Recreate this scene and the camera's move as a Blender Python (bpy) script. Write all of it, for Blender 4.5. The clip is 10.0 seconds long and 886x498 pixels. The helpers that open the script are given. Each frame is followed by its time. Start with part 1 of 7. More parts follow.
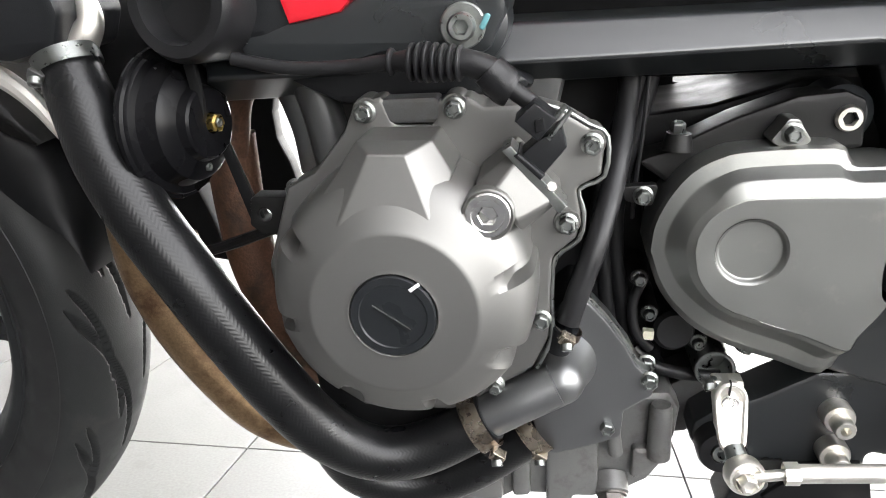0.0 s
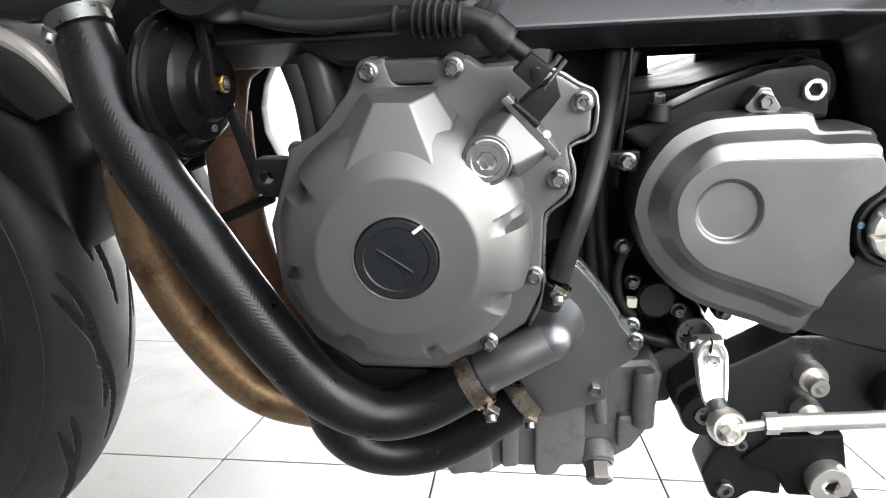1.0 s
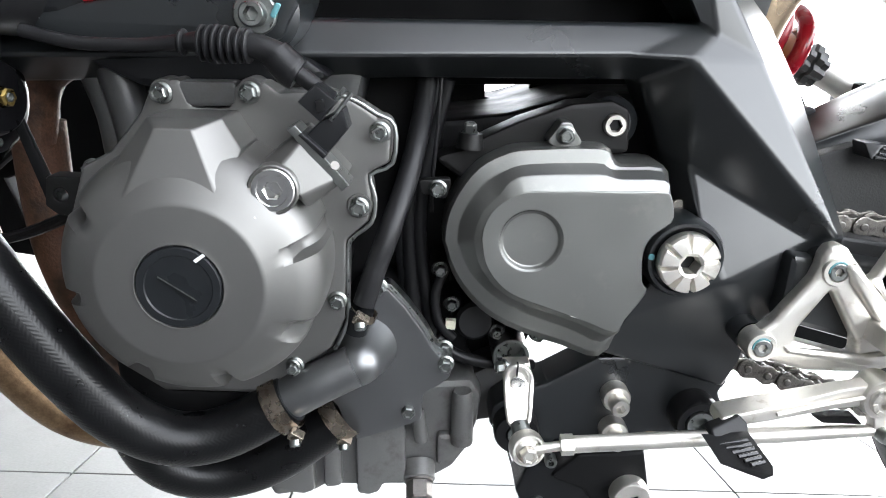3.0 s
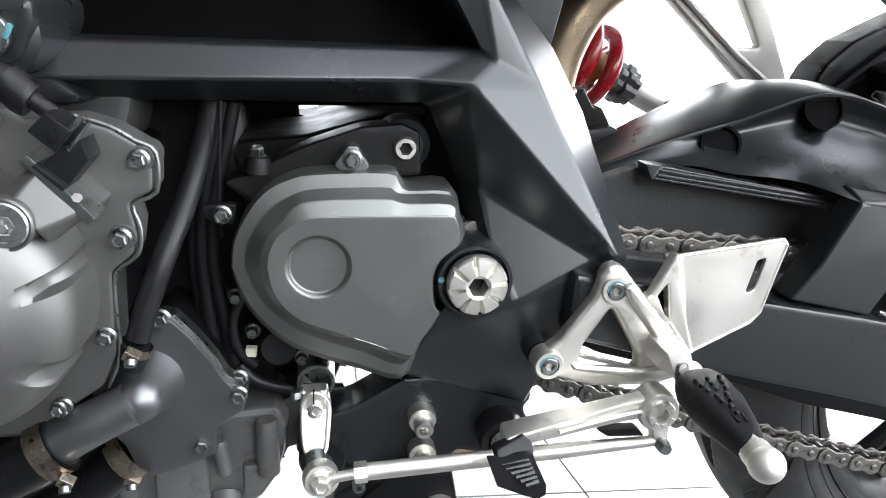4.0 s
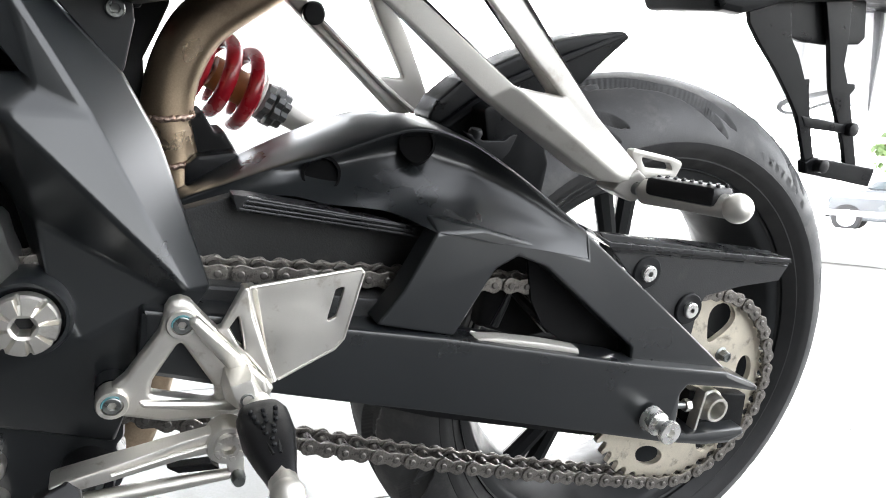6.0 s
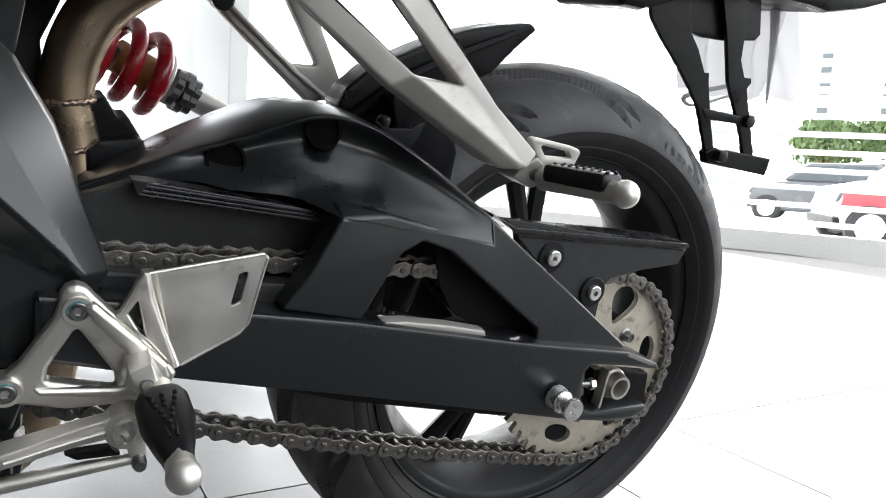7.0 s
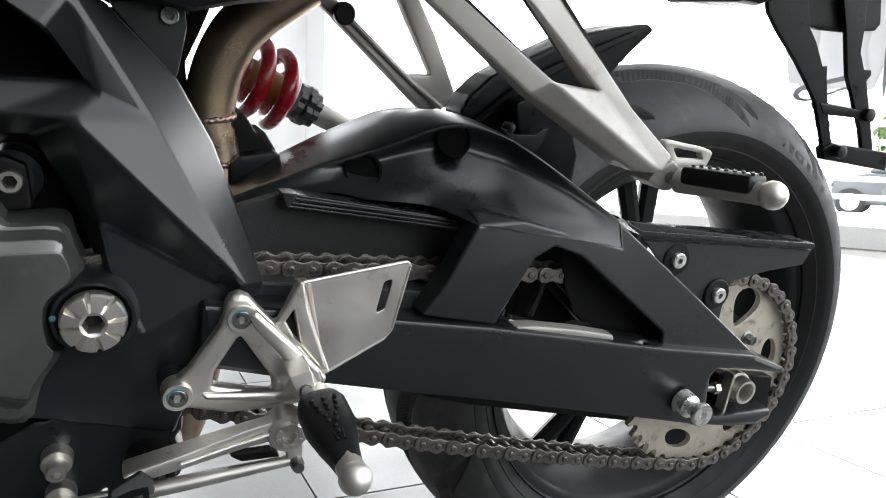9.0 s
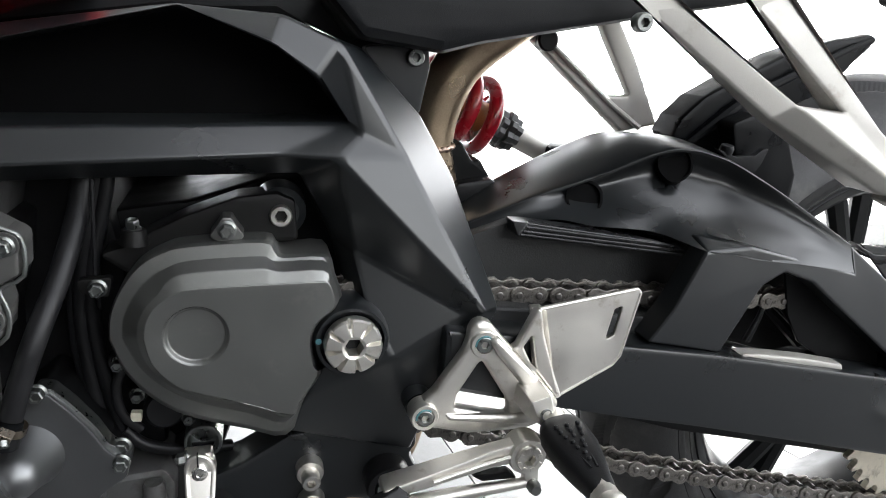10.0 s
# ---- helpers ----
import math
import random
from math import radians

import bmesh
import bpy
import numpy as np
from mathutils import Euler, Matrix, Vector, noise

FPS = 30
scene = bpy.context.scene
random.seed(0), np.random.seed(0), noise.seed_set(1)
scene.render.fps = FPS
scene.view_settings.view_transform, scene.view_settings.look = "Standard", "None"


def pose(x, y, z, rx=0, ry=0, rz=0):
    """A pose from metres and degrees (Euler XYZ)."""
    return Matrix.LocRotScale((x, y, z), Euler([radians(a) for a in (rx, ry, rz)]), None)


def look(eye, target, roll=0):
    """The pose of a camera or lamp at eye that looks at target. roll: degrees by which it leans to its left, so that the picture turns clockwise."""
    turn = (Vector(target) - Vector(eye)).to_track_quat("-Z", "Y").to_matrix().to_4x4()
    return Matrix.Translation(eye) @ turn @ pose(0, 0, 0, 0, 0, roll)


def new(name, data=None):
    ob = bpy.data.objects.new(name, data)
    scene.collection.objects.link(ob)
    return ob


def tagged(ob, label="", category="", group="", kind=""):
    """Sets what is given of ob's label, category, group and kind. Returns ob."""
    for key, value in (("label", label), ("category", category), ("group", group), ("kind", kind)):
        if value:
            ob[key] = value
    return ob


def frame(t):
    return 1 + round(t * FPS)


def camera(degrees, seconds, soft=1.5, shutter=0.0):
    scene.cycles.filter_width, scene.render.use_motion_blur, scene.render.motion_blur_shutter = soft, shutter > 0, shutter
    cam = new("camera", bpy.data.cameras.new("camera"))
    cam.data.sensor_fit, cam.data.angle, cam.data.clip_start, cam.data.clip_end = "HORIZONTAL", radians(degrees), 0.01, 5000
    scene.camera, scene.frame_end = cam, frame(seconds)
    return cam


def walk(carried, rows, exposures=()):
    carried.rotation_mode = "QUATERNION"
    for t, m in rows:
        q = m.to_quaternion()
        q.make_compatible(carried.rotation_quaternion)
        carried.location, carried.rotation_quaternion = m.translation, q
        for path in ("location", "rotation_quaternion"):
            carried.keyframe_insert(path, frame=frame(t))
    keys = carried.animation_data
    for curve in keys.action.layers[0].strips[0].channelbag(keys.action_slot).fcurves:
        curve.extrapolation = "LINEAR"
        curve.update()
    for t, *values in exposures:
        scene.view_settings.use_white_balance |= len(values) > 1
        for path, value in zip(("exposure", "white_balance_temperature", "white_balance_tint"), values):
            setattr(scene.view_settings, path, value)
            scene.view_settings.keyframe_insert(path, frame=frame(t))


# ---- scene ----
cam = camera(63.0, 10.0, soft=1.0)
METRES, EYE, TILT, LEAN, TURN = 0.526, 0.487, -11.0, 0.0, 7.95
ROWS = [
    (0.0, 0.0, 0.0, 0.0, -0.0, 0.0, 0.0),
    (0.1, -0.0057, -0.0015, -0.0286, -0.7, 0.66, 0.1),
    (0.2, -0.0132, -0.0035, -0.0517, -0.93, 1.25, -0.2),
    (0.3, -0.029, -0.0042, -0.0669, -0.85, 1.67, -0.46),
    (0.4, -0.0413, -0.0042, -0.0827, -1.1, 2.01, -0.64),
    (0.5, -0.0427, -0.0079, -0.0966, -1.33, 2.34, -0.65),
    (0.7, -0.0424, -0.0156, -0.096, -1.81, 2.87, 0.01),
    (1.0, -0.0334, -0.031, -0.0937, -2.61, 3.31, 0.13),
    (1.5, -0.0257, -0.0374, -0.0932, -3.41, 3.07, 0.09),
    (2.0, -0.0059, -0.0415, -0.0891, -4.76, 3.08, -0.4),
    (2.2, 0.0058, -0.0422, -0.0849, -5.36, 3.06, -0.72),
    (3.5, 0.152, -0.0578, -0.0455, -13.4, 3.22, 0.23),
    (4.0, 0.2197, -0.0688, -0.0335, -17.35, 3.29, 1.02),
    (4.5, 0.2884, -0.0908, -0.0304, -21.12, 3.29, 1.31),
    (5.0, 0.3502, -0.1099, -0.0181, -25.0, 3.35, 1.63),
    (5.5, 0.4123, -0.1462, -0.0142, -28.81, 3.26, 2.18),
    (6.0, 0.472, -0.1886, -0.0099, -32.96, 3.24, 2.57),
    (6.2, 0.4867, -0.2077, -0.0085, -34.39, 2.97, 2.67),
    (7.5, 0.4953, -0.2353, -0.0244, -38.56, 2.09, 3.27),
    (8.0, 0.4901, -0.2338, -0.0225, -38.19, 2.0, 3.57),
    (8.5, 0.4637, -0.2205, -0.0196, -36.32, 2.18, 3.56),
    (9.0, 0.4065, -0.1867, -0.0097, -32.7, 2.7, 3.83),
    (9.5, 0.3413, -0.1625, 0.003, -27.84, 3.55, 3.9),
    (10.0, 0.2735, -0.144, 0.0247, -22.58, 3.92, 3.24),
]
walk(cam, [(t, pose(0, 0, EYE, TILT, LEAN, TURN) @ pose(METRES * x, METRES * y, METRES * z, 90 + pitch, roll, yaw)) for t, x, y, z, yaw, pitch, roll in ROWS],
     exposures=[(0.0, 3.05, 6790, 11), (0.8, 2.92, 6700, 11), (2.2, 2.8, 6400, 10), (3.5, 2.62, 6350, 10), (4.5, 2.4, 6350, 10), (5.5, 2.2, 6480, 11), (6.0, 1.95, 6500, 10), (7.5, 0.9, 6480, 10), (8.5, 0.95, 6500, 10), (10.0, 1.7, 6500, 10)])

# ---- light: a bright, hazy day outside an open porch ----
world = bpy.data.worlds.new("sky")
scene.world = world
world.use_nodes = True
wn = world.node_tree.nodes
wl = world.node_tree.links
sky = wn.new("ShaderNodeTexSky")
sky.sky_type = "NISHITA"
sky.sun_disc = False
sky.sun_elevation = radians(41)
sky.sun_rotation = radians(45)
sky.dust_density = 1.0
pale = wn.new("ShaderNodeHueSaturation")
pale.inputs["Saturation"].default_value = 0.15
wl.new(sky.outputs[0], pale.inputs["Color"])
wl.new(pale.outputs[0], wn["Background"].inputs[0])
wn["Background"].inputs[1].default_value = 0.38
sun = new("sun", bpy.data.lights.new("sun", "SUN"))
sun.data.energy = 4.6
sun.data.angle = radians(12)
sun.data.color = (1.0, 0.99, 0.97)
sun.matrix_world = look((4.0, 4.0, 5.0), (0, 0, 0))


# ---- materials ----
def material(name, base, rough=0.5, metal=0.0, var=0.12, scale=40.0, fine=900.0, bump=0.08, spread=0.1, coat=0.0, spec=0.5, dirt=None, amount=0.0, dirt_scale=25.0, each=0.0):
    """A surface with blotches at one scale, grain and fine relief at another, optional dirt patches and a shift from piece to piece."""
    m = bpy.data.materials.new(name)
    m.use_nodes = True
    n, l = m.node_tree.nodes, m.node_tree.links
    b = n["Principled BSDF"]
    co = n.new("ShaderNodeTexCoord")
    big = n.new("ShaderNodeTexNoise")
    big.inputs["Scale"].default_value = scale
    big.inputs["Detail"].default_value = 5
    tiny = n.new("ShaderNodeTexNoise")
    tiny.inputs["Scale"].default_value = fine
    tiny.inputs["Detail"].default_value = 2
    for k in (big, tiny):
        l.new(co.outputs["Object"], k.inputs["Vector"])
    both = n.new("ShaderNodeMath")
    both.operation = "ADD"
    l.new(big.outputs[0], both.inputs[0])
    l.new(tiny.outputs[0], both.inputs[1])
    ramp = n.new("ShaderNodeMapRange")
    ramp.inputs["From Min"].default_value = 0.6
    ramp.inputs["From Max"].default_value = 1.4
    ramp.inputs["To Min"].default_value = 1 - var
    ramp.inputs["To Max"].default_value = 1 + var
    l.new(both.outputs[0], ramp.inputs[0])
    tone = n.new("ShaderNodeVectorMath")
    tone.operation = "SCALE"
    tone.inputs[0].default_value = base
    l.new(ramp.outputs[0], tone.inputs["Scale"])
    out = tone.outputs[0]
    if each:
        info = n.new("ShaderNodeObjectInfo")
        rr = n.new("ShaderNodeMapRange")
        rr.inputs["To Min"].default_value = 1 - each
        rr.inputs["To Max"].default_value = 1 + each
        l.new(info.outputs["Random"], rr.inputs[0])
        t2 = n.new("ShaderNodeVectorMath")
        t2.operation = "SCALE"
        l.new(out, t2.inputs[0])
        l.new(rr.outputs[0], t2.inputs["Scale"])
        out = t2.outputs[0]
    if dirt:
        spot = n.new("ShaderNodeTexNoise")
        spot.inputs["Scale"].default_value = dirt_scale
        spot.inputs["Detail"].default_value = 8
        spot.inputs["Roughness"].default_value = 0.7
        l.new(co.outputs["Object"], spot.inputs["Vector"])
        cut = n.new("ShaderNodeMapRange")
        cut.inputs["From Min"].default_value = 0.62 - amount * 0.3
        cut.inputs["From Max"].default_value = 0.78 - amount * 0.3
        l.new(spot.outputs[0], cut.inputs[0])
        mix = n.new("ShaderNodeMix")
        mix.data_type = "RGBA"
        l.new(cut.outputs[0], mix.inputs["Factor"])
        l.new(out, mix.inputs["A"])
        mix.inputs["B"].default_value = (*dirt, 1)
        out = mix.outputs["Result"]
    l.new(out, b.inputs["Base Color"])
    rg = n.new("ShaderNodeMapRange")
    rg.inputs["From Min"].default_value = 0.35
    rg.inputs["From Max"].default_value = 0.65
    rg.inputs["To Min"].default_value = max(0.03, rough - spread)
    rg.inputs["To Max"].default_value = min(1.0, rough + spread)
    l.new(big.outputs[0], rg.inputs[0])
    l.new(rg.outputs[0], b.inputs["Roughness"])
    b.inputs["Metallic"].default_value = metal
    b.inputs["Specular IOR Level"].default_value = spec
    b.inputs["Coat Weight"].default_value = coat
    b.inputs["Coat Roughness"].default_value = 0.15
    if bump:
        bp = n.new("ShaderNodeBump")
        bp.inputs["Strength"].default_value = bump
        bp.inputs["Distance"].default_value = 0.001
        l.new(tiny.outputs[0], bp.inputs["Height"])
        l.new(bp.outputs[0], b.inputs["Normal"])
    return m


PUMP = material("dark_cover_paint", (0.17, 0.173, 0.175), 0.36, 0.88, 0.06, 20, 2400, 0.04, 0.05)
SUMP = material("sump_paint", (0.15, 0.15, 0.146), 0.46, 0.5, 0.10, 25, 1400, 0.06, dirt=(0.09, 0.084, 0.078), amount=0.25)
# case paint taken near black; shade behind the covers is in the colour
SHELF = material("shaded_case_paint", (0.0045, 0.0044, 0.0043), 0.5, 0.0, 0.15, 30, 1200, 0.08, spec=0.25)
COVER = material("grey_cover_paint", (0.205, 0.207, 0.199), 0.42, 0.88, 0.07, 22, 2400, 0.04, 0.05, dirt=(0.25, 0.246, 0.232), amount=0.16, dirt_scale=30)
CAST = material("cast_aluminium_paint", (0.165, 0.163, 0.157), 0.5, 0.85, 0.05, 14, 2400, 0.03, 0.04)
CASE = material("crankcase_paint", (0.07, 0.071, 0.071), 0.45, 0.4, 0.12, 25, 1400, 0.06, dirt=(0.06, 0.055, 0.05), amount=0.35)
# for dark castings, and for engine cases whose shade is put into the colour
DARKSHADED = material("dark_and_shaded_casting", (0.004, 0.0041, 0.0044), 0.55, 0.0, 0.2, 30, 900, 0.1, spec=0.15)
FRAME = material("black_satin_paint", (0.0105, 0.012, 0.013), 0.3, 0.0, 0.12, 14, 1500, 0.02, 0.03, spec=0.68)
PLASTIC = material("black_plastic", (0.007, 0.0075, 0.0085), 0.42, 0.0, 0.15, 40, 1800, 0.15, spec=0.26)
RUBBER = material("black_rubber", (0.009, 0.009, 0.0098), 0.4, 0.0, 0.2, 60, 1200, 0.12, spec=0.24)
HORN = material("horn_paint", (0.0035, 0.0035, 0.004), 0.26, 0.0, 0.1, 40, 700, 0.06, spec=0.1)
# near black that paints in the shade of pockets and of the space behind the rails
SHADEBLACK = material("recess_shade_black", (0.002, 0.002, 0.0022), 0.6, 0.0, 0.1, 40, 900, 0.05, spec=0.06)
CAP = material("cap_plastic", (0.010, 0.0113, 0.0128), 0.34, 0.0, 0.1, 40, 900, 0.03, spec=0.3)
TRIM = material("matt_black_trim", (0.0035, 0.0038, 0.0043), 0.36, 0.0, 0.12, 40, 1500, 0.08, spec=0.14)
STRIP = material("worn_slider_plastic", (0.016, 0.0165, 0.0175), 0.28, 0.0, 0.25, 40, 1200, 0.1, spec=0.55)
TUNNEL = material("dusty_black_plastic", (0.019, 0.0195, 0.02), 0.5, 0.0, 0.25, 30, 700, 0.25, spec=0.4, dirt=(0.035, 0.034, 0.032), amount=0.15, dirt_scale=90)
FRONTTYRE = material("front_tyre_rubber", (0.0115, 0.0122, 0.0125), 0.55, 0.0, 0.2, 30, 900, 0.12, spec=0.25, dirt=(0.02, 0.02, 0.019), amount=0.25, dirt_scale=26)
GLOSS = material("glossy_black", (0.006, 0.006, 0.0065), 0.14, 0.0, 0.1, 40, 900, 0.02)
FENDER = material("fender_lacquer", (0.004, 0.0038, 0.0038), 0.12, 0.0, 0.1, 40, 900, 0.01, spec=0.2)

STEEL = material("zinc_steel", (0.24, 0.25, 0.242), 0.36, 1.0, 0.15, 200, 2500, 0.1)
CHROME = material("chrome", (0.78, 0.78, 0.77), 0.16, 1.0, 0.08, 150, 2500, 0.05, dirt=(0.2, 0.19, 0.17), amount=0.2, dirt_scale=260)
SPOOL = material("turned_alloy", (0.86, 0.85, 0.82), 0.3, 0.9, 0.06, 120, 2500, 0.05)

ALLOY = material("bare_alloy", (0.76, 0.735, 0.685), 0.42, 1.0, 0.10, 28, 2200, 0.05, 0.08, dirt=(0.5, 0.45, 0.38), amount=0.16, dirt_scale=60)
GREYALLOY = material("grey_alloy_paint", (0.43, 0.415, 0.385), 0.42, 0.4, 0.08, 30, 1500, 0.1, dirt=(0.31, 0.285, 0.25), amount=0.2)
TITAN = material("heat_tinted_pipe", (0.45, 0.35, 0.245), 0.34, 0.9, 0.15, 18, 700, 0.1, dirt=(0.25, 0.185, 0.13), amount=0.3, dirt_scale=14)
WELD = material("weld_bead_metal", (0.45, 0.33, 0.27), 0.4, 0.9, 0.3, 200, 1500, 0.3)
HEADER = material("browned_header", (0.26, 0.172, 0.098), 0.38, 0.85, 0.3, 22, 600, 0.2, dirt=(0.11, 0.062, 0.036), amount=0.45, dirt_scale=22)
RUST = material("rusted_pipe", (0.13, 0.065, 0.04), 0.65, 0.3, 0.35, 30, 500, 0.4, dirt=(0.05, 0.03, 0.02), amount=0.5)
RED = material("red_spring_paint", (0.3, 0.006, 0.015), 0.3, 0.0, 0.12, 50, 900, 0.05, coat=0.25)
REDPAINT = material("red_tank_paint", (0.5, 0.01, 0.02), 0.15, 0.0, 0.06, 10, 600, 0.02, coat=0.8)
TYRE = material("tyre_rubber", (0.036, 0.036, 0.037), 0.62, 0.0, 0.2, 30, 900, 0.15, dirt=(0.065, 0.064, 0.061), amount=0.3, dirt_scale=26)
TYREMARK = material("tyre_marking", (0.05, 0.05, 0.051), 0.6, 0.0, 0.15, 40, 900, 0.1)
SIDEWALL = material("tyre_sidewall", (0.011, 0.011, 0.0115), 0.55, 0.0, 0.15, 40, 900, 0.1, spec=0.35)
WHEEL = material("black_wheel_paint", (0.011, 0.0118, 0.0126), 0.44, 0.0, 0.15, 25, 1200, 0.05, spec=0.22)
CHAIN = material("oily_chain_steel", (0.2, 0.187, 0.17), 0.42, 0.85, 0.35, 300, 2500, 0.25, dirt=(0.04, 0.037, 0.034), amount=0.4, dirt_scale=220, each=0.15)
PIN = material("worn_pin_steel", (0.16, 0.15, 0.14), 0.42, 0.85, 0.2, 400, 2500, 0.1)
SPROCKET = material("sprocket_steel", (0.62, 0.57, 0.47), 0.44, 0.65, 0.14, 60, 1500, 0.15, dirt=(0.2, 0.17, 0.135), amount=0.25, dirt_scale=50)
GOLD = material("yellow_zinc", (0.5, 0.36, 0.12), 0.3, 1.0, 0.15, 200, 2000, 0.1)
BUMPSTOP = material("orange_bump_stop", (0.3, 0.13, 0.035), 0.5, 0.0, 0.12, 60, 900, 0.1)

CREAM = material("cream_plastic", (0.55, 0.53, 0.42), 0.5, 0.0, 0.1, 100, 1500, 0.1)
TEAL = material("teal_paint_mark", (0.07, 0.2, 0.22), 0.5, 0.0, 0.15, 300, 2000, 0.1)
WHITE = material("white_paint_mark", (0.8, 0.8, 0.8), 0.5, 0.0, 0.05, 300, 2000, 0.1)
ASPHALT = material("grey_asphalt", (0.048, 0.048, 0.05), 0.8, 0.0, 0.2, 4, 300, 0.4)
CLOTH = material("grey_cloth", (0.55, 0.55, 0.55), 0.9, 0.0, 0.08, 20, 1800, 0.3)
CLAMP = material("nickel_clamp_band", (0.38, 0.33, 0.27), 0.28, 0.9, 0.12, 120, 1500, 0.08, dirt=(0.16, 0.11, 0.08), amount=0.3, dirt_scale=90)
TILE = material("grey_floor_tile", (0.172, 0.172, 0.168), 0.42, 0.0, 0.18, 9, 260, 0.06, each=0.08, dirt=(0.138, 0.136, 0.131), amount=0.25, dirt_scale=6)
GROUT = material("grey_grout", (0.13, 0.128, 0.12), 0.85, 0.0, 0.15, 60, 700, 0.3)
CONCRETE = material("pale_concrete", (0.55, 0.545, 0.53), 0.8, 0.0, 0.1, 1.5, 60, 0.2)
WALLPAINT = material("white_wall_paint", (0.78, 0.79, 0.78), 0.6, 0.0, 0.05, 3, 300, 0.1)
# dark grey for the unseen walls that hold light off the bike
ADDEDWALL = material("added_wall_grey", (0.07, 0.07, 0.07), 0.6, 0.0, 0.08, 3, 300, 0.1)
WHITEMETAL = material("white_fence_paint", (0.78, 0.8, 0.8), 0.45, 0.0, 0.06, 8, 300, 0.05)
LEAF = material("green_leaves", (0.14, 0.21, 0.08), 0.6, 0.0, 0.4, 3, 40, 0.1)
CARRED = material("red_car_paint", (0.5, 0.03, 0.05), 0.2, 0.0, 0.05, 4, 300, 0.02, coat=0.8)
CARDARK = material("dark_car_paint", (0.13, 0.14, 0.15), 0.2, 0.0, 0.05, 4, 300, 0.02, coat=0.8)
through_cloth = CLOTH.node_tree.nodes.new("ShaderNodeBsdfTranslucent")
through_cloth.inputs[0].default_value = (0.5, 0.5, 0.51, 1)
cloth_mix = CLOTH.node_tree.nodes.new("ShaderNodeMixShader")
cloth_mix.inputs[0].default_value = 0.6
CLOTH.node_tree.links.new(CLOTH.node_tree.nodes["Principled BSDF"].outputs[0], cloth_mix.inputs[1])
CLOTH.node_tree.links.new(through_cloth.outputs[0], cloth_mix.inputs[2])
CLOTH.node_tree.links.new(cloth_mix.outputs[0], CLOTH.node_tree.nodes["Material Output"].inputs[0])
WINDOW = material("dark_window_glass", (0.1, 0.12, 0.13), 0.1, 0.0, 0.05, 4, 300, 0.0)


def braid_material():
    """Black hose rubber with a fine woven chevron relief that runs along its length."""
    m = material("braided_hose_rubber", (0.0045, 0.0046, 0.005), 0.32, 0.0, 0.2, 60, 1200, 0.0, 0.05, spec=0.27)
    n, l = m.node_tree.nodes, m.node_tree.links
    uv = n.new("ShaderNodeUVMap")
    sep = n.new("ShaderNodeSeparateXYZ")
    l.new(uv.outputs[0], sep.inputs[0])
    zig = n.new("ShaderNodeMath")
    zig.operation = "PINGPONG"
    zig.inputs[1].default_value = 0.0036
    l.new(sep.outputs[1], zig.inputs[0])
    add = n.new("ShaderNodeMath")
    add.operation = "ADD"
    l.new(sep.outputs[0], add.inputs[0])
    l.new(zig.outputs[0], add.inputs[1])
    mul = n.new("ShaderNodeMath")
    mul.operation = "MULTIPLY"
    mul.inputs[1].default_value = 2 * math.pi / 0.0032
    l.new(add.outputs[0], mul.inputs[0])
    wave = n.new("ShaderNodeMath")
    wave.operation = "SINE"
    l.new(mul.outputs[0], wave.inputs[0])
    bp = n.new("ShaderNodeBump")
    bp.inputs["Strength"].default_value = 0.06
    bp.inputs["Distance"].default_value = 0.0008
    l.new(wave.outputs[0], bp.inputs["Height"])
    l.new(bp.outputs[0], n["Principled BSDF"].inputs["Normal"])
    return m


BRAID = braid_material()


# ---- mesh helpers ----
def part(name, bm, mat, parent=None, label="", smooth=True, angle=35):
    """Link a bmesh as one mesh object under a thing or a part."""
    bmesh.ops.recalc_face_normals(bm, faces=bm.faces)
    me = bpy.data.meshes.new(name)
    if smooth:
        for f in bm.faces:
            f.smooth = True
        for e in bm.edges:
            if len(e.link_faces) == 2 and e.calc_face_angle(0) > radians(angle):
                e.smooth = False
    bm.to_mesh(me)
    bm.free()
    me.materials.append(mat)
    ob = new(name, me)
    if smooth:
        # keep flat faces flat beside their rounded edges
        wn_mod = ob.modifiers.new("flat_faces", "WEIGHTED_NORMAL")
        wn_mod.keep_sharp = True
    if parent:
        ob.parent = parent
    if label:
        ob["label"] = label
    return ob


def unit(v):
    return Vector(v).normalized()


def basis(axis):
    w = unit(axis)
    u = w.orthogonal().normalized() if abs(w.z) > 0.99 else Vector((0, 0, 1)).cross(w).normalized()
    return u, w.cross(u), w


def fillet(pts, r, n=4):
    """Round the corners of a closed outline; a point may bring its own radius as a third number."""
    out = []
    k = len(pts)
    for i in range(k):
        p = Vector(pts[i][:2])
        rad = pts[i][2] if len(pts[i]) > 2 else r
        a, b = Vector(pts[i - 1][:2]), Vector(pts[(i + 1) % k][:2])
        da, db = (a - p), (b - p)
        la, lb = da.length, db.length
        if rad <= 0 or la < 1e-6 or lb < 1e-6:
            out.append((p.x, p.y))
            continue
        da.normalize(), db.normalize()
        c = max(-1, min(1, da.dot(db)))
        half = math.acos(c) / 2
        if half > radians(86):
            out.append((p.x, p.y))
            continue
        t = min(rad / max(math.tan(half), 1e-3), 0.48 * la, 0.48 * lb)
        p0, p2 = p + da * t, p + db * t
        for j in range(n + 1):
            s = j / n
            q = p0 * (1 - s) ** 2 + p * 2 * s * (1 - s) + p2 * s * s
            out.append((q.x, q.y))
    return out


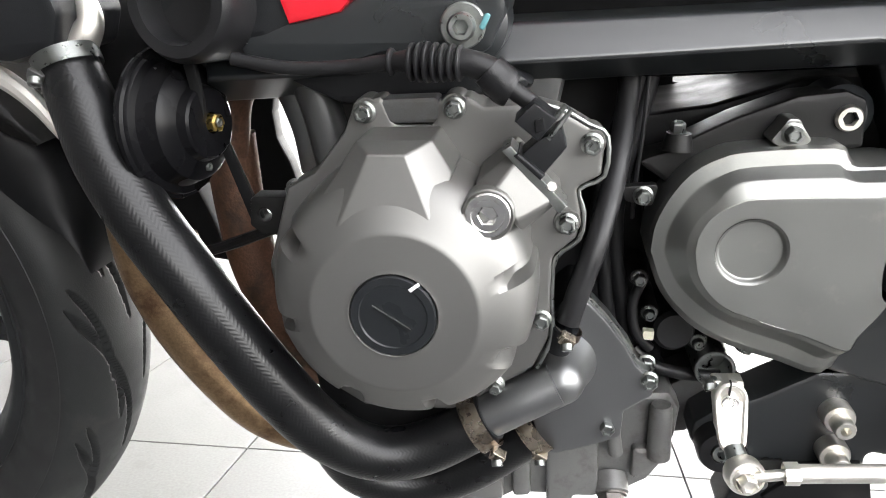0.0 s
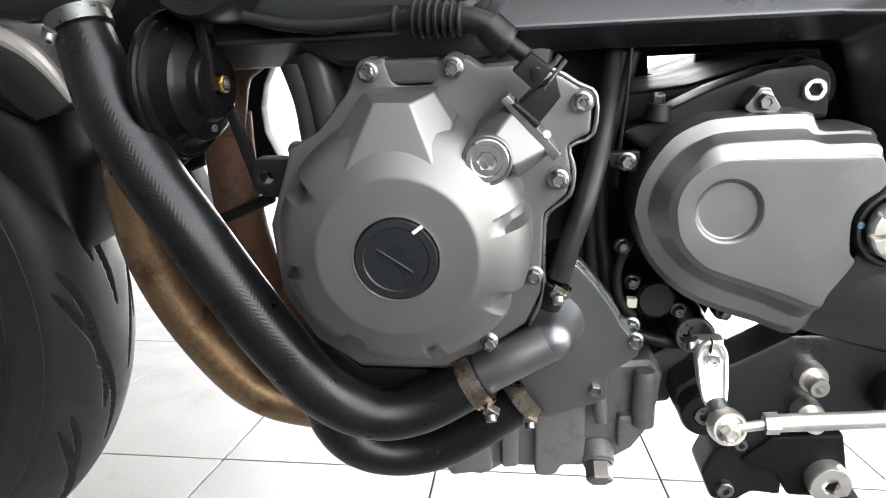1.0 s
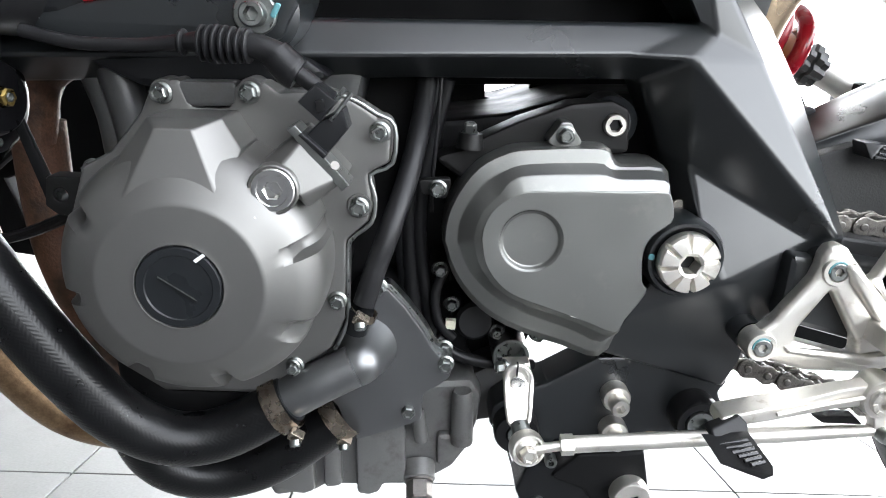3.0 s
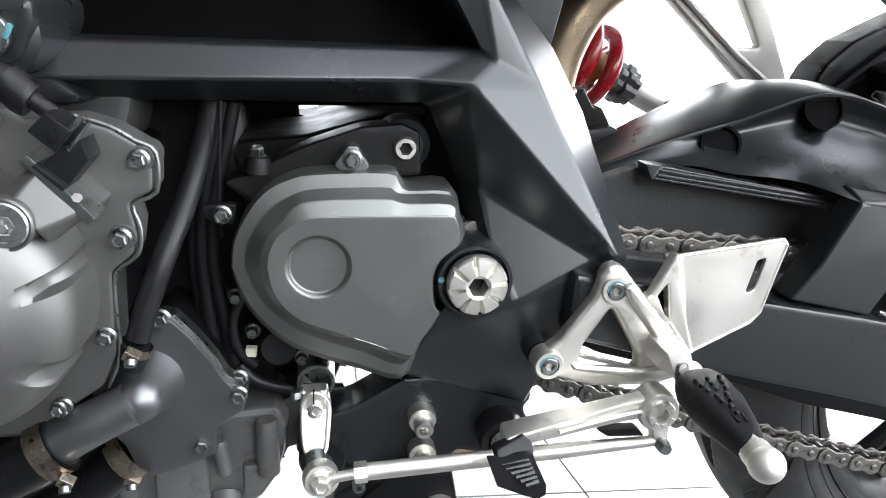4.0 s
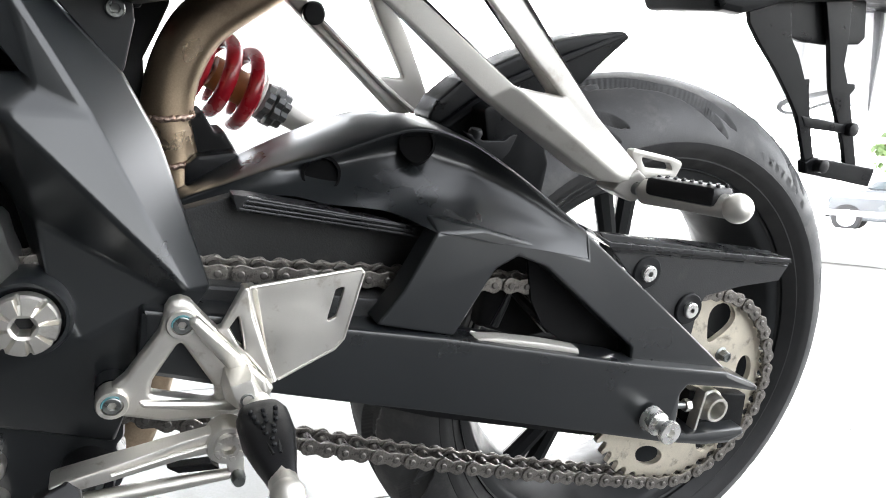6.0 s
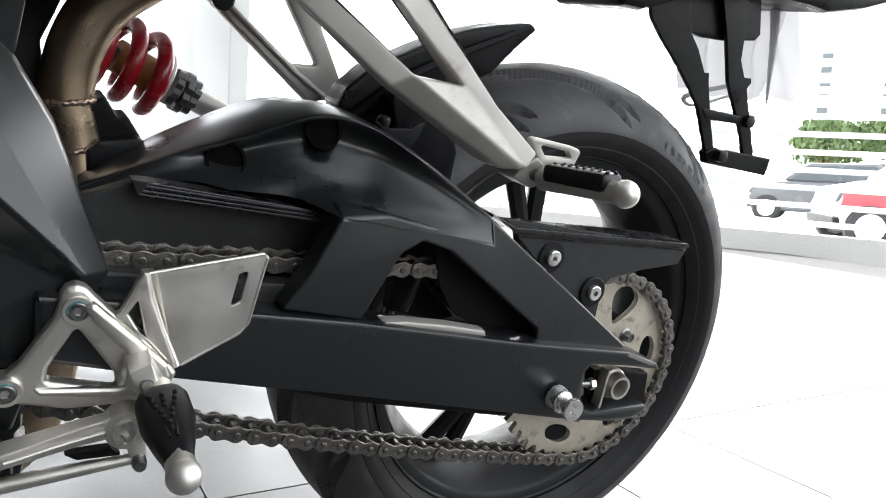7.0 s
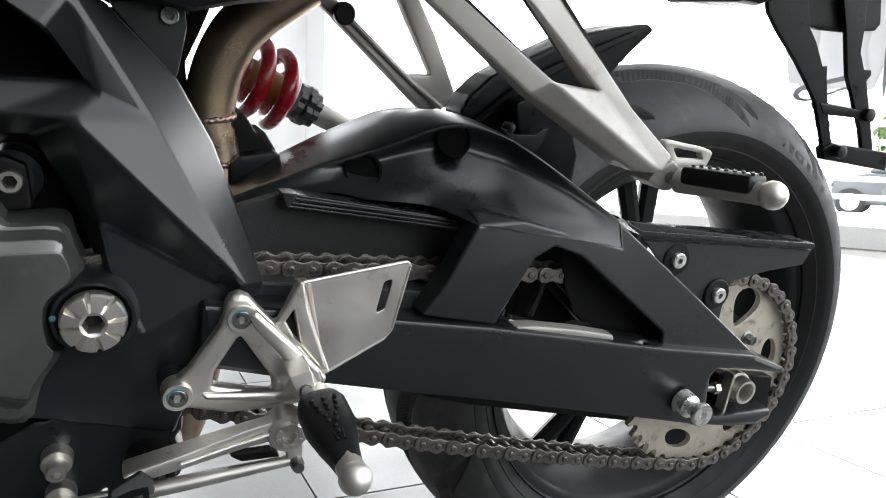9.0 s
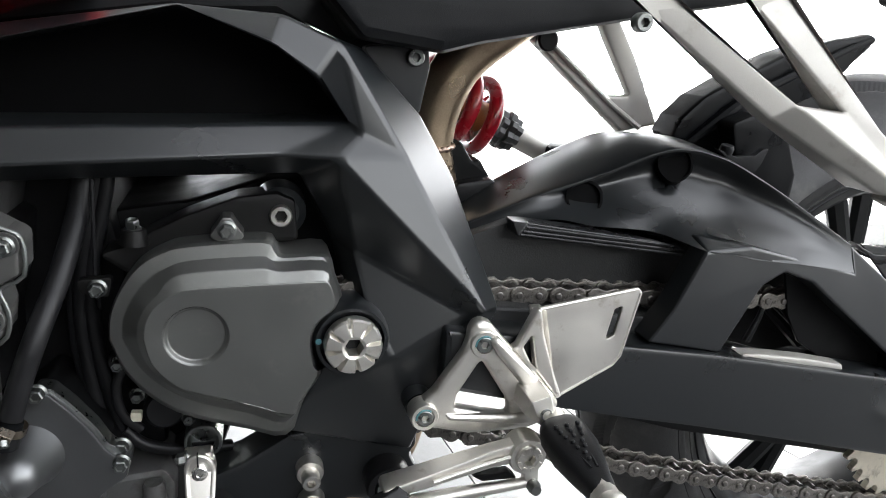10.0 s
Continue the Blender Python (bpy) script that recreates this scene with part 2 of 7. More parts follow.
def circle(c, r, n=28, squash=1.0):
    return [(c[0] + r * math.cos(2 * math.pi * i / n), c[1] + squash * r * math.sin(2 * math.pi * i / n)) for i in range(n)]


def prism(outline, y0, y1, bevel=0.0015, holes=(), r=0.0):
    """A plate cut to an outline in the side plane, from y0 (outer face) to y1, with eased edges and holes through it."""
    cu = bpy.data.curves.new("outline", "CURVE")
    cu.dimensions = "2D"
    cu.fill_mode = "BOTH"
    cu.extrude = max(abs(y1 - y0) / 2 - bevel, 1e-5)
    cu.bevel_depth, cu.bevel_resolution, cu.offset = bevel, 1, -bevel
    for loop in [fillet(outline, r)] + [h for h in holes]:
        sp = cu.splines.new("POLY")
        sp.points.add(len(loop) - 1)
        for q, p in zip(sp.points, loop):
            q.co = (p[0], p[1], 0, 1)
        sp.use_cyclic_u = True
    ob = bpy.data.objects.new("outline", cu)
    me = bpy.data.meshes.new_from_object(ob)
    bm = bmesh.new()
    bm.from_mesh(me)
    bpy.data.objects.remove(ob)
    bpy.data.curves.remove(cu)
    bpy.data.meshes.remove(me)
    bmesh.ops.remove_doubles(bm, verts=bm.verts, dist=1e-6)
    mid = (y0 + y1) / 2
    for v in bm.verts:
        v.co = Vector((v.co.x, mid - v.co.z, v.co.y))
    return bm


def lathe(profile, origin, axis=(0, -1, 0), seg=32, bm=None):
    """Turn (radius, height along the axis) about an axis through origin; a negative radius makes a hexagon."""
    bm = bm or bmesh.new()
    u, v, w = basis(axis)
    o = Vector(origin)
    rings = []
    for r, h in profile:
        if r < 0:
            rings.append([bm.verts.new(o + w * h + (u * math.cos(2 * math.pi * i / seg) + v * math.sin(2 * math.pi * i / seg)) * (-r * 0.866 / math.cos((2 * math.pi * i / seg) % (math.pi / 3) - math.pi / 6))) for i in range(seg)])
        elif r < 1e-6:
            rings.append([bm.verts.new(o + w * h)])
        else:
            rings.append([bm.verts.new(o + w * h + (u * math.cos(2 * math.pi * i / seg) + v * math.sin(2 * math.pi * i / seg)) * r) for i in range(seg)])
    for a, b in zip(rings, rings[1:]):
        for i in range(seg):
            j = (i + 1) % seg
            if len(a) == 1 and len(b) == 1:
                continue
            if len(a) == 1:
                bm.faces.new((a[0], b[i], b[j]))
            elif len(b) == 1:
                bm.faces.new((a[i], a[j], b[0]))
            else:
                bm.faces.new((a[i], a[j], b[j], b[i]))
    return bm


def spline(pts, n=6):
    """Catmull-Rom through points."""
    p = [Vector(q) for q in pts]
    p = [p[0] * 2 - p[1]] + p + [p[-1] * 2 - p[-2]]
    out = []
    for i in range(1, len(p) - 2):
        for j in range(n):
            t = j / n
            a, b, c, d = p[i - 1], p[i], p[i + 1], p[i + 2]
            out.append(0.5 * (2 * b + (c - a) * t + (2 * a - 5 * b + 4 * c - d) * t * t + (3 * b - a - 3 * c + d) * t ** 3))
    out.append(p[-2])
    return out


def tube(pts, radius, seg=16, n=6, bm=None, cap=True, flat=1.0):
    """A round bar or hose along a smooth line; radius may be a list, one for each point given. Carries lengthwise texture coordinates."""
    bm = bm or bmesh.new()
    uvl = bm.loops.layers.uv.verify()
    path = spline(pts, n) if n > 1 else [Vector(q) for q in pts]
    k = len(path)
    rad = [radius] * k if not isinstance(radius, (list, tuple)) else [float(np.interp(i / (k - 1) * (len(pts) - 1), range(len(pts)), radius)) for i in range(k)]
    rings, length = [], [0.0]
    u = None
    for i, p in enumerate(path):
        d = (path[min(i + 1, k - 1)] - path[max(i - 1, 0)]).normalized()
        u = d.orthogonal().normalized() if u is None else (u - d * u.dot(d)).normalized()
        v = d.cross(u)
        if i:
            length.append(length[-1] + (p - path[i - 1]).length)
        rings.append([bm.verts.new(p + (u * math.cos(2 * math.pi * j / seg) + v * flat * math.sin(2 * math.pi * j / seg)) * rad[i]) for j in range(seg)])
    for i in range(k - 1):
        for j in range(seg):
            q = (j + 1) % seg
            f = bm.faces.new((rings[i][j], rings[i][q], rings[i + 1][q], rings[i + 1][j]))
            step = 2 * math.pi * rad[i] / seg
            for lp, (s, t) in zip(f.loops, ((i, j), (i, j + 1), (i + 1, j + 1), (i + 1, j))):
                lp[uvl].uv = (length[s], t * step)
    if cap:
        bm.faces.new(rings[0][::-1])
        bm.faces.new(rings[-1])
    return bm


def block(center, size, bevel=0.002, rot=(0, 0, 0), bm=None):
    bm2 = bmesh.new()
    bmesh.ops.create_cube(bm2, size=1)
    for v in bm2.verts:
        v.co = Vector((v.co.x * size[0], v.co.y * size[1], v.co.z * size[2]))
    if bevel:
        bmesh.ops.bevel(bm2, geom=bm2.edges[:], offset=bevel, segments=2, affect="EDGES", profile=0.5)
    bm2.transform(pose(*center, *rot))
    if bm is None:
        return bm2
    return merge(bm, bm2)


def merge(bm, other):
    me = bpy.data.meshes.new("tmp")
    other.to_mesh(me)
    other.free()
    bm.from_mesh(me)
    bpy.data.meshes.remove(me)
    return bm


def relief(verts, faces, back, bevel=0.002, segs=2, y_in=None):
    """A faceted casting: an outer skin of named corner points, closed to a flat back, with eased edges."""
    bm = bmesh.new()
    vs = {k: bm.verts.new(p) for k, p in verts.items()}
    for f in faces:
        bm.faces.new([vs[k] for k in f.split()])
    bmesh.ops.recalc_face_normals(bm, faces=bm.faces)
    rim = [e for e in bm.edges if e.is_boundary]
    got = bmesh.ops.extrude_edge_only(bm, edges=rim)
    for v in got["geom"]:
        if isinstance(v, bmesh.types.BMVert):
            v.co.y = back
    loose = [e for e in bm.edges if e.is_boundary]
    bmesh.ops.triangle_fill(bm, edges=loose, use_beauty=True)
    bmesh.ops.recalc_face_normals(bm, faces=bm.faces)
    if bevel:
        sharp = [e for e in bm.edges if len(e.link_faces) == 2 and e.calc_face_angle(0) > radians(12) and min(v.co.y for v in e.verts) < back - 1e-4]
        bmesh.ops.bevel(bm, geom=sharp, offset=bevel, segments=segs, affect="EDGES", profile=0.5, clamp_overlap=True)
    return bm


def skin(rows, n=6, m=4):
    """A smooth sheet through rows of points, each row running across it."""
    cross = [spline(r, m) for r in rows]
    full = [spline([c[k] for c in cross], n) for k in range(len(cross[0]))]
    bm = bmesh.new()
    vs = [[bm.verts.new(p) for p in col] for col in full]
    for a, b in zip(vs, vs[1:]):
        for i in range(len(a) - 1):
            bm.faces.new((a[i], a[i + 1], b[i + 1], b[i]))
    return bm


def flange_bolt(pos, parent, r=0.0055, turn=0.3, axis=(0, -1, 0), mat=None, name="flange_bolt", label=""):
    """A hexagon bolt with a round flange and a dished head; pos is the middle of its head."""
    h = 0.85 * r
    bm = lathe([(0, -h), (1.25 * r, -h), (1.25 * r, -0.7 * h), (0.95 * r, -0.45 * h)], (0, 0, 0), (0, -1, 0), 20)
    six = lathe([(0.98 * r, -0.5 * h), (0.98 * r, 0.75 * h), (0.82 * r, h), (0.6 * r, h), (0.5 * r, 0.7 * h), (0, 0.7 * h)], (0, 0, 0), (0, -1, 0), 6)
    six.transform(pose(0, 0, 0, 0, math.degrees(turn), 0))
    merge(bm, six)
    u, v, w = basis(axis)
    m = Matrix((u, -w, v)).transposed().to_4x4()
    m.translation = Vector(pos)
    bm.transform(m)
    return part(name, bm, mat or STEEL, parent, label, angle=25)


def socket_bolt(pos, parent, r=0.008, h=0.006, mat=None, name="socket_bolt", label="", axis=(0, -1, 0), hexr=0.5):
    """A round cap screw with a hexagon socket."""
    bm = lathe([(r, -h), (r, 0.7 * h), (0.86 * r, h), (-hexr * 1.08 * r, h), (-hexr * r, 0.9 * h), (-hexr * r, -0.3 * h), (0, -0.35 * h)], (0, 0, 0), (0, -1, 0), 24)
    u, v, w = basis(axis)
    m = Matrix((u, -w, v)).transposed().to_4x4()
    m.translation = Vector(pos)
    bm.transform(m)
    return part(name, bm, mat or STEEL, parent, label, angle=28)


def away(p, d):
    return (p[0], p[1] + d, p[2])


# ---- the motorcycle: leaning on its side stand; its parts are set out in its own upright frame ----
bike = tagged(new("motorcycle"), "black motorcycle with silver engine covers leaning on its stand", "motorcycle")
bike.matrix_world = pose(0, 0.640, 0, 10.4, 0, 0)
bike.empty_display_size = 0.2


# engine
def engine():
    # block body near black: the shade in the gaps round the covers is painted in
    body = part("engine", prism([(-0.1642, 0.5445), (-0.1322, 0.5507), (0.0521, 0.5396), (0.0657, 0.4628), (0.0746, 0.3652), (0.085, 0.3493), (0.0888, 0.3245), (0.0847, 0.2809), (0.0707, 0.2622), (0.0283, 0.246), (-0.0279, 0.2406), (-0.0564, 0.2556), (-0.0965, 0.2815), (-0.1322, 0.3026), (-0.152, 0.3414), (-0.1603, 0.4151), (-0.1589, 0.479)], -0.062, 0.14, 0.006, r=0.01), DARKSHADED, bike,
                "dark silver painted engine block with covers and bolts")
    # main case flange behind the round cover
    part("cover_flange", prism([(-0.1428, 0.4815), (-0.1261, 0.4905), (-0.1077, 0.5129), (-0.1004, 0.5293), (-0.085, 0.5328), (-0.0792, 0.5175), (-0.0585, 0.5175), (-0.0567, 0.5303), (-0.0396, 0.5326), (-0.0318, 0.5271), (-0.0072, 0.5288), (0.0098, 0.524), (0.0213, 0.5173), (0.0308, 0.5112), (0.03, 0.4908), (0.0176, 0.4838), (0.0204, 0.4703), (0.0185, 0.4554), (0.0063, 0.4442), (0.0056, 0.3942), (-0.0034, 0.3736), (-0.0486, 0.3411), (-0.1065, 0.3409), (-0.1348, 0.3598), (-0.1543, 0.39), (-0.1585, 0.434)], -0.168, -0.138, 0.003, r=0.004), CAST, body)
    part("case_step", prism([(-0.152, 0.44), (-0.135, 0.485), (-0.105, 0.508), (-0.02, 0.518), (0.014, 0.505), (0.010, 0.475), (0.0, 0.44), (0.0, 0.40), (-0.05, 0.35), (-0.12, 0.365)], -0.139, -0.058, 0.003, r=0.006), DARKSHADED, body)
    part("case_step", prism([(0.02, 0.398), (0.036, 0.386), (0.058, 0.354), (0.064, 0.34), (0.05, 0.32), (0.03, 0.296), (-0.01, 0.31), (-0.02, 0.36)], -0.116, -0.058, 0.003, r=0.006), DARKSHADED, body)
    part("gasket_edge", tube([(-0.0072, -0.1662, 0.5293), (0.0098, -0.1662, 0.5247), (0.0221, -0.1662, 0.5177), (0.0319, -0.1662, 0.5116), (0.0315, -0.1662, 0.4905), (0.0187, -0.1662, 0.4828), (0.0218, -0.1662, 0.4699), (0.0199, -0.1662, 0.4547), (0.0077, -0.1662, 0.443), (0.0061, -0.1662, 0.4222), (0.0067, -0.1662, 0.3935), (-0.0012, -0.1662, 0.3729)], 0.0013, 8, 3), STEEL, body, "bright gasket edge round the cover")
    # round alternator cover with a raised middle, a sloping shoulder and shallow pockets round its edge
    c = (-0.0719, 0.4349)
    k = 0.0301 / 100
    prof = [(73, -0.2275), (74.5, -0.2284), (76, -0.2286), (79, -0.2284), (84, -0.2283), (138, -0.2280), (143, -0.2278), (147, -0.2270), (160, -0.2248), (176, -0.2222), (190, -0.2198), (199, -0.2178), (204, -0.2164), (210, -0.2146), (218, -0.2118), (226, -0.2076), (231, -0.203), (234, -0.195), (236, -0.180), (236, -0.165)]
    bm = bmesh.new()
    seg = 180
    pockets = ((150, 5.0), (17, 5.0), (-27, 5.5), (-73, 5.0), (192, 4.0), (243, 6.0))
    rings = []
    for r, y in prof:
        ring = []
        for i in range(seg):
            a = 360 * i / seg
            dent = 0.0
            for at, half in pockets:
                d = abs((a - at + 180) % 360 - 180)
                dent = max(dent, min(1.0, max(0.0, (half - d) / 2.2)))
            s = min(1.0, max(0.0, (r - 186) / 20.0))
            yy = y + dent * s * 0.015
            rr = r * k * (1 - 0.03 * dent * s)
            ring.append(bm.verts.new((c[0] + rr * math.cos(radians(a)), yy, c[1] + rr * math.sin(radians(a)))))
        rings.append(ring)
    for p, q in zip(rings, rings[1:]):
        for i in range(seg):
            j = (i + 1) % seg
            bm.faces.new((p[i], p[j], q[j], q[i]))
    cover = part("alternator_cover", bm, CAST, body, "round silver alternator cover", angle=28)
    # the wedge-shaped boss on top of the cover
    v = {"a": (-0.092, -0.200, 0.5159), "b": (-0.0542, -0.200, 0.5167), "c": (-0.0833, -0.2155, 0.5128), "d": (-0.0648, -0.2155, 0.5128),
         "e": (-0.1007, -0.2245, 0.4737), "f": (-0.0502, -0.2245, 0.4771), "g": (-0.1146, -0.2135, 0.4816), "h": (-0.044, -0.203, 0.5014), "i": (-0.1, -0.221, 0.466), "j": (-0.052, -0.221, 0.468)}
    part("cover_boss", relief(v, ["a b d c", "c d f e", "a c e g", "b h f d", "e f j i", "g e i", "h j f"], -0.165, 0.0012), CAST, cover)
    # black centre cap with a coin slot and a white paint mark
    cap = part("centre_cap", lathe([(0, 0.0005), (40 * k, 0.0005), (56 * k, 0.0005), (58 * k, 0.0012), (70 * k, 0.0012), (72.5 * k, 0.0), (73 * k, -0.006)], (c[0], -0.2285, c[1]), seg=64), CAP, cover, "black plastic centre cap with a slot")
    part("slot_ridge", block((c[0] - 0.0005, -0.2292, c[1] - 0.0012), (0.0225, 0.0012, 0.0018), 0.0004, (0, 33, 0)), PLASTIC, cap)
    part("slot_edge", block((c[0] - 0.0005, -0.2298, c[1] - 0.0002), (0.0225, 0.0006, 0.0006), 0.0001, (0, 33, 0)), STEEL, cap)
    part("paint_mark", block((c[0] + 0.0115, -0.2300, c[1] + 0.0165), (0.0062, 0.0005, 0.0018), 0.0001, (0, -38, 0)), WHITE, cap)
    # timing plug with a hexagon socket in a round seat
    pc = (-0.026, 0.4843)
    part("plug_seat", lathe([(0.0130, -0.014), (0.0130, -0.001), (0.0122, 0.0), (0.0112, -0.0008)], (pc[0], -0.2175, pc[1]), seg=40), CAST, cover)
    part("timing_plug", lathe([(0.0112, -0.002), (0.0112, 0.0), (0.0105, 0.0009), (0.0082, 0.0009), (0.0078, 0.0002), (-0.0052, 0.0002), (-0.0046, -0.0004), (-0.0044, -0.005), (0, -0.0055)], (pc[0], -0.2175, pc[1]), seg=48), CHROME, cover, "bright steel timing plug", angle=25)
    part("paint_mark", block(((-0.0363, -0.2215, 0.4693)[0], -0.2222, (-0.0363, -0.2215, 0.4693)[2]), (0.0065, 0.0005, 0.0013), 0.0001, (0, -42, 0)), WHITE, cover)
    # sensor housing with a two-part black plug
    v = {"a": (-0.0335, -0.205, 0.4964), "b": (-0.0144, -0.198, 0.5122), "c": (0.0094, -0.2, 0.4881), "d": (-0.0099, -0.208, 0.473), "e": (-0.0245, -0.214, 0.4938), "f": (-0.0129, -0.206, 0.5091), "g": (0.0053, -0.207, 0.4888), "h": (-0.0124, -0.215, 0.4809)}
    part("sensor_housing", relief(v, ["e f g h", "a b f e", "b c g f", "c d h g", "d a e h"], -0.16, 0.0018), CAST, body)
    part("sensor_plate", prism([(-0.0202, 0.5133), (-0.0159, 0.5158), (0.0115, 0.4864), (0.0075, 0.4828)], -0.2075, -0.188, 0.0006), STEEL, body)
    part("sensor_screw", tube([(0.0024, -0.203, 0.4936), (0.0039, -0.207, 0.4962)], 0.0026, 6, 1), PIN, body)
    plug = part("sensor_plug", prism([(-0.0035, 0.518), (0.0075, 0.524), (0.0103, 0.5146), (-0.0013, 0.4999), (-0.0118, 0.5101)], -0.206, -0.185, 0.0015), PLASTIC, body, "black plastic sensor connector")
    part("plug_collar", prism([(-0.0144, 0.5111), (-0.0119, 0.5127), (0.0005, 0.5021), (-0.0017, 0.4995)], -0.210, -0.185, 0.001), PLASTIC, plug)
    part("plug_head", prism([(-0.0141, 0.5278), (-0.0053, 0.5368), (0.0054, 0.5288), (-0.0031, 0.5185)], -0.212, -0.188, 0.0015), PLASTIC, plug)
    part("plug_latch", prism([(-0.0051, 0.529), (-0.0011, 0.5301), (-0.0001, 0.5242), (-0.0044, 0.5226)], -0.2135, -0.205, 0.0006), GLOSS, plug)
    part("plug_clip", tube([(-0.0034, -0.208, 0.5197), (0.0091, -0.208, 0.5351)], 0.0013, 8, 1), STEEL, plug)
    part("plug_clip", tube([(0.0015, -0.206, 0.5186), (0.012, -0.206, 0.5328)], 0.0011, 8, 1), STEEL, plug)
    # ribbed rubber boot and its cable
    boot = [(-0.0746, -0.19, 0.5526), (-0.0641, -0.192, 0.553), (-0.0508, -0.194, 0.5532), (-0.0365, -0.195, 0.5522)]
    bm = tube([(-0.1565, -0.187, 0.5545), (-0.1293, -0.187, 0.5497), (-0.0988, -0.188, 0.55), (-0.0746, -0.19, 0.5526)], [0.0035, 0.0035, 0.0035, 0.0042], 12)
    part("sensor_cable", bm, RUBBER, body)
    bm = tube(boot + [(-0.025, -0.195, 0.5478), (-0.0193, -0.195, 0.5423)], [0.0042, 0.006, 0.006, 0.0064, 0.0068, 0.0072], 18)
    a, b = Vector(boot[0]), Vector(boot[-1])
    sleeve = part("cable_boot", bm, RUBBER, body, "ribbed black rubber cable boot")
    for i in range(8):
        p = a.lerp(b, 0.0 if i == 0 else 0.28 + 0.102 * (i - 1))
        d = (b - a).normalized()
        r = 0.0066 if i == 0 else 0.0098 - 0.0003 * abs(i - 3)
        part("boot_rib", lathe([(r * 0.55, -0.0018), (r * 0.9, -0.0012), (r, -0.0005), (r, 0.0005), (r * 0.9, 0.0012), (r * 0.55, 0.0018)], p, d, 24), RUBBER, sleeve)
    part("boot_tip", tube([(-0.0273, -0.196, 0.5494), (-0.0193, -0.196, 0.5417), (-0.0158, -0.196, 0.5395)], [0.0085, 0.0092, 0.0082], 18), RUBBER, body)
    part("sensor_lead", tube([(-0.0178, -0.196, 0.5417), (-0.0063, -0.196, 0.5334)], 0.0044, 12), RUBBER, body)
    # cover bolts
    for p in ([(-0.0944, -0.1735, 0.5244), (-0.0469, -0.1735, 0.5267), (0.024, -0.1735, 0.5082), (0.0129, -0.1745, 0.4651)]):
        flange_bolt(p, body, 0.0048)
        q = away(p, 0.009)
        part("bolt_boss", lathe([(0.0078, -0.02), (0.0076, 0.002), (0.007, 0.0032), (0, 0.0032)], q, seg=24), CAST, body)
    for p in ([(0.0008, -0.172, 0.4064), (-0.0255, -0.172, 0.3622)]):
        flange_bolt(p, body, 0.0046)
    # cast pad in the darker case paint, which stands for its shadow
    part("cover_pad", prism([(-0.0882, 0.5307), (-0.0557, 0.5317), (-0.0515, 0.5184), (-0.0817, 0.5173), (-0.0885, 0.521)], -0.1675, -0.15, 0.002, r=0.003), CASE, body)
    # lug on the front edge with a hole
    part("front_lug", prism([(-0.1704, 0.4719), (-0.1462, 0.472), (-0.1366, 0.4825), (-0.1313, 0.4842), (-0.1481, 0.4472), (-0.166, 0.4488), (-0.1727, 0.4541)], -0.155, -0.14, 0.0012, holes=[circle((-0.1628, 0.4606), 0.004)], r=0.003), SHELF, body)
    flange_bolt((-0.1414, -0.16, 0.4781), body, 0.0046)
    # forward-leaning cylinder with fins and a rounded jacket
    part("cylinder", prism([(-0.1613, 0.5323), (-0.1455, 0.5507), (-0.0511, 0.5596), (0.0161, 0.5588), (0.0046, 0.5027), (-0.1164, 0.4956), (-0.132, 0.4811), (-0.145, 0.481)], -0.12, 0.12, 0.008, r=0.01), CASE, body)
    part("cylinder_rib", tube([(-0.1384, -0.128, 0.5442), (-0.1298, -0.128, 0.5139), (-0.1243, -0.128, 0.4842)], 0.012, 14), CASE, body)
    part("cylinder_rib", tube([(-0.1543, -0.118, 0.5373), (-0.1438, -0.118, 0.506), (-0.1401, -0.118, 0.4789)], 0.010, 14), CASE, body)
    # flat water pump cover, elbow pipe with a domed end
    wp = part("pump_cover", prism([(0.0201, 0.404), (0.0294, 0.402), (0.0407, 0.3899), (0.0535, 0.3726), (0.0597, 0.3609), (0.0644, 0.3558), (0.0742, 0.3505), (0.0714, 0.3389), (0.0546, 0.3258), (0.0538, 0.3066), (0.041, 0.3005), (0.0116, 0.2895), (0.0049, 0.2936), (-0.0033, 0.315), (-0.0189, 0.3315), (-0.0212, 0.3645), (0.0044, 0.3772)], -0.1365, -0.114, 0.0018, r=0.004), PUMP, body, "flat satin grey water pump cover")
    part("gasket_edge", prism([(0.0214, 0.4056), (0.0308, 0.4035), (0.0421, 0.3911), (0.0549, 0.3739), (0.0611, 0.3621), (0.0702, 0.356), (0.0567, 0.3507), (0.0237, 0.3496)], -0.132, -0.12, 0.0006, r=0.004), STEEL, wp)
    part("elbow_pipe", tube([(-0.0302, -0.166, 0.338), (-0.0115, -0.166, 0.3494), (0.0103, -0.163, 0.3603)], [0.0142, 0.0138, 0.0136], 28), PUMP, wp)
    e = (0.0131, -0.156, 0.3598)
    part("elbow_dome", lathe([(0.0235, -0.022), (0.0222, -0.018), (0.0185, -0.009), (0.0158, -0.001), (0.0145, 0.004), (0.0128, 0.0088), (0.0095, 0.0125), (0.005, 0.0146), (0, 0.0152)], e, (0.0, -1, 0), 40), PUMP, wp)
    part("elbow_lip", tube([(-0.0323, -0.166, 0.3367), (-0.0287, -0.166, 0.3389)], 0.0162, 28, 1), PLASTIC, wp)
    for p in ([(0.0685, -0.139, 0.3501), (0.0449, -0.1375, 0.3137), (0.0228, -0.137, 0.4025), (0.0676, -0.128, 0.356)]):
        flange_bolt(p, wp, 0.0048, 0.1)
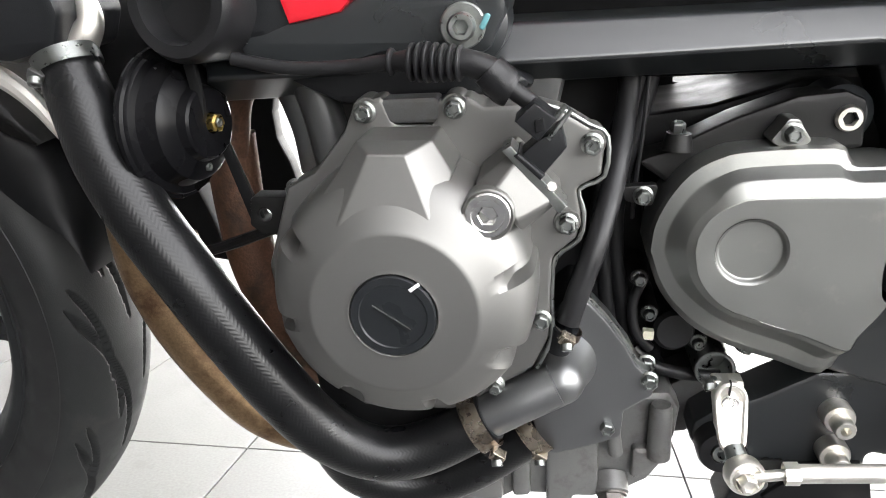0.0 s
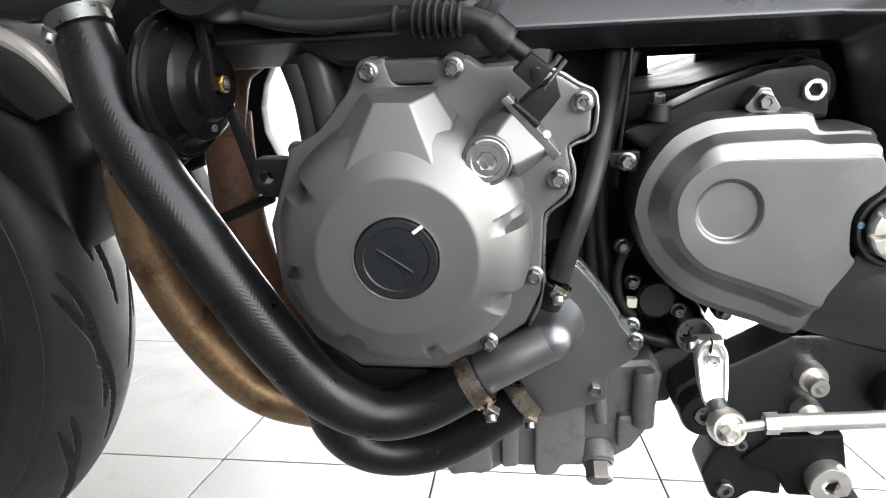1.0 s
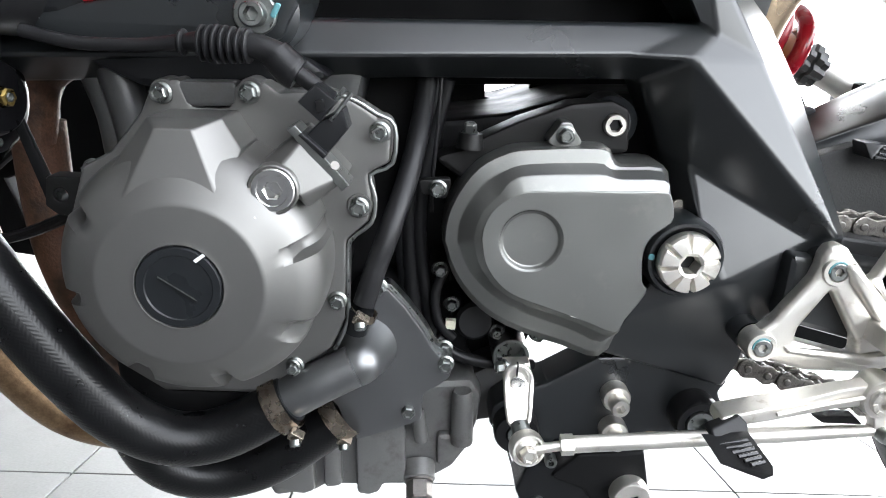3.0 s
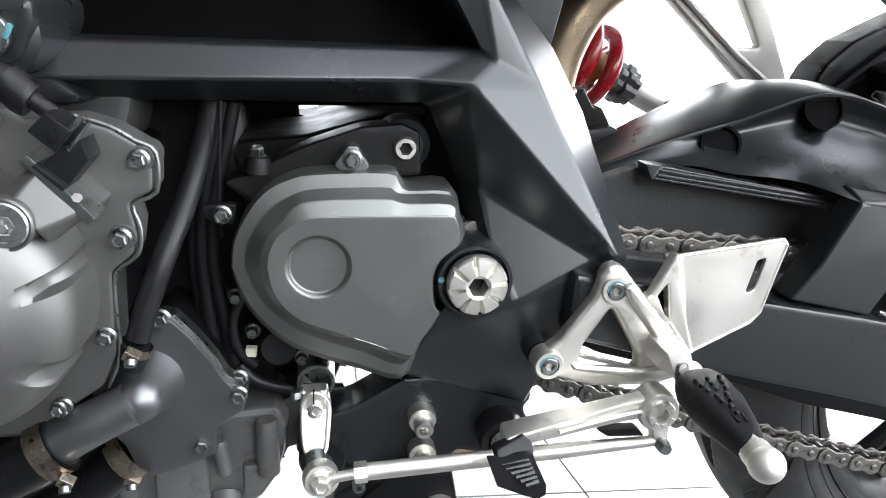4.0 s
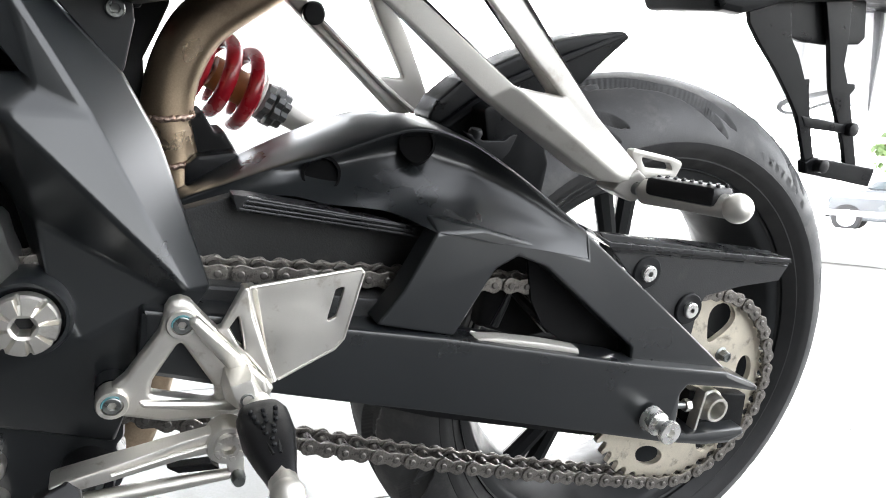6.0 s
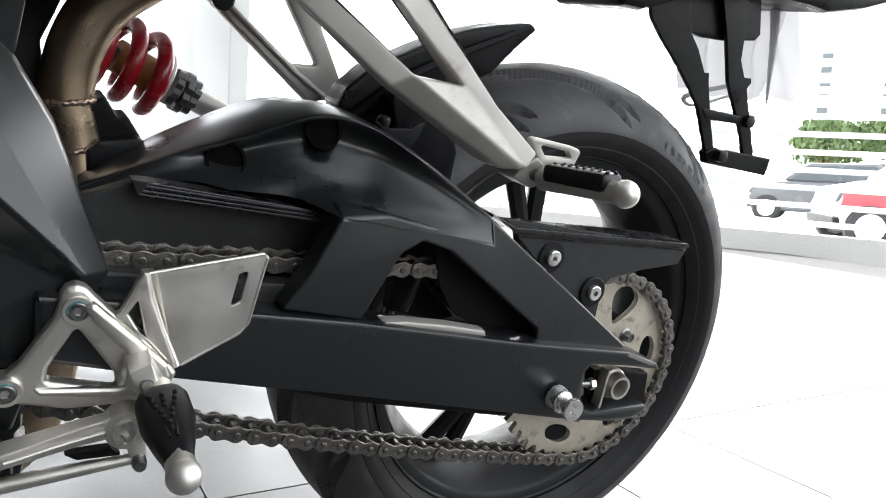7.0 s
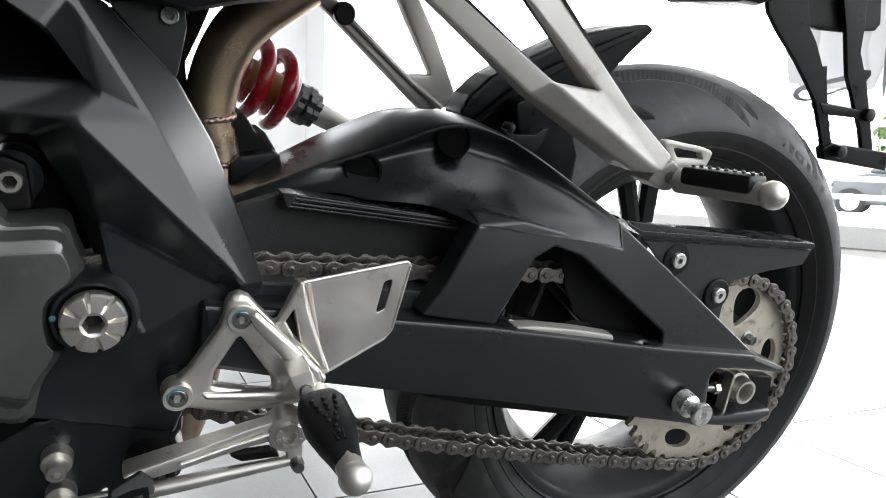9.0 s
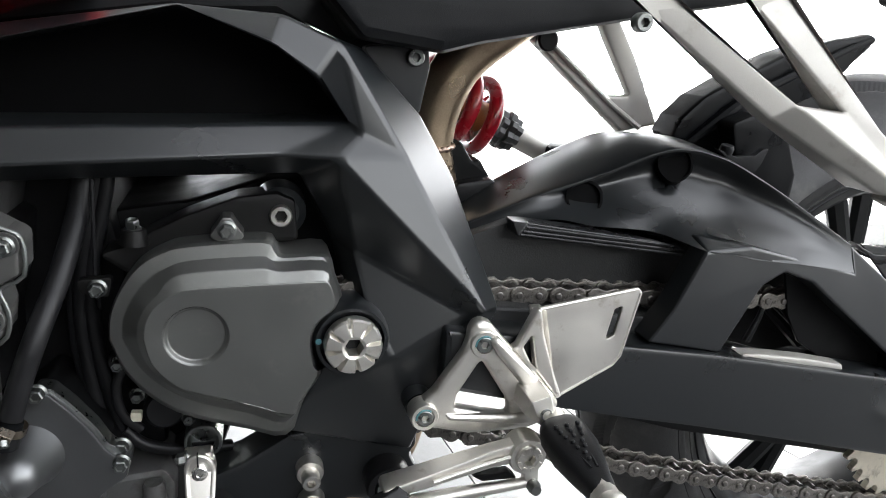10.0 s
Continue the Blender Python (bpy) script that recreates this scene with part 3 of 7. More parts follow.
    # ribbed sump with a drain bolt
    sump = part("sump", prism([(-0.0556, 0.3048), (0.0896, 0.3193), (0.0979, 0.3059), (0.0960, 0.2825), (0.0900, 0.2600), (0.0800, 0.2440), (0.0584, 0.2290), (0.0282, 0.2270), (0.0263, 0.2240), (-0.0159, 0.2240), (-0.0248, 0.2180), (-0.0563, 0.212), (-0.0629, 0.2254)], -0.099, 0.12, 0.005, r=0.006), SUMP, body)
    for outline, y in (([(-0.0645, 0.2841), (-0.0258, 0.2886), (-0.0236, 0.2254), (-0.0322, 0.2218), (-0.0509, 0.2239), (-0.0579, 0.2306)], -0.1085),
                       ([(-0.0182, 0.2886), (-0.0054, 0.2917), (-0.0034, 0.2295), (-0.0171, 0.2272)], -0.1075),
                       ([(0.0059, 0.2946), (0.0424, 0.2964), (0.0447, 0.2341), (0.0277, 0.2332), (0.0246, 0.226), (0.0174, 0.2231), (0.0079, 0.2241)], -0.109),
                       ([(0.0665, 0.2764), (0.0848, 0.2764), (0.0870, 0.2640), (0.0790, 0.2535), (0.0672, 0.2472)], -0.106)):
        part("sump_rib", prism(outline, y, -0.08, 0.0035, r=0.004), SUMP, sump)
    part("sump_lug", tube([(0.0511, -0.108, 0.2985), (0.0515, -0.108, 0.2932), (0.0552, -0.107, 0.2722)], [0.0042, 0.0055, 0.005], 14, 2), SUMP, sump)
    part("sump_lug", tube([(0.0833, -0.106, 0.3128), (0.0835, -0.106, 0.3098), (0.0848, -0.104, 0.2700)], [0.005, 0.0078, 0.0085], 16, 2), SUMP, sump)
    dp = (0.0545, -0.107, 0.2365)
    axis = (0.05, -0.82, -0.57)
    part("drain_boss", lathe([(0.0125, -0.014), (0.0122, -0.001), (0.0112, 0.0), (0, 0.0)], dp, axis, 32), SUMP, sump)
    part("drain_bolt", lathe([(0.0108, 0.0), (0.0108, 0.0014), (-0.0098, 0.0016), (-0.01, 0.0125), (-0.0088, 0.0142), (0, 0.0142)], dp, axis, 24), PIN, sump, "hexagon oil drain bolt", angle=25)
    part("case_end", prism([(0.083, 0.3077), (0.1011, 0.3189), (0.1194, 0.3253), (0.1205, 0.3046), (0.1137, 0.2861), (0.1079, 0.2741), (0.0977, 0.2726), (0.0919, 0.2584)], -0.08, 0.06, 0.004, r=0.005), CASE, body)
    # oil pressure switch, small connector and case bolts under the sprocket cover
    part("oil_switch", lathe([(0.0145, -0.05), (0.0145, 0.0), (0.012, 0.003), (0, 0.003)], (0.0905, -0.085, 0.3594), (0.1, -1, 0.1), 24), PLASTIC, body)
    part("wire_connector", block((0.0724, -0.092, 0.3596), (0.0075, 0.006, 0.0070), 0.0008, (0, 4, 0)), CREAM, body, "cream plastic wire connector")
    for p in ([(0.0729, -0.09, 0.3729), (0.1069, -0.0885, 0.3517), (0.0633, -0.1, 0.4027), (0.1365, -0.095, 0.3536)]):
        flange_bolt(p, body, 0.0042, 0.2)
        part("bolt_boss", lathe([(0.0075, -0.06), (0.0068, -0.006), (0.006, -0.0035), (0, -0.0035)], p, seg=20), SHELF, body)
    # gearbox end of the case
    part("gearbox", prism([(0.0547, 0.4981), (0.1089, 0.5054), (0.1635, 0.5231), (0.2209, 0.5263), (0.2511, 0.3489), (0.1442, 0.3457), (0.1288, 0.2998), (0.072, 0.2881)], -0.045, 0.12, 0.006, r=0.01), DARKSHADED, body)
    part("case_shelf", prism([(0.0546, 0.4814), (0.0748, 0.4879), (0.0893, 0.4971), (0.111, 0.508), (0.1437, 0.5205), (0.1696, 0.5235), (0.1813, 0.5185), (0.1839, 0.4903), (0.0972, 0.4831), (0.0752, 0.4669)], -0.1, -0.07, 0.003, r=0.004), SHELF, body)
    part("case_back", prism([(-0.0091, 0.5369), (0.0963, 0.5423), (0.0991, 0.5058), (0.1093, 0.5034), (0.1363, 0.5085), (0.1363, 0.5443), (0.2429, 0.5498), (0.2548, 0.4413), (0.0035, 0.432)], 0.058, 0.066, 0.002), DARKSHADED, body)
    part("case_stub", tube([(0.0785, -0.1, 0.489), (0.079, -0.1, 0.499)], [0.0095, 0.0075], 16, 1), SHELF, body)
    flange_bolt((0.0782, -0.1, 0.5019), body, 0.0045, 0.2, (0, -0.2, 1))
    part("gear_shaft", lathe([(0.0135, -0.06), (0.0135, 0.004), (0.0128, 0.0048), (0.0112, 0.0048), (0.0108, 0.003), (0.0105, -0.015), (0, -0.016)], (0.1172, -0.094, 0.3379), (0, -1, 0), 32), STEEL, body, "open steel tube end")
    return body


ENGINE = engine()
part("lower_case", prism([(-0.145, 0.3632), (-0.1106, 0.3315), (-0.0502, 0.3317), (-0.0371, 0.3176), (-0.0619, 0.2973), (-0.1119, 0.3038), (-0.1417, 0.3261)], -0.15, -0.1, 0.004, r=0.004), DARKSHADED, ENGINE)


def sprocket_cover():
    base = [(0.063, 0.4306), (0.0646, 0.4479), (0.0715, 0.465), (0.0832, 0.4808), (0.0982, 0.4901), (0.114, 0.4943), (0.1606, 0.4969), (0.1684, 0.4914), (0.1743, 0.4865), (0.2012, 0.4868), (0.2074, 0.4716), (0.2119, 0.4584), (0.2114, 0.4487), (0.1995, 0.4385), (0.195, 0.4264), (0.197, 0.4062), (0.2005, 0.398), (0.1894, 0.3746), (0.1747, 0.3515), (0.148, 0.3589), (0.1162, 0.3691), (0.0966, 0.3792), (0.0811, 0.3933), (0.0703, 0.4092)]
    lip = [(0.0647, 0.4327), (0.0663, 0.449), (0.0731, 0.4655), (0.0843, 0.4808), (0.0988, 0.4896), (0.1145, 0.4934), (0.1591, 0.4959), (0.1664, 0.4904), (0.1722, 0.4855), (0.1984, 0.4858), (0.2051, 0.4723), (0.2094, 0.46), (0.209, 0.4504), (0.198, 0.4404), (0.1935, 0.4285), (0.1955, 0.4085), (0.1989, 0.4013), (0.1866, 0.3794), (0.1724, 0.358), (0.1477, 0.3649), (0.1172, 0.3744), (0.0979, 0.384), (0.0829, 0.3975), (0.0723, 0.4127)]
    mid = [(0.0724, 0.4336), (0.0735, 0.4468), (0.0796, 0.4607), (0.0891, 0.4731), (0.1008, 0.4808), (0.1158, 0.4853), (0.1566, 0.4876), (0.1639, 0.4857), (0.1695, 0.4837), (0.1985, 0.484), (0.2045, 0.4728), (0.2088, 0.4606), (0.2084, 0.451), (0.1975, 0.441), (0.193, 0.4292), (0.195, 0.4093), (0.1984, 0.4021), (0.1849, 0.3812), (0.1738, 0.3654), (0.1499, 0.3747), (0.1208, 0.3841), (0.1028, 0.3931), (0.0883, 0.4048), (0.0788, 0.4176)]
    top = [(0.0866, 0.4386), (0.0878, 0.4479), (0.092, 0.4571), (0.0987, 0.4638), (0.1071, 0.4683), (0.1174, 0.4712), (0.1556, 0.4729), (0.1662, 0.4732), (0.1767, 0.4736), (0.1963, 0.4743), (0.2015, 0.4723), (0.2045, 0.4644), (0.2045, 0.4551), (0.1939, 0.4455), (0.1895, 0.434), (0.1914, 0.4148), (0.1947, 0.4078), (0.1828, 0.3875), (0.178, 0.3785), (0.1548, 0.387), (0.1248, 0.3968), (0.1081, 0.4031), (0.097, 0.4125), (0.0899, 0.4238)]
    bm = bmesh.new()
    rings = []
    wall = [(a[0] + w * (b[0] - a[0]), a[1] + w * (b[1] - a[1])) for a, b, w in ((a, b, 0.36 if a[1] > 0.478 else 0.7) for a, b in zip(mid, top))]
    for outline, y in ((base, -0.085), (base, -0.1195), (lip, -0.1245), (mid, -0.1262), (wall, -0.137), (top, -0.1402)):
        pts = spline([(p[0], 0.0, p[1]) for p in outline] + [(outline[0][0], 0.0, outline[0][1])], 3)[:-1]
        level = [Vector((p.x, y, p.z)) for p in pts]
        if rings:
            last = [q.co.copy() for q in rings[-1]]
            for f in (0.1, 0.9):
                rings.append([bm.verts.new(p.lerp(q, f)) for p, q in zip(last, level)])
        rings.append([bm.verts.new(p) for p in level])
    n = len(rings[0])
    for a, b in zip(rings, rings[1:]):
        for i in range(n):
            j = (i + 1) % n
            bm.faces.new((a[i], a[j], b[j], b[i]))
    c = (0.1179, 0.4392)
    r = 0.0188
    inner = [(q.co.x, q.co.z) for q in rings[-1]]
    merge(bm, prism(inner, -0.1405, -0.137, 0.0008, holes=[circle(c, r * 1.06, 48)]))
    lathe([(r * 1.06, 0.0), (r * 1.03, -0.0003), (r * 1.0, -0.001), (r * 0.965, -0.0028), (r * 0.94, -0.0034), (r * 0.9, -0.0036), (0, -0.0034)], (c[0], -0.1405, c[1]), (0, -1, 0), 48, bm)
    cover = part("sprocket_cover", bm, COVER, bike, "grey painted front sprocket cover with a round recess", angle=50)
    p = (0.1373, -0.121, 0.5028)
    part("cover_ear", prism(fillet([(p[0] - 0.0115, p[2] - 0.0045), (p[0] - 0.006, p[2] + 0.003), (p[0] - 0.003, p[2] + 0.0082), (p[0] + 0.003, p[2] + 0.0082), (p[0] + 0.006, p[2] + 0.003), (p[0] + 0.0115, p[2] - 0.0045), (p[0] + 0.004, p[2] - 0.009), (p[0] - 0.004, p[2] - 0.009)], 0.0025), -0.118, -0.1, 0.001), COVER, cover)
    flange_bolt(p, cover, 0.005, 0.2)
    q = (0.0585, -0.122, 0.4653)
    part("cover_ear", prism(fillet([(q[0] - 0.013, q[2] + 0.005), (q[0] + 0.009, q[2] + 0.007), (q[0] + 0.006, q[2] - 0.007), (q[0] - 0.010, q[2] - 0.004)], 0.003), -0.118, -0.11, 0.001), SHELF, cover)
    flange_bolt(q, cover, 0.0048, 0.2)
    return cover


sprocket_cover()


def hose_clamp(a, b, r, screw, parent, mat=None):
    """A flat steel band round a hose with its screw block."""
    bm = tube([a, b], r, 32, 1, cap=False)
    bmesh.ops.solidify(bm, geom=bm.faces[:], thickness=-0.0009)
    mat = mat or CLAMP
    clamp = part("hose_clamp", bm, mat, parent, "steel hose clamp")
    part("clamp_block", block(screw, (0.009, 0.007, 0.006), 0.0008, (10, 30, 0)), mat, clamp)
    socket_bolt((screw[0], screw[1] - 0.004, screw[2] - 0.003), clamp, 0.0034, 0.002, name="clamp_screw", axis=(0.1, -0.6, -0.8))
    return clamp


def hoses():
    main = part("radiator_hose", tube([(-0.2572, -0.172, 0.5525), (-0.249, -0.178, 0.5328), (-0.2362, -0.186, 0.5024), (-0.2185, -0.192, 0.4725), (-0.1965, -0.196, 0.4407), (-0.1754, -0.196, 0.4068), (-0.1528, -0.194, 0.3705), (-0.1283, -0.188, 0.3356), (-0.0999, -0.18, 0.3155), (-0.0695, -0.172, 0.3154), (-0.0309, -0.166, 0.3355)],
                [0.0155, 0.0175, 0.018, 0.018, 0.018, 0.018, 0.0178, 0.0172, 0.0168, 0.0166, 0.0162], 32, 8), BRAID, bike, "thick black braided coolant hose")
    part("bypass_hose", tube([(-0.1417, -0.15, 0.3261), (-0.1307, -0.142, 0.2804), (-0.1086, -0.136, 0.2593), (-0.0768, -0.13, 0.2555), (-0.0443, -0.128, 0.2689), (-0.0029, -0.126, 0.3013)], 0.0165, 28, 8), BRAID, bike, "lower black braided coolant hose")
    hose_clamp((-0.0401, -0.1675, 0.3304), (-0.0302, -0.166, 0.3364), 0.0184, (-0.0231, -0.182, 0.321), main)
    hose_clamp((-0.008, -0.13, 0.2998), (0.0012, -0.128, 0.307), 0.0182, (0.0021, -0.142, 0.2924), main)
    hose_clamp((-0.2545, -0.174, 0.5482), (-0.2578, -0.172, 0.556), 0.0178, (-0.264, -0.188, 0.547), main, STEEL)
    flange_bolt((-0.025, -0.18, 0.3661), main, 0.0035, 0.2)
    thin = part("breather_hose", tube([(0.0502, -0.085, 0.5485), (0.0476, -0.1, 0.5145), (0.0407, -0.128, 0.4797), (0.0311, -0.152, 0.45), (0.0223, -0.16, 0.4241), (0.0157, -0.163, 0.4017)], 0.0068, 18, 8), RUBBER, bike, "thin black rubber breather hose")
    part("hose_spigot", tube([(0.0144, -0.163, 0.3998), (0.0103, -0.16, 0.3837)], [0.0082, 0.008], 20, 1), PLASTIC, thin)
    hose_clamp((0.0165, -0.163, 0.3984), (0.0146, -0.163, 0.3932), 0.0084, (0.0152, -0.175, 0.3972), thin)
    part("cable", tube([(0.058, -0.11, 0.5339), (0.0568, -0.11, 0.5015), (0.0551, -0.105, 0.4686), (0.0554, -0.1, 0.445)], 0.0014, 8), RUBBER, bike)
    for x in (0, 1, 2):
        a = [(0.0405, -0.085, 0.4414), (0.047, -0.085, 0.4414), (0.0352, -0.08, 0.4402)][x]
        b = [(0.0483, -0.085, 0.345), (0.0604, -0.085, 0.3454), (0.0436, -0.08, 0.3517)][x]
        t = [(0.0556, -0.085, 0.531), (0.0627, -0.085, 0.531), (0.0527, -0.08, 0.5308)][x]
        part("breather_hose", tube([t, a, b], 0.0052, 12), RUBBER, bike)

    part("wiring_tube", tube([(0.0639, -0.088, 0.3468), (0.0755, -0.09, 0.3356), (0.0959, -0.09, 0.3292), (0.1208, -0.086, 0.3262), (0.136, -0.08, 0.323)], 0.0045, 12), RUBBER, bike)
    part("wiring_tube", tube([(0.0675, -0.092, 0.4035), (0.0608, -0.094, 0.3834), (0.0637, -0.094, 0.3623), (0.0747, -0.09, 0.3479)], 0.0035, 12), RUBBER, bike)


hoses()


def frame_casting():
    """The left frame member: two rails that meet in a faceted knee and run down to the swingarm pivot plate."""
    v = {
        # lower rail: upper edge, crease, lower edge
        "ra": (-0.1945, -0.14, 0.5604), "rb": (-0.1867, -0.158, 0.5393), "rc": (-0.2092, -0.128, 0.5216),
        "rd": (0.0476, -0.124, 0.568), "re": (0.0493, -0.144, 0.549), "rf": (0.0467, -0.112, 0.5338),
        "S": (0.2155, -0.107, 0.5733), "N": (0.1706, -0.127, 0.5535), "n2": (0.1841, -0.1, 0.5374),
        "K": (0.2222, -0.120, 0.5670), "M": (0.2066, -0.132, 0.5531),
        "F": (0.2523, -0.123, 0.553), "T": (0.2081, -0.113, 0.6247), "R": (0.2694, -0.083, 0.5767), "T2": (0.2255, -0.085, 0.6208),
        "U": (0.1733, -0.104, 0.6383), "W": (0.1080, -0.098, 0.6404), "X": (0.1670, -0.120, 0.6200), "Y": (0.1924, -0.119, 0.6017),
        "Z": (-0.0005, -0.120, 0.6100), "Z2": (-0.0035, -0.098, 0.6200), "W2": (0.1131, -0.120, 0.6396),
    }
    f = ["ra rd re rb", "rb re rf rc", "rd S N re", "re N n2 rf", "S K M N", "N M n2",
         "Y T K S", "X U T Y", "W2 W U X", "Z Z2 W W2", "T F K", "T T2 R F", "K F M"]
    # pivot plate below the knee
    v.update({
        "i1": (0.2077, -0.085, 0.4893), "i2": (0.2197, -0.085, 0.4452), "G1": (0.2215, -0.110, 0.4850), "G2": (0.298, -0.138, 0.4463), "o2": (0.2284, -0.127, 0.4525),
        "B": (0.3086, -0.147, 0.4501), "B2": (0.3252, -0.125, 0.4452), "Q": (0.2926, -0.092, 0.5362),
        "o3": (0.2471, -0.136, 0.4145), "B3": (0.3087, -0.135, 0.4236), "B4": (0.2729, -0.132, 0.3805), "B5": (0.2747, -0.118, 0.3519),
        "i3": (0.2011, -0.085, 0.415), "i4": (0.185, -0.085, 0.372), "i5": (0.168, -0.085, 0.338),
        "o4": (0.1875, -0.1275, 0.3855), "o5": (0.172, -0.118, 0.3545), "o6": (0.2679, -0.115, 0.3276), "o7": (0.2126, -0.13, 0.4311),
    })
    f += ["n2 M G1 i1", "i1 G1 o2 i2", "M F B", "M B G2 G1", "G1 G2 o3 o2", "F R Q", "F Q B2 B", "G2 B3 o3", "B B2 B3 G2", "i2 o2 o7 i3", "o2 o3 o4 o7", "i3 o7 o4 i4", "i4 o4 o5 i5", "o3 B3 B4 o4", "o4 B4 B5 o6 o5"]
    fr = part("frame", relief(v, f, -0.06, 0.0032, 3), FRAME, bike, "black satin cast frame with a faceted knee", angle=40)
    # inner wall behind the rails, its shade put into the near-black colour
    part("frame_inner_wall", prism([(-0.1637, 0.5149), (-0.1504, 0.5896), (-0.0188, 0.6139), (0.102, 0.6393), (0.171, 0.6443), (0.2219, 0.6174), (0.2319, 0.5576), (0.2159, 0.5321)], -0.058, -0.05, 0.001), SHADEBLACK, fr)
    # lower lobe of the pivot plate with bushings
    part("lower_lobe", prism([(0.179, 0.3448), (0.2745, 0.3498), (0.2743, 0.3267), (0.2693, 0.3196), (0.2764, 0.3054), (0.2736, 0.2874), (0.2537, 0.2785), (0.2181, 0.2857), (0.22, 0.2586), (0.2086, 0.2496), (0.1932, 0.2511), (0.1677, 0.2735), (0.134, 0.271), (0.1129, 0.2734), (0.104, 0.2878), (0.1055, 0.3019), (0.1194, 0.3136), (0.1435, 0.323)], -0.108, -0.07, 0.004, r=0.006), FRAME, fr)
    part("side_stand_bracket", prism([(0.1683, 0.2751), (0.2155, 0.2801), (0.2234, 0.2449), (0.2117, 0.2284), (0.1849, 0.2286), (0.1748, 0.2451), (0.1481, 0.2552)], -0.125, -0.09, 0.003, r=0.004), DARKSHADED, fr)
    for c, ro, ri in (((0.2509, -0.118, 0.305), 0.0178, 0.0108), ((0.1227, -0.112, 0.2889), 0.0165, 0.0075)):
        part("bushing", lathe([(ro, -0.02), (ro, 0.008), (ro * 0.92, 0.011), (ri * 1.08, 0.011), (ri * 1.02, 0.007)], c, seg=40), RUBBER, fr, "black rubber bushing")
        part("bushing_sleeve", lathe([(ri, -0.004), (ri, 0.010), (ri * 0.9, 0.012), (ri * 0.55, 0.012), (ri * 0.5, 0.004), (0, 0.004)], c, seg=32), STEEL, fr)
    for c in ((0.1925, -0.112, 0.3169), (0.1942, -0.112, 0.2887)):
        part("spacer", lathe([(0.0102, -0.01), (0.0102, 0.005), (0.0095, 0.007), (0, 0.007)], c, seg=32), ALLOY, fr)
        socket_bolt((c[0], c[1] - 0.012, c[2] - 0.001), fr, 0.0068, 0.006, hexr=0.5, mat=ALLOY)
    # swingarm pivot: black collar and a bright notched nut with a hexagon hole
    pc = (0.2174, -0.146, 0.4304)
    k = 0.0183 / 50
    part("pivot_collar", lathe([(72 * k, -0.03), (72 * k, -0.006), (66 * k, 0.0), (60 * k, 0.0), (57 * k, -0.008), (30 * k, -0.008)], (pc[0], -0.140, pc[2]), seg=64), FRAME, fr)
    bm = bmesh.new()
    rings = []
    seg = 96
    for r, h in ((53, -0.006), (53, 0.0015), (50, 0.0035), (35, 0.0042), (22, 0.0045), (20, 0.0042), (-18.5, 0.0036), (-17.5, -0.002), (-17, -0.02), (0.01, -0.021)):
        ring = []
        for i in range(seg):
            a = 2 * math.pi * i / seg
            q = (math.degrees(a) + 12) % 45 - 22.5
            deep = min(1.0, max(0.0, (3.4 + 0.03 * r - abs(q) * r / 45) / 1.0)) if 24 < r else 0.0
            rr = -r * 0.866 / math.cos(a % (math.pi / 3) - math.pi / 6) if r < 0 else r
            ring.append(bm.verts.new((pc[0] + rr * k * math.cos(a), pc[1] - h + 0.0042 * deep * (1 if h > 0 else 0), pc[2] + rr * k * math.sin(a))))
        rings.append(ring)
    for a, b in zip(rings, rings[1:]):
        for i in range(seg):
            j = (i + 1) % seg
            bm.faces.new((a[i], a[j], b[j], b[i]))
    part("pivot_nut", bm, ALLOY, fr, "bright notched pivot nut", angle=25)
    # dark disc set in the hexagon hole in place of its shade
    part("socket_shade_disc", lathe([(19 * k, 0.0), (0, 0.0)], (pc[0], pc[1] + 0.008, pc[2]), seg=24), PLASTIC, fr)
    part("paint_mark", lathe([(0.0022, 0.0), (0.002, 0.0006), (0, 0.0007)], (0.1948, -0.1405, 0.432), seg=14), TEAL, fr)
    # engine mounting bolts
    for p in ((0.1721, -0.098, 0.5082),):
        part("mount_boss", lathe([(0.0185, -0.03), (0.0175, -0.006), (0.0125, -0.002), (0.0105, -0.002)], away(p, 0.002), seg=40), FRAME, fr)
        socket_bolt(p, fr, 0.0077, 0.006, hexr=0.55, mat=ALLOY)
        part("paint_mark", block((p[0] + 0.004, p[1] + 0.001, p[2] - 0.0085), (0.009, 0.003, 0.0012), 0.0004), TEAL, fr)
    p = (-0.0412, -0.18, 0.5677)
    part("mount_boss", lathe([(0.0225, -0.05), (0.0215, -0.008), (0.0135, -0.004), (0.012, -0.004)], away(p, 0.006), seg=40), FRAME, fr)
    socket_bolt(p, fr, 0.0068, 0.006, hexr=0.55)
    part("washer", lathe([(0.0112, -0.004), (0.0112, 0.0), (0.0105, 0.0008), (0.006, 0.0008)], away(p, 0.003), seg=36), STEEL, fr)
    part("paint_mark", block((p[0] + 0.011, p[1] + 0.002, p[2] + 0.002), (0.003, 0.003, 0.008), 0.001, (0, 25, 0)), TEAL, fr)
    # front of the rail: the mounting arm that reaches forward and down over the engine
    part("frame_front_arm", prism([(-0.0195, 0.5748), (-0.0279, 0.5532), (-0.0481, 0.552), (-0.0833, 0.5537), (-0.1204, 0.544), (-0.1572, 0.5501), (-0.1615, 0.5646), (-0.1176, 0.5751), (-0.0757, 0.5878), (-0.0196, 0.5865)], -0.172, -0.09, 0.006, r=0.01), FRAME, fr)
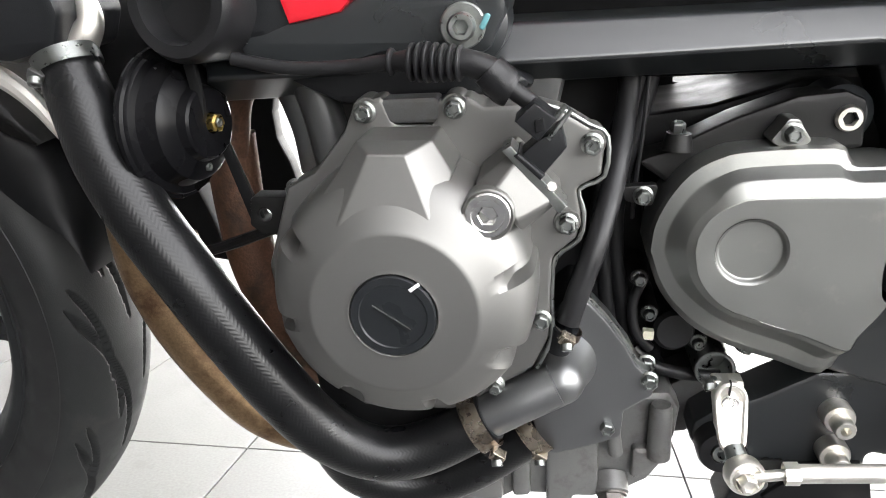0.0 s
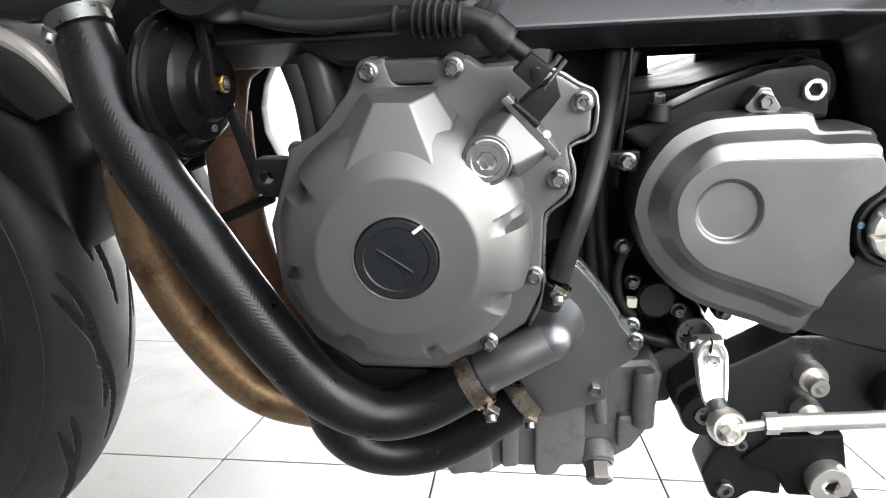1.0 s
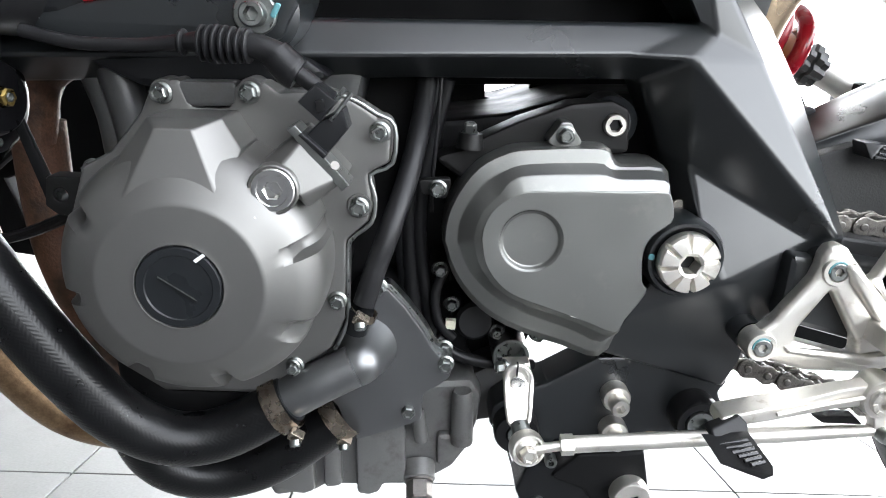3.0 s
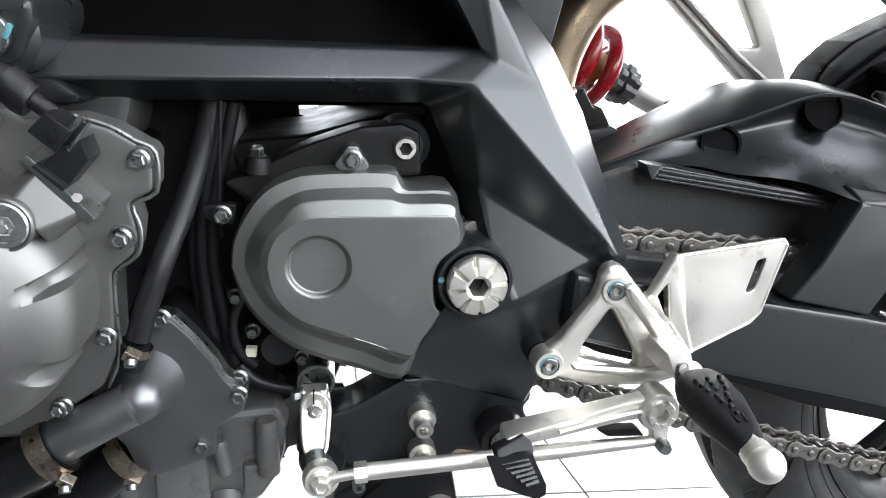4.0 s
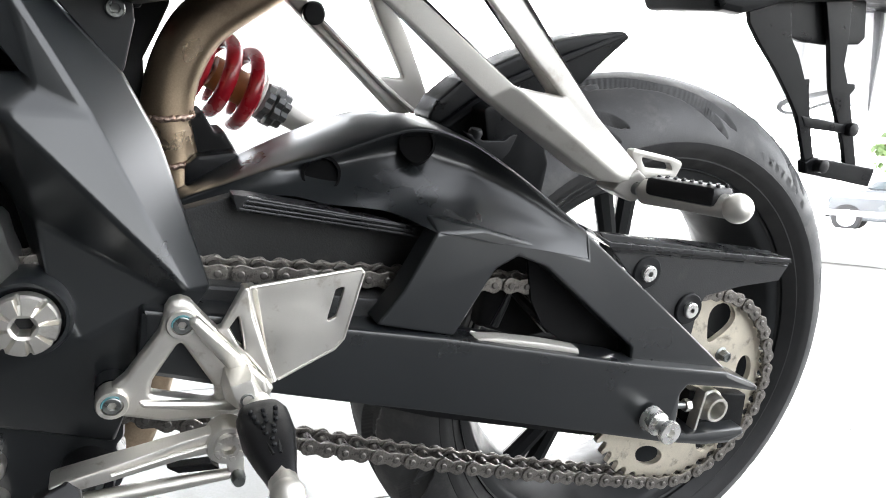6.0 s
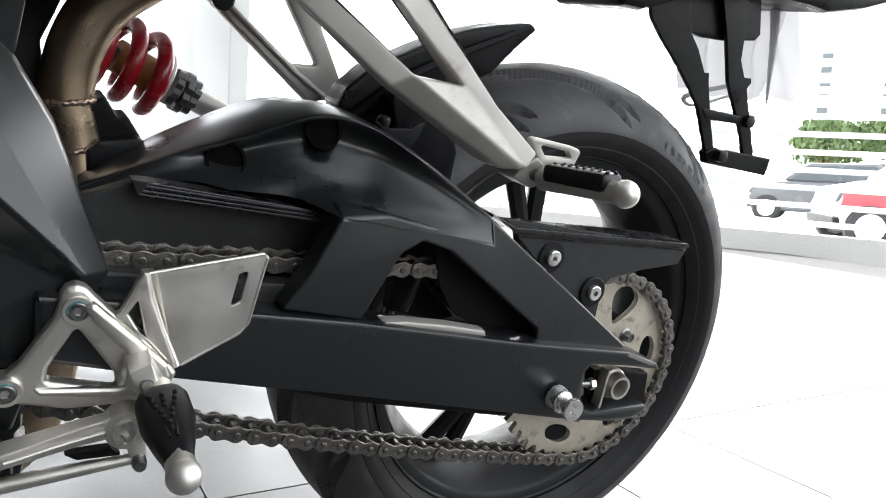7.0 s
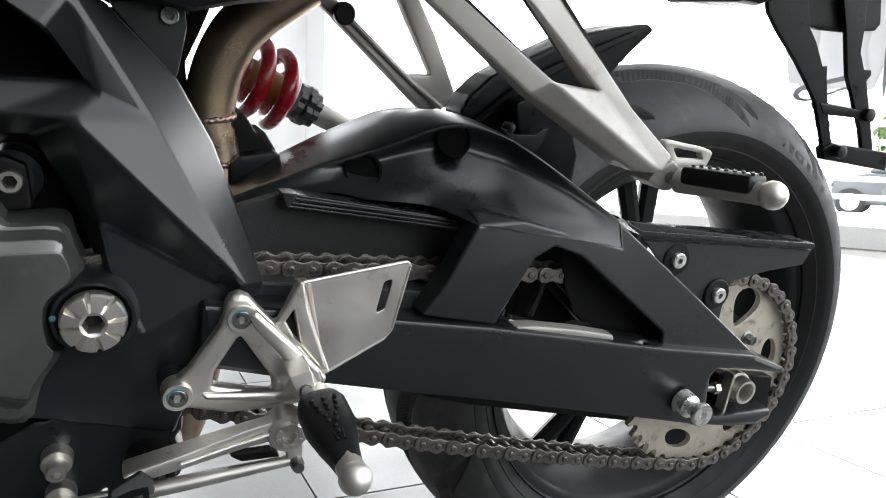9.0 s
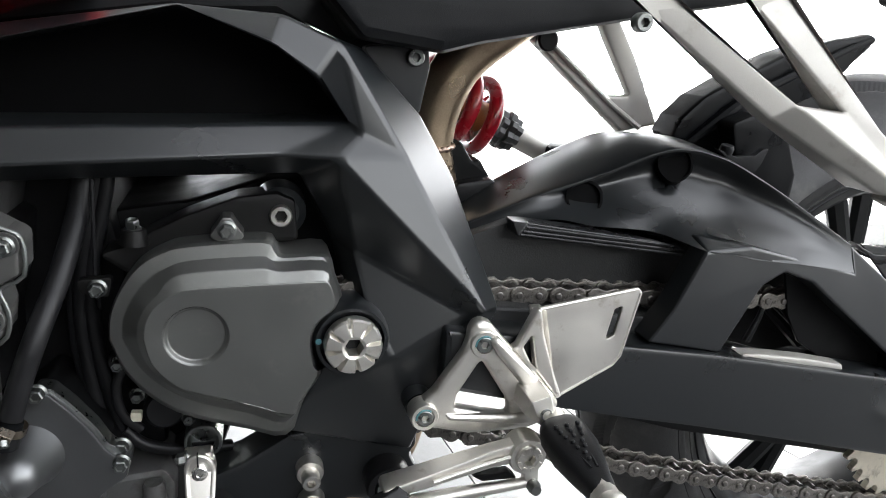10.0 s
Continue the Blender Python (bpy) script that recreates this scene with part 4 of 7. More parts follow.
    part("engine_hanger", prism([(-0.1672, 0.5503), (-0.0825, 0.551), (-0.0206, 0.5459), (-0.0022, 0.5338), (-0.036, 0.5293), (-0.0839, 0.5232), (-0.1133, 0.5248), (-0.1356, 0.5344)], -0.15, -0.08, 0.005, r=0.008), PLASTIC, fr)
    # top rear tab with its bolt
    tab = part("seat_rail_tab", prism([(0.2269, 0.6214), (0.2643, 0.6262), (0.2747, 0.623), (0.2763, 0.6096), (0.271, 0.5798), (0.2692, 0.5757)], -0.074, -0.06, 0.0012, r=0.003), FRAME, fr)
    socket_bolt((0.2646, -0.0765, 0.616), tab, 0.0062, 0.004, hexr=0.5)
    return fr


frame_casting()


def foot_controls():
    """Rider footrest bracket with its heel plate and folding peg."""
    br = new("footrest")
    br.parent = bike
    br["label"] = "bare alloy rider footrest bracket with heel plate"
    b1, b2 = (0.3043, -0.158, 0.4333), (0.2652, -0.1605, 0.3822)
    for p in (b1, b2):
        part("bracket_boss", lathe([(0.0098, -0.012), (0.0098, 0.0015), (0.0090, 0.003), (0.0066, 0.003), (0.0062, 0.0015), (0, 0.0015)], p, seg=36), ALLOY, br)
        part("standoff", lathe([(0.0105, -0.03), (0.0105, -0.0125)], p, seg=32), FRAME, br)
        socket_bolt(away(p, -0.0015), br, 0.0058, 0.0022, hexr=0.5)
        part("paint_mark", tube([(p[0] + 0.0062 * math.cos(t), p[1] - 0.0026, p[2] + 0.0062 * math.sin(t)) for t in (0.9, 1.4, 2.0, 2.7, 3.3)], 0.0009, 6, 2), TEAL, br)
    # one casting: two bosses joined by three arms round an open triangle
    part("bracket_arm", prism([(0.2936, 0.4353), (0.2942, 0.4426), (0.2972, 0.4483), (0.3026, 0.4503), (0.3088, 0.4478), (0.314, 0.4417), (0.3251, 0.4297), (0.3444, 0.4119), (0.3584, 0.3943), (0.3654, 0.3836), (0.3594, 0.3716), (0.3509, 0.3684), (0.3418, 0.3654), (0.328, 0.3647), (0.2983, 0.3647), (0.2765, 0.37), (0.2669, 0.3721), (0.2611, 0.376), (0.2583, 0.3824), (0.2607, 0.3889), (0.266, 0.3928), (0.272, 0.3982), (0.2912, 0.4273)], -0.1595, -0.146, 0.0035, r=0.004,
         holes=[fillet([(0.3038, 0.4215), (0.3261, 0.3879), (0.3281, 0.3762), (0.287, 0.3859), (0.2882, 0.395)], 0.003)]), ALLOY, br, angle=50)
    part("arm_ridge", prism([(0.3069, 0.4369), (0.3125, 0.4403), (0.358, 0.3938), (0.3605, 0.3839), (0.3532, 0.3789), (0.347, 0.3854), (0.337, 0.3979), (0.3133, 0.4263)], -0.1650, -0.155, 0.003, r=0.003), ALLOY, br, angle=50)
    part("arm_ridge", prism([(0.328, 0.3786), (0.3549, 0.3829), (0.3535, 0.3713), (0.3378, 0.37), (0.2826, 0.3779), (0.2796, 0.3829)], -0.1625, -0.155, 0.0022, r=0.003), ALLOY, br, angle=50)
    part("bracket_web", prism([(0.325, 0.4284), (0.3289, 0.4305), (0.3409, 0.457), (0.3442, 0.4576), (0.3476, 0.4381), (0.3637, 0.3915), (0.3594, 0.3919), (0.3452, 0.4096)], -0.160, -0.150, 0.0018, r=0.002,
         holes=[fillet([(0.3333, 0.4295), (0.3388, 0.4385), (0.3437, 0.4137), (0.3423, 0.413)], 0.001)]), ALLOY, br, angle=50)
    # hinge block with its dark hole
    hinge = part("hinge_block", relief({"a": (0.331, -0.188, 0.4026), "b": (0.3443, -0.188, 0.4069), "c": (0.349, -0.19, 0.3899), "d": (0.3384, -0.19, 0.3858), "e": (0.3294, -0.18, 0.3899), "f": (0.3659, -0.178, 0.3677), "g": (0.3458, -0.175, 0.4064)}, ["a b c d", "a d e", "b f c", "g b a"], -0.15, 0.002), ALLOY, br)
    part("hinge_pin", lathe([(0.0042, -0.01), (0.0042, 0.0008), (0.0034, 0.0008), (0.0032, -0.003), (0, -0.003)], (0.3417, -0.19, 0.3935), (0.15, -1, 0.1), 20), STEEL, hinge)
    # heel plate: flat plate with a slot, a folded front edge and a small triangular window
    plate = part("heel_plate", prism([(0.3455, 0.4544), (0.4211, 0.4675), (0.4247, 0.4637), (0.4133, 0.4129), (0.4075, 0.4055), (0.367, 0.3839), (0.3601, 0.4049), (0.3497, 0.4341)], -0.1505, -0.1465, 0.0012, r=0.003,
                 holes=[fillet([(0.4043, 0.4516), (0.4105, 0.4541), (0.4063, 0.4316), (0.3998, 0.4278)], 0.0018)]), ALLOY, br, "pale alloy heel plate with a slot")
    part("plate_fold", relief({"a": (0.3415, -0.1435, 0.4535), "b": (0.3502, -0.1535, 0.4539), "c": (0.3649, -0.1545, 0.387), "d": (0.3545, -0.146, 0.4)}, ["a b c d"], -0.140, 0.0012), ALLOY, plate)
    part("plate_rim", tube([(0.3447, -0.1505, 0.4542), (0.3479, -0.1515, 0.4388), (0.3557, -0.153, 0.4127), (0.3644, -0.155, 0.3878)], [0.0018, 0.002, 0.0022, 0.003], 10, 4), ALLOY, plate)
    part("plate_rim", tube([(0.3461, -0.1502, 0.4537), (0.3794, -0.1502, 0.4596), (0.4203, -0.1502, 0.4667)], 0.0014, 8, 2), ALLOY, plate)
    part("plate_rim", tube([(0.423, -0.1502, 0.4638), (0.4132, -0.1502, 0.4148), (0.4076, -0.1502, 0.4078), (0.3691, -0.1502, 0.3864)], 0.0012, 8, 1), ALLOY, plate)
    # folding peg: alloy bar, rubber pad with studs, round end weight
    e0, e1 = Vector((0.3492, -0.19, 0.3865)), Vector((0.350, -0.272, 0.380))
    d = (e1 - e0).normalized()
    peg = part("footpeg", tube([e0 - d * 0.006, e0 + d * 0.02, e1], [0.0095, 0.008, 0.0085], 14, 1), ALLOY, br)
    side = d.cross(Vector((0, 0, 1))).normalized()
    upv = side.cross(d).normalized()
    m = Matrix((d, side, upv)).transposed().to_4x4()
    L = (e1 - e0).length
    face = Vector((-0.15, -0.45, 0.88))
    face = (face - d * face.dot(d)).normalized()
    across = d.cross(face).normalized()
    bm = bmesh.new()
    rings = []
    for along, wide, deep in ((0.0, 0.009, 0.007), (0.004, 0.0135, 0.0095), (0.012, 0.0160, 0.0112), (0.032, 0.0160, 0.0114), (0.050, 0.0125, 0.0104), (0.062, 0.0096, 0.009), (L - 0.012, 0.0082, 0.008), (L - 0.009, 0.006, 0.006)):
        ring = []
        for i in range(28):
            a = 2 * math.pi * i / 28
            ca, sa = math.cos(a), math.sin(a)
            ring.append(bm.verts.new(e0 + d * along + across * (wide * math.copysign(abs(ca) ** 0.7, ca)) + face * (deep * math.copysign(abs(sa) ** 0.7, sa))))
        rings.append(ring)
    for a, b in zip(rings, rings[1:]):
        for i in range(28):
            bm.faces.new((a[i], a[(i + 1) % 28], b[(i + 1) % 28], b[i]))
    bm.faces.new(rings[0][::-1])
    bm.faces.new(rings[-1])
    pad = part("peg_rubber", bm, RUBBER, peg, "black rubber peg pad with studs", angle=40)
    for i in range(7):
        wide = 0.0075 * (1 - i / 7.5)
        for k in ((-1, 0, 1) if i < 3 else ((-0.7, 0.7) if i < 5 else (0,))):
            q = e0 + d * (0.018 + 0.0055 * i) + across * (k * wide) + face * (0.0117 - 0.0002 * i)
            part("stud", lathe([(0.0015, -0.001), (0.0015, 0.0010), (0.0009, 0.0016), (0, 0.0017)], q, face, 8), PLASTIC, pad)
    for k in (-1, 1):
        part("pad_rib", tube([e0 + d * 0.013 + across * (k * 0.0075) + face * 0.0090, e0 + d * (L - 0.024) + across * (k * 0.002) + face * 0.0096], 0.0011, 6, 1), PLASTIC, pad)
    part("peg_weight", lathe([(0.0, -0.0100)] + [(0.0098 * math.sin(radians(a)), -0.0098 * math.cos(radians(a))) for a in range(20, 180, 10)] + [(0, 0.0098)], e1, d, 28), ALLOY, peg, "round satin steel peg end")
    return br


foot_controls()


def shift_linkage():
    sl = new("shift_linkage")
    sl.parent = bike
    sl["label"] = "bare alloy gear lever with rod and rubber toe piece"
    pv = (0.3317, -0.1915, 0.3627)
    # notched pivot bolt
    bm = lathe([(0.0095, -0.012), (0.0095, 0.001), (0.0088, 0.0022), (-0.0048, 0.0022), (-0.0046, -0.003), (0, -0.003)], pv, seg=36)
    part("pivot_bolt", bm, ALLOY, sl, "notched pivot bolt", angle=25)
    for i in range(8):
        a = 2 * math.pi * (i + 0.4) / 8
        part("notch_tooth", block((pv[0] + 0.0075 * math.cos(a), pv[1] - 0.002, pv[2] + 0.0075 * math.sin(a)), (0.003, 0.0016, 0.0034), 0.0004, (0, -math.degrees(a), 0)), ALLOY, sl)
    part("lever_hub", lathe([(0.0135, -0.018), (0.0135, -0.003), (0.0125, -0.001), (0.0095, -0.001)], pv, seg=36), ALLOY, sl)
    # lever from the pivot forward to the toe piece
    part("gear_lever", relief({"a": (0.3342, -0.188, 0.3742), "b": (0.3281, -0.188, 0.3575), "c": (0.3064, -0.188, 0.3546), "d": (0.2617, -0.194, 0.3477), "d2": (0.232, -0.196, 0.343), "e2": (0.2323, -0.196, 0.351), "e": (0.2619, -0.194, 0.3582), "f": (0.3061, -0.189, 0.3686)}, ["a b c f", "f c d e", "e d d2 e2"], -0.178, 0.0022), ALLOY, sl)
    part("lever_rib", tube([(0.3187, -0.19, 0.3641), (0.2969, -0.191, 0.3599), (0.2647, -0.196, 0.3545)], 0.0014, 8, 1), ALLOY, sl)
    part("gear_lever_arm", relief({"a": (0.3318, -0.184, 0.3491), "b": (0.3437, -0.184, 0.35), "c": (0.3442, -0.184, 0.3351), "d": (0.3348, -0.184, 0.3349)}, ["a b c d"], -0.176, 0.0015), ALLOY, sl)
    part("joint_bolt", lathe([(0.0048, -0.012), (0.0048, 0.002), (0.0036, 0.006), (0, 0.0062)], (0.3398, -0.186, 0.3365), seg=20), STEEL, sl)
    # lower rod from the lever arm forward to the shaft arm
    a, b = Vector((0.3364, -0.181, 0.337)), Vector((0.1373, -0.1755, 0.3154))
    part("shift_rod", tube([a, a.lerp(b, 0.3), a.lerp(b, 0.945)], [0.0038, 0.0052, 0.0056], 16, 1), ALLOY, sl)
    part("rod_nut", lathe([(-0.0068, -0.004), (-0.0068, 0.004)], a.lerp(b, 0.955), b - a, 24), ALLOY, sl)
    part("rod_thread", tube([a.lerp(b, 0.94), Vector((0.126, -0.1755, 0.3121))], 0.0033, 14, 1), ALLOY, sl)
    part("rod_bracket", relief({"a": (0.2964, -0.18, 0.3448), "b": (0.3236, -0.18, 0.3453), "c": (0.3296, -0.18, 0.3397), "d": (0.3039, -0.18, 0.3399)}, ["a b c d"], -0.172, 0.001), DARKSHADED, sl)
    # toe piece
    part("toe_base", relief({"a": (0.2245, -0.2, 0.3455), "b": (0.2425, -0.196, 0.3535), "c": (0.2486, -0.196, 0.3475), "d": (0.25, -0.2, 0.3384), "e": (0.2233, -0.21, 0.3419)}, ["a b c d e"], -0.192, 0.002), RUBBER, sl, "black ribbed rubber toe piece")
    part("toe_rubber", relief({"a": (0.2224, -0.21, 0.3435), "b": (0.246, -0.206, 0.3463), "c": (0.2459, -0.236, 0.3456), "d": (0.2438, -0.242, 0.344), "e": (0.2385, -0.242, 0.3411), "f": (0.2183, -0.232, 0.3435)}, ["a b c d e f"], -0.202, 0.0025, 3), RUBBER, sl)
    for i in range(6):
        p = Vector((0.2258, -0.2125, 0.3428)).lerp(Vector((0.235, -0.2405, 0.3466)), i / 6)
        q = Vector((0.2425, -0.2105, 0.3454)).lerp(Vector((0.2414, -0.2385, 0.3473)), i / 6)
        part("toe_rib", tube([p, q], 0.0014, 6, 1), STRIP, sl)
    # arm on the gear shaft, with clamp and ball joint
    low = (0.1217, -0.176, 0.3108)
    face = [(0.108, 0.3394), (0.1078, 0.3452), (0.1095, 0.3498), (0.1126, 0.3524), (0.1165, 0.3534), (0.1206, 0.3527), (0.1241, 0.3504), (0.1268, 0.346), (0.1278, 0.3403), (0.1268, 0.3248), (0.1243, 0.3161), (0.1126, 0.3157), (0.1092, 0.3242)]

    def lean(z):
        """How far the arm's face stands towards the lever, which grows downwards."""
        return -0.140 - max(0.0, 0.341 - z) * 0.62

    bm = prism(face, -0.140, -0.129, 0.0012, r=0.002)
    for q in bm.verts:
        q.co.y += lean(q.co.z) + 0.140
    shaft_arm = part("shaft_arm", bm, ALLOY, sl, "forged alloy shift shaft arm")
    rim = [(0.1172 + (x - 0.1172) * 0.86, z + (0.0012 if z < 0.335 else -0.0008)) for x, z in face]
    part("arm_rim", tube([(x, lean(z) - 0.0004, z) for x, z in rim[9:] + rim[:10]], 0.0017, 10, 3), ALLOY, shaft_arm)
    part("shaft_end", lathe([(0.0055, -0.004), (0.0055, 0.0010), (0.0048, 0.0018), (0.0022, 0.0018), (0.0016, 0.0012), (0, 0.0012)], (0.1173, -0.1415, 0.3402), seg=28), CHROME, shaft_arm)
    part("arm_neck", tube([(0.1178, -0.158, 0.3195), (0.1200, -0.168, 0.3135)], [0.0060, 0.0068], 16, 1), STEEL, shaft_arm)
    part("clamp_ear", relief({"a": (0.107, -0.137, 0.352), "b": (0.125, -0.137, 0.353), "c": (0.1261, -0.137, 0.3463), "d": (0.1073, -0.137, 0.3453)}, ["a b c d"], -0.127, 0.0015), ALLOY, sl)
    # black bar laid on the arm for the shade inside the clamp's slit
    part("clamp_slit", block((0.1162, -0.1402, 0.3498), (0.0010, 0.004, 0.0095), 0.0002), PLASTIC, sl)
    flange_bolt((0.1058, -0.134, 0.3478), sl, 0.0042, 0.2, (-1, -0.3, 0))
    part("ball_joint", lathe([(0.0105, -0.006), (0.0115, -0.003), (0.0115, 0.003), (0.0102, 0.006), (0.0088, 0.006), (0.0082, 0.0035), (0.0, 0.0035)], (low[0], low[1] + 0.004, low[2]), (0.1, -1, 0.2), 32), ALLOY, sl)
    flange_bolt((low[0], low[1] - 0.004, low[2]), sl, 0.0058, 0.2, (0.1, -1, 0.1), mat=ALLOY)
    # side-stand switch below
    sw = part("stand_switch", relief({"a": (0.1319, -0.12, 0.2587), "b": (0.145, -0.122, 0.2676), "c": (0.1656, -0.122, 0.2549), "d": (0.18, -0.122, 0.2464), "e": (0.1815, -0.122, 0.2263), "f": (0.1619, -0.12, 0.2265), "h": (0.151, -0.12, 0.2182), "i": (0.1343, -0.12, 0.2191), "g": (0.1251, -0.12, 0.2406)}, ["a b c d e f h i g"], -0.09, 0.003), PLASTIC, sl, "black side stand switch")
    socket_bolt((0.1421, -0.122, 0.2302), sw, 0.006, 0.004)
    socket_bolt((0.1488, -0.122, 0.2677), sw, 0.0045, 0.004)
    pb = (0.2073, -0.135, 0.2458)
    part("stand_pivot_bolt", lathe([(0.0142, -0.02), (0.0142, 0.0), (0.013, 0.002), (-0.0065, 0.002), (-0.0062, -0.004), (0, -0.004)], pb, seg=40), ALLOY, sw)
    # side stand leg running down to the floor
    part("side_stand", tube([away(pb, 0.02), (pb[0] + 0.06, pb[1] - 0.06, 0.15), (pb[0] + 0.10, pb[1] - 0.135, 0.012 - 0.05)], [0.012, 0.010, 0.009], 14, 4), DARKSHADED, sw)


shift_linkage()


def swingarm():
    """Arched black swingarm: upper bridge, post and lower beam round a triangular window."""
    v = {
        "e1": (0.3032, -0.055, 0.4842), "e2": (0.3695, -0.065, 0.5159), "e3": (0.4659, -0.078, 0.5553), "e4": (0.5021, -0.082, 0.5563), "e5": (0.5354, -0.089, 0.5462),
        "e6": (0.6194, -0.1293, 0.4915), "e7": (0.7135, -0.134, 0.4263), "e8": (0.8142, -0.135, 0.356),
        "g0": (0.306, -0.07, 0.4819), "g1": (0.3764, -0.095, 0.5059), "g2": (0.4788, -0.122, 0.4989), "g3": (0.5197, -0.138, 0.4937), "g4": (0.6209, -0.137, 0.4702),
        "p1": (0.48, -0.14, 0.4905), "p2": (0.4583, -0.142, 0.446), "p3": (0.4397, -0.143, 0.4204),
        "w1": (0.5046, -0.143, 0.4087), "w2": (0.5325, -0.143, 0.4631), "w3": (0.5517, -0.142, 0.4734), "w4": (0.5794, -0.1405, 0.4642), "w5": (0.686, -0.138, 0.3881), "w6": (0.6894, -0.136, 0.3738),
       
    }
    f = ["g2 g3 p1", "p1 g3 w3 w2 p2", "p2 w2 w1 p3", "g3 g4 w4 w3", "g4 e6 e7 w5 w4", "w5 e7 e8 w6"]
    arm = part("swingarm", relief(v, f, -0.118, 0.003, 3), FRAME, bike, "arched satin black swingarm with a triangular window", angle=22)
    # hollowed side of the bridge, running down from the upper edge to the crease
    side = [
        [(0.3032, -0.055, 0.4842), (0.3038, -0.057, 0.4827), (0.3048, -0.06, 0.4818), (0.3052, -0.064, 0.4811), (0.306, -0.07, 0.481)],
        [(0.3695, -0.065, 0.5155), (0.37, -0.068, 0.5106), (0.3709, -0.071, 0.5058), (0.3715, -0.075, 0.5025), (0.3732, -0.08, 0.4998)],
        [(0.4164, -0.072, 0.5339), (0.4166, -0.061, 0.522), (0.415, -0.0715, 0.5126), (0.4124, -0.086, 0.5041), (0.4098, -0.095, 0.4984)],
        [(0.4659, -0.078, 0.5549), (0.4662, -0.067, 0.537), (0.4635, -0.0795, 0.5194), (0.4592, -0.096, 0.5052), (0.454, -0.106, 0.4968)],
        [(0.4927, -0.081, 0.5576), (0.4937, -0.0705, 0.5381), (0.4905, -0.0855, 0.5189), (0.4862, -0.104, 0.5027), (0.4808, -0.138, 0.4904)],
        [(0.5161, -0.085, 0.5529), (0.5161, -0.076, 0.5333), (0.5118, -0.0925, 0.5131), (0.5079, -0.112, 0.4989), (0.5026, -0.1405, 0.4879)],
        [(0.5355, -0.089, 0.5453), (0.5364, -0.0825, 0.5273), (0.5336, -0.0995, 0.511), (0.5295, -0.119, 0.4985), (0.5248, -0.1405, 0.4836)],
        [(0.5725, -0.106, 0.5234), (0.5725, -0.1065, 0.512), (0.5711, -0.116, 0.5017), (0.5693, -0.127, 0.4925), (0.5678, -0.1395, 0.4788)],
        [(0.619, -0.13, 0.4912), (0.6189, -0.1315, 0.4866), (0.6185, -0.1335, 0.4822), (0.6187, -0.1355, 0.4773), (0.6195, -0.138, 0.471)],
    ]
    part("bridge_side", skin(side, 6, 5), FRAME, arm, angle=60)
    # rounded top of the bridge, rising towards the middle of the machine
    over = [[Vector(r[0]) + Vector((0, -0.0006, -0.0025)), Vector(r[0]) + Vector((0, 0.0025, 0.0012)), Vector(r[0]).lerp(Vector(q), 0.5) + Vector((0, 0, lift)), Vector(q), Vector(q) + Vector((0, 0.02, -0.003)), Vector(q) + Vector((0, 0.05, -0.03))]
            for r, q, lift in zip(side, [(0.312, 0, 0.4816), (0.3637, 0, 0.5147), (0.4241, 0, 0.5456), (0.4593, 0, 0.558), (0.5007, 0, 0.558), (0.5412, 0, 0.5478), (0.5778, 0, 0.5347), (0.6002, -0.06, 0.5153), (0.6469, -0.09, 0.4812)], (0.001, 0.003, 0.004, 0.005, 0.005, 0.003, 0.002, 0.001, 0))]
    part("bridge_top", skin(over, 6, 4), FRAME, arm, angle=60)
    part("frame_slot", prism([(0.3185, 0.5026), (0.3265, 0.5104), (0.3556, 0.5151), (0.3622, 0.5109), (0.3603, 0.5042), (0.3527, 0.4972), (0.3248, 0.4855), (0.3187, 0.4829)], 0.004, 0.03, 0.003, r=0.004), PLASTIC, arm)
    # lower beam with its fork end
    beam = [(0.2802, 0.4397), (0.3597, 0.4301), (0.4138, 0.4217), (0.5033, 0.4091), (0.6811, 0.3777), (0.8025, 0.3601), (0.8366, 0.3476), (0.8522, 0.3403), (0.8444, 0.3358), (0.806, 0.3428), (0.7551, 0.349), (0.7492, 0.341), (0.7531, 0.3034), (0.7687, 0.2976), (0.8445, 0.2955), (0.8481, 0.289), (0.8286, 0.2795), (0.7922, 0.2814), (0.7372, 0.2911), (0.4916, 0.3466), (0.4312, 0.3587), (0.3621, 0.3738), (0.28, 0.3939)]
    part("lower_beam", prism(beam, -0.1478, -0.112, 0.005, r=0.004), FRAME, arm)
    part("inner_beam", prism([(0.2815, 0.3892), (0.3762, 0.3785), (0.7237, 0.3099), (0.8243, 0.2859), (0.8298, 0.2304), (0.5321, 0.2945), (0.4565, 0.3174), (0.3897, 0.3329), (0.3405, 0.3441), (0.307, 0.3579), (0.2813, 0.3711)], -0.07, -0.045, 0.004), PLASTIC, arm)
    part("inner_web", prism([(0.303, 0.4792), (0.3707, 0.5073), (0.4865, 0.5084), (0.5745, 0.4866), (0.7073, 0.3883), (0.617, 0.3687), (0.5662, 0.3832), (0.5673, 0.4167), (0.5362, 0.4388), (0.4172, 0.4352), (0.3033, 0.4368)], -0.068, -0.05, 0.004, r=0.004), DARKSHADED, arm)
    part("inner_rib", tube([(0.5789, -0.085, 0.4305), (0.6061, -0.085, 0.4078), (0.6313, -0.085, 0.3868)], [0.004, 0.005, 0.006], 8, 1), PLASTIC, arm)
    part("brake_stay", tube([(0.58, -0.092, 0.4290), (0.577, -0.092, 0.415), (0.5704, -0.09, 0.3935)], [0.0035, 0.0045, 0.006], 10, 2, flat=0.6), WHEEL, arm)
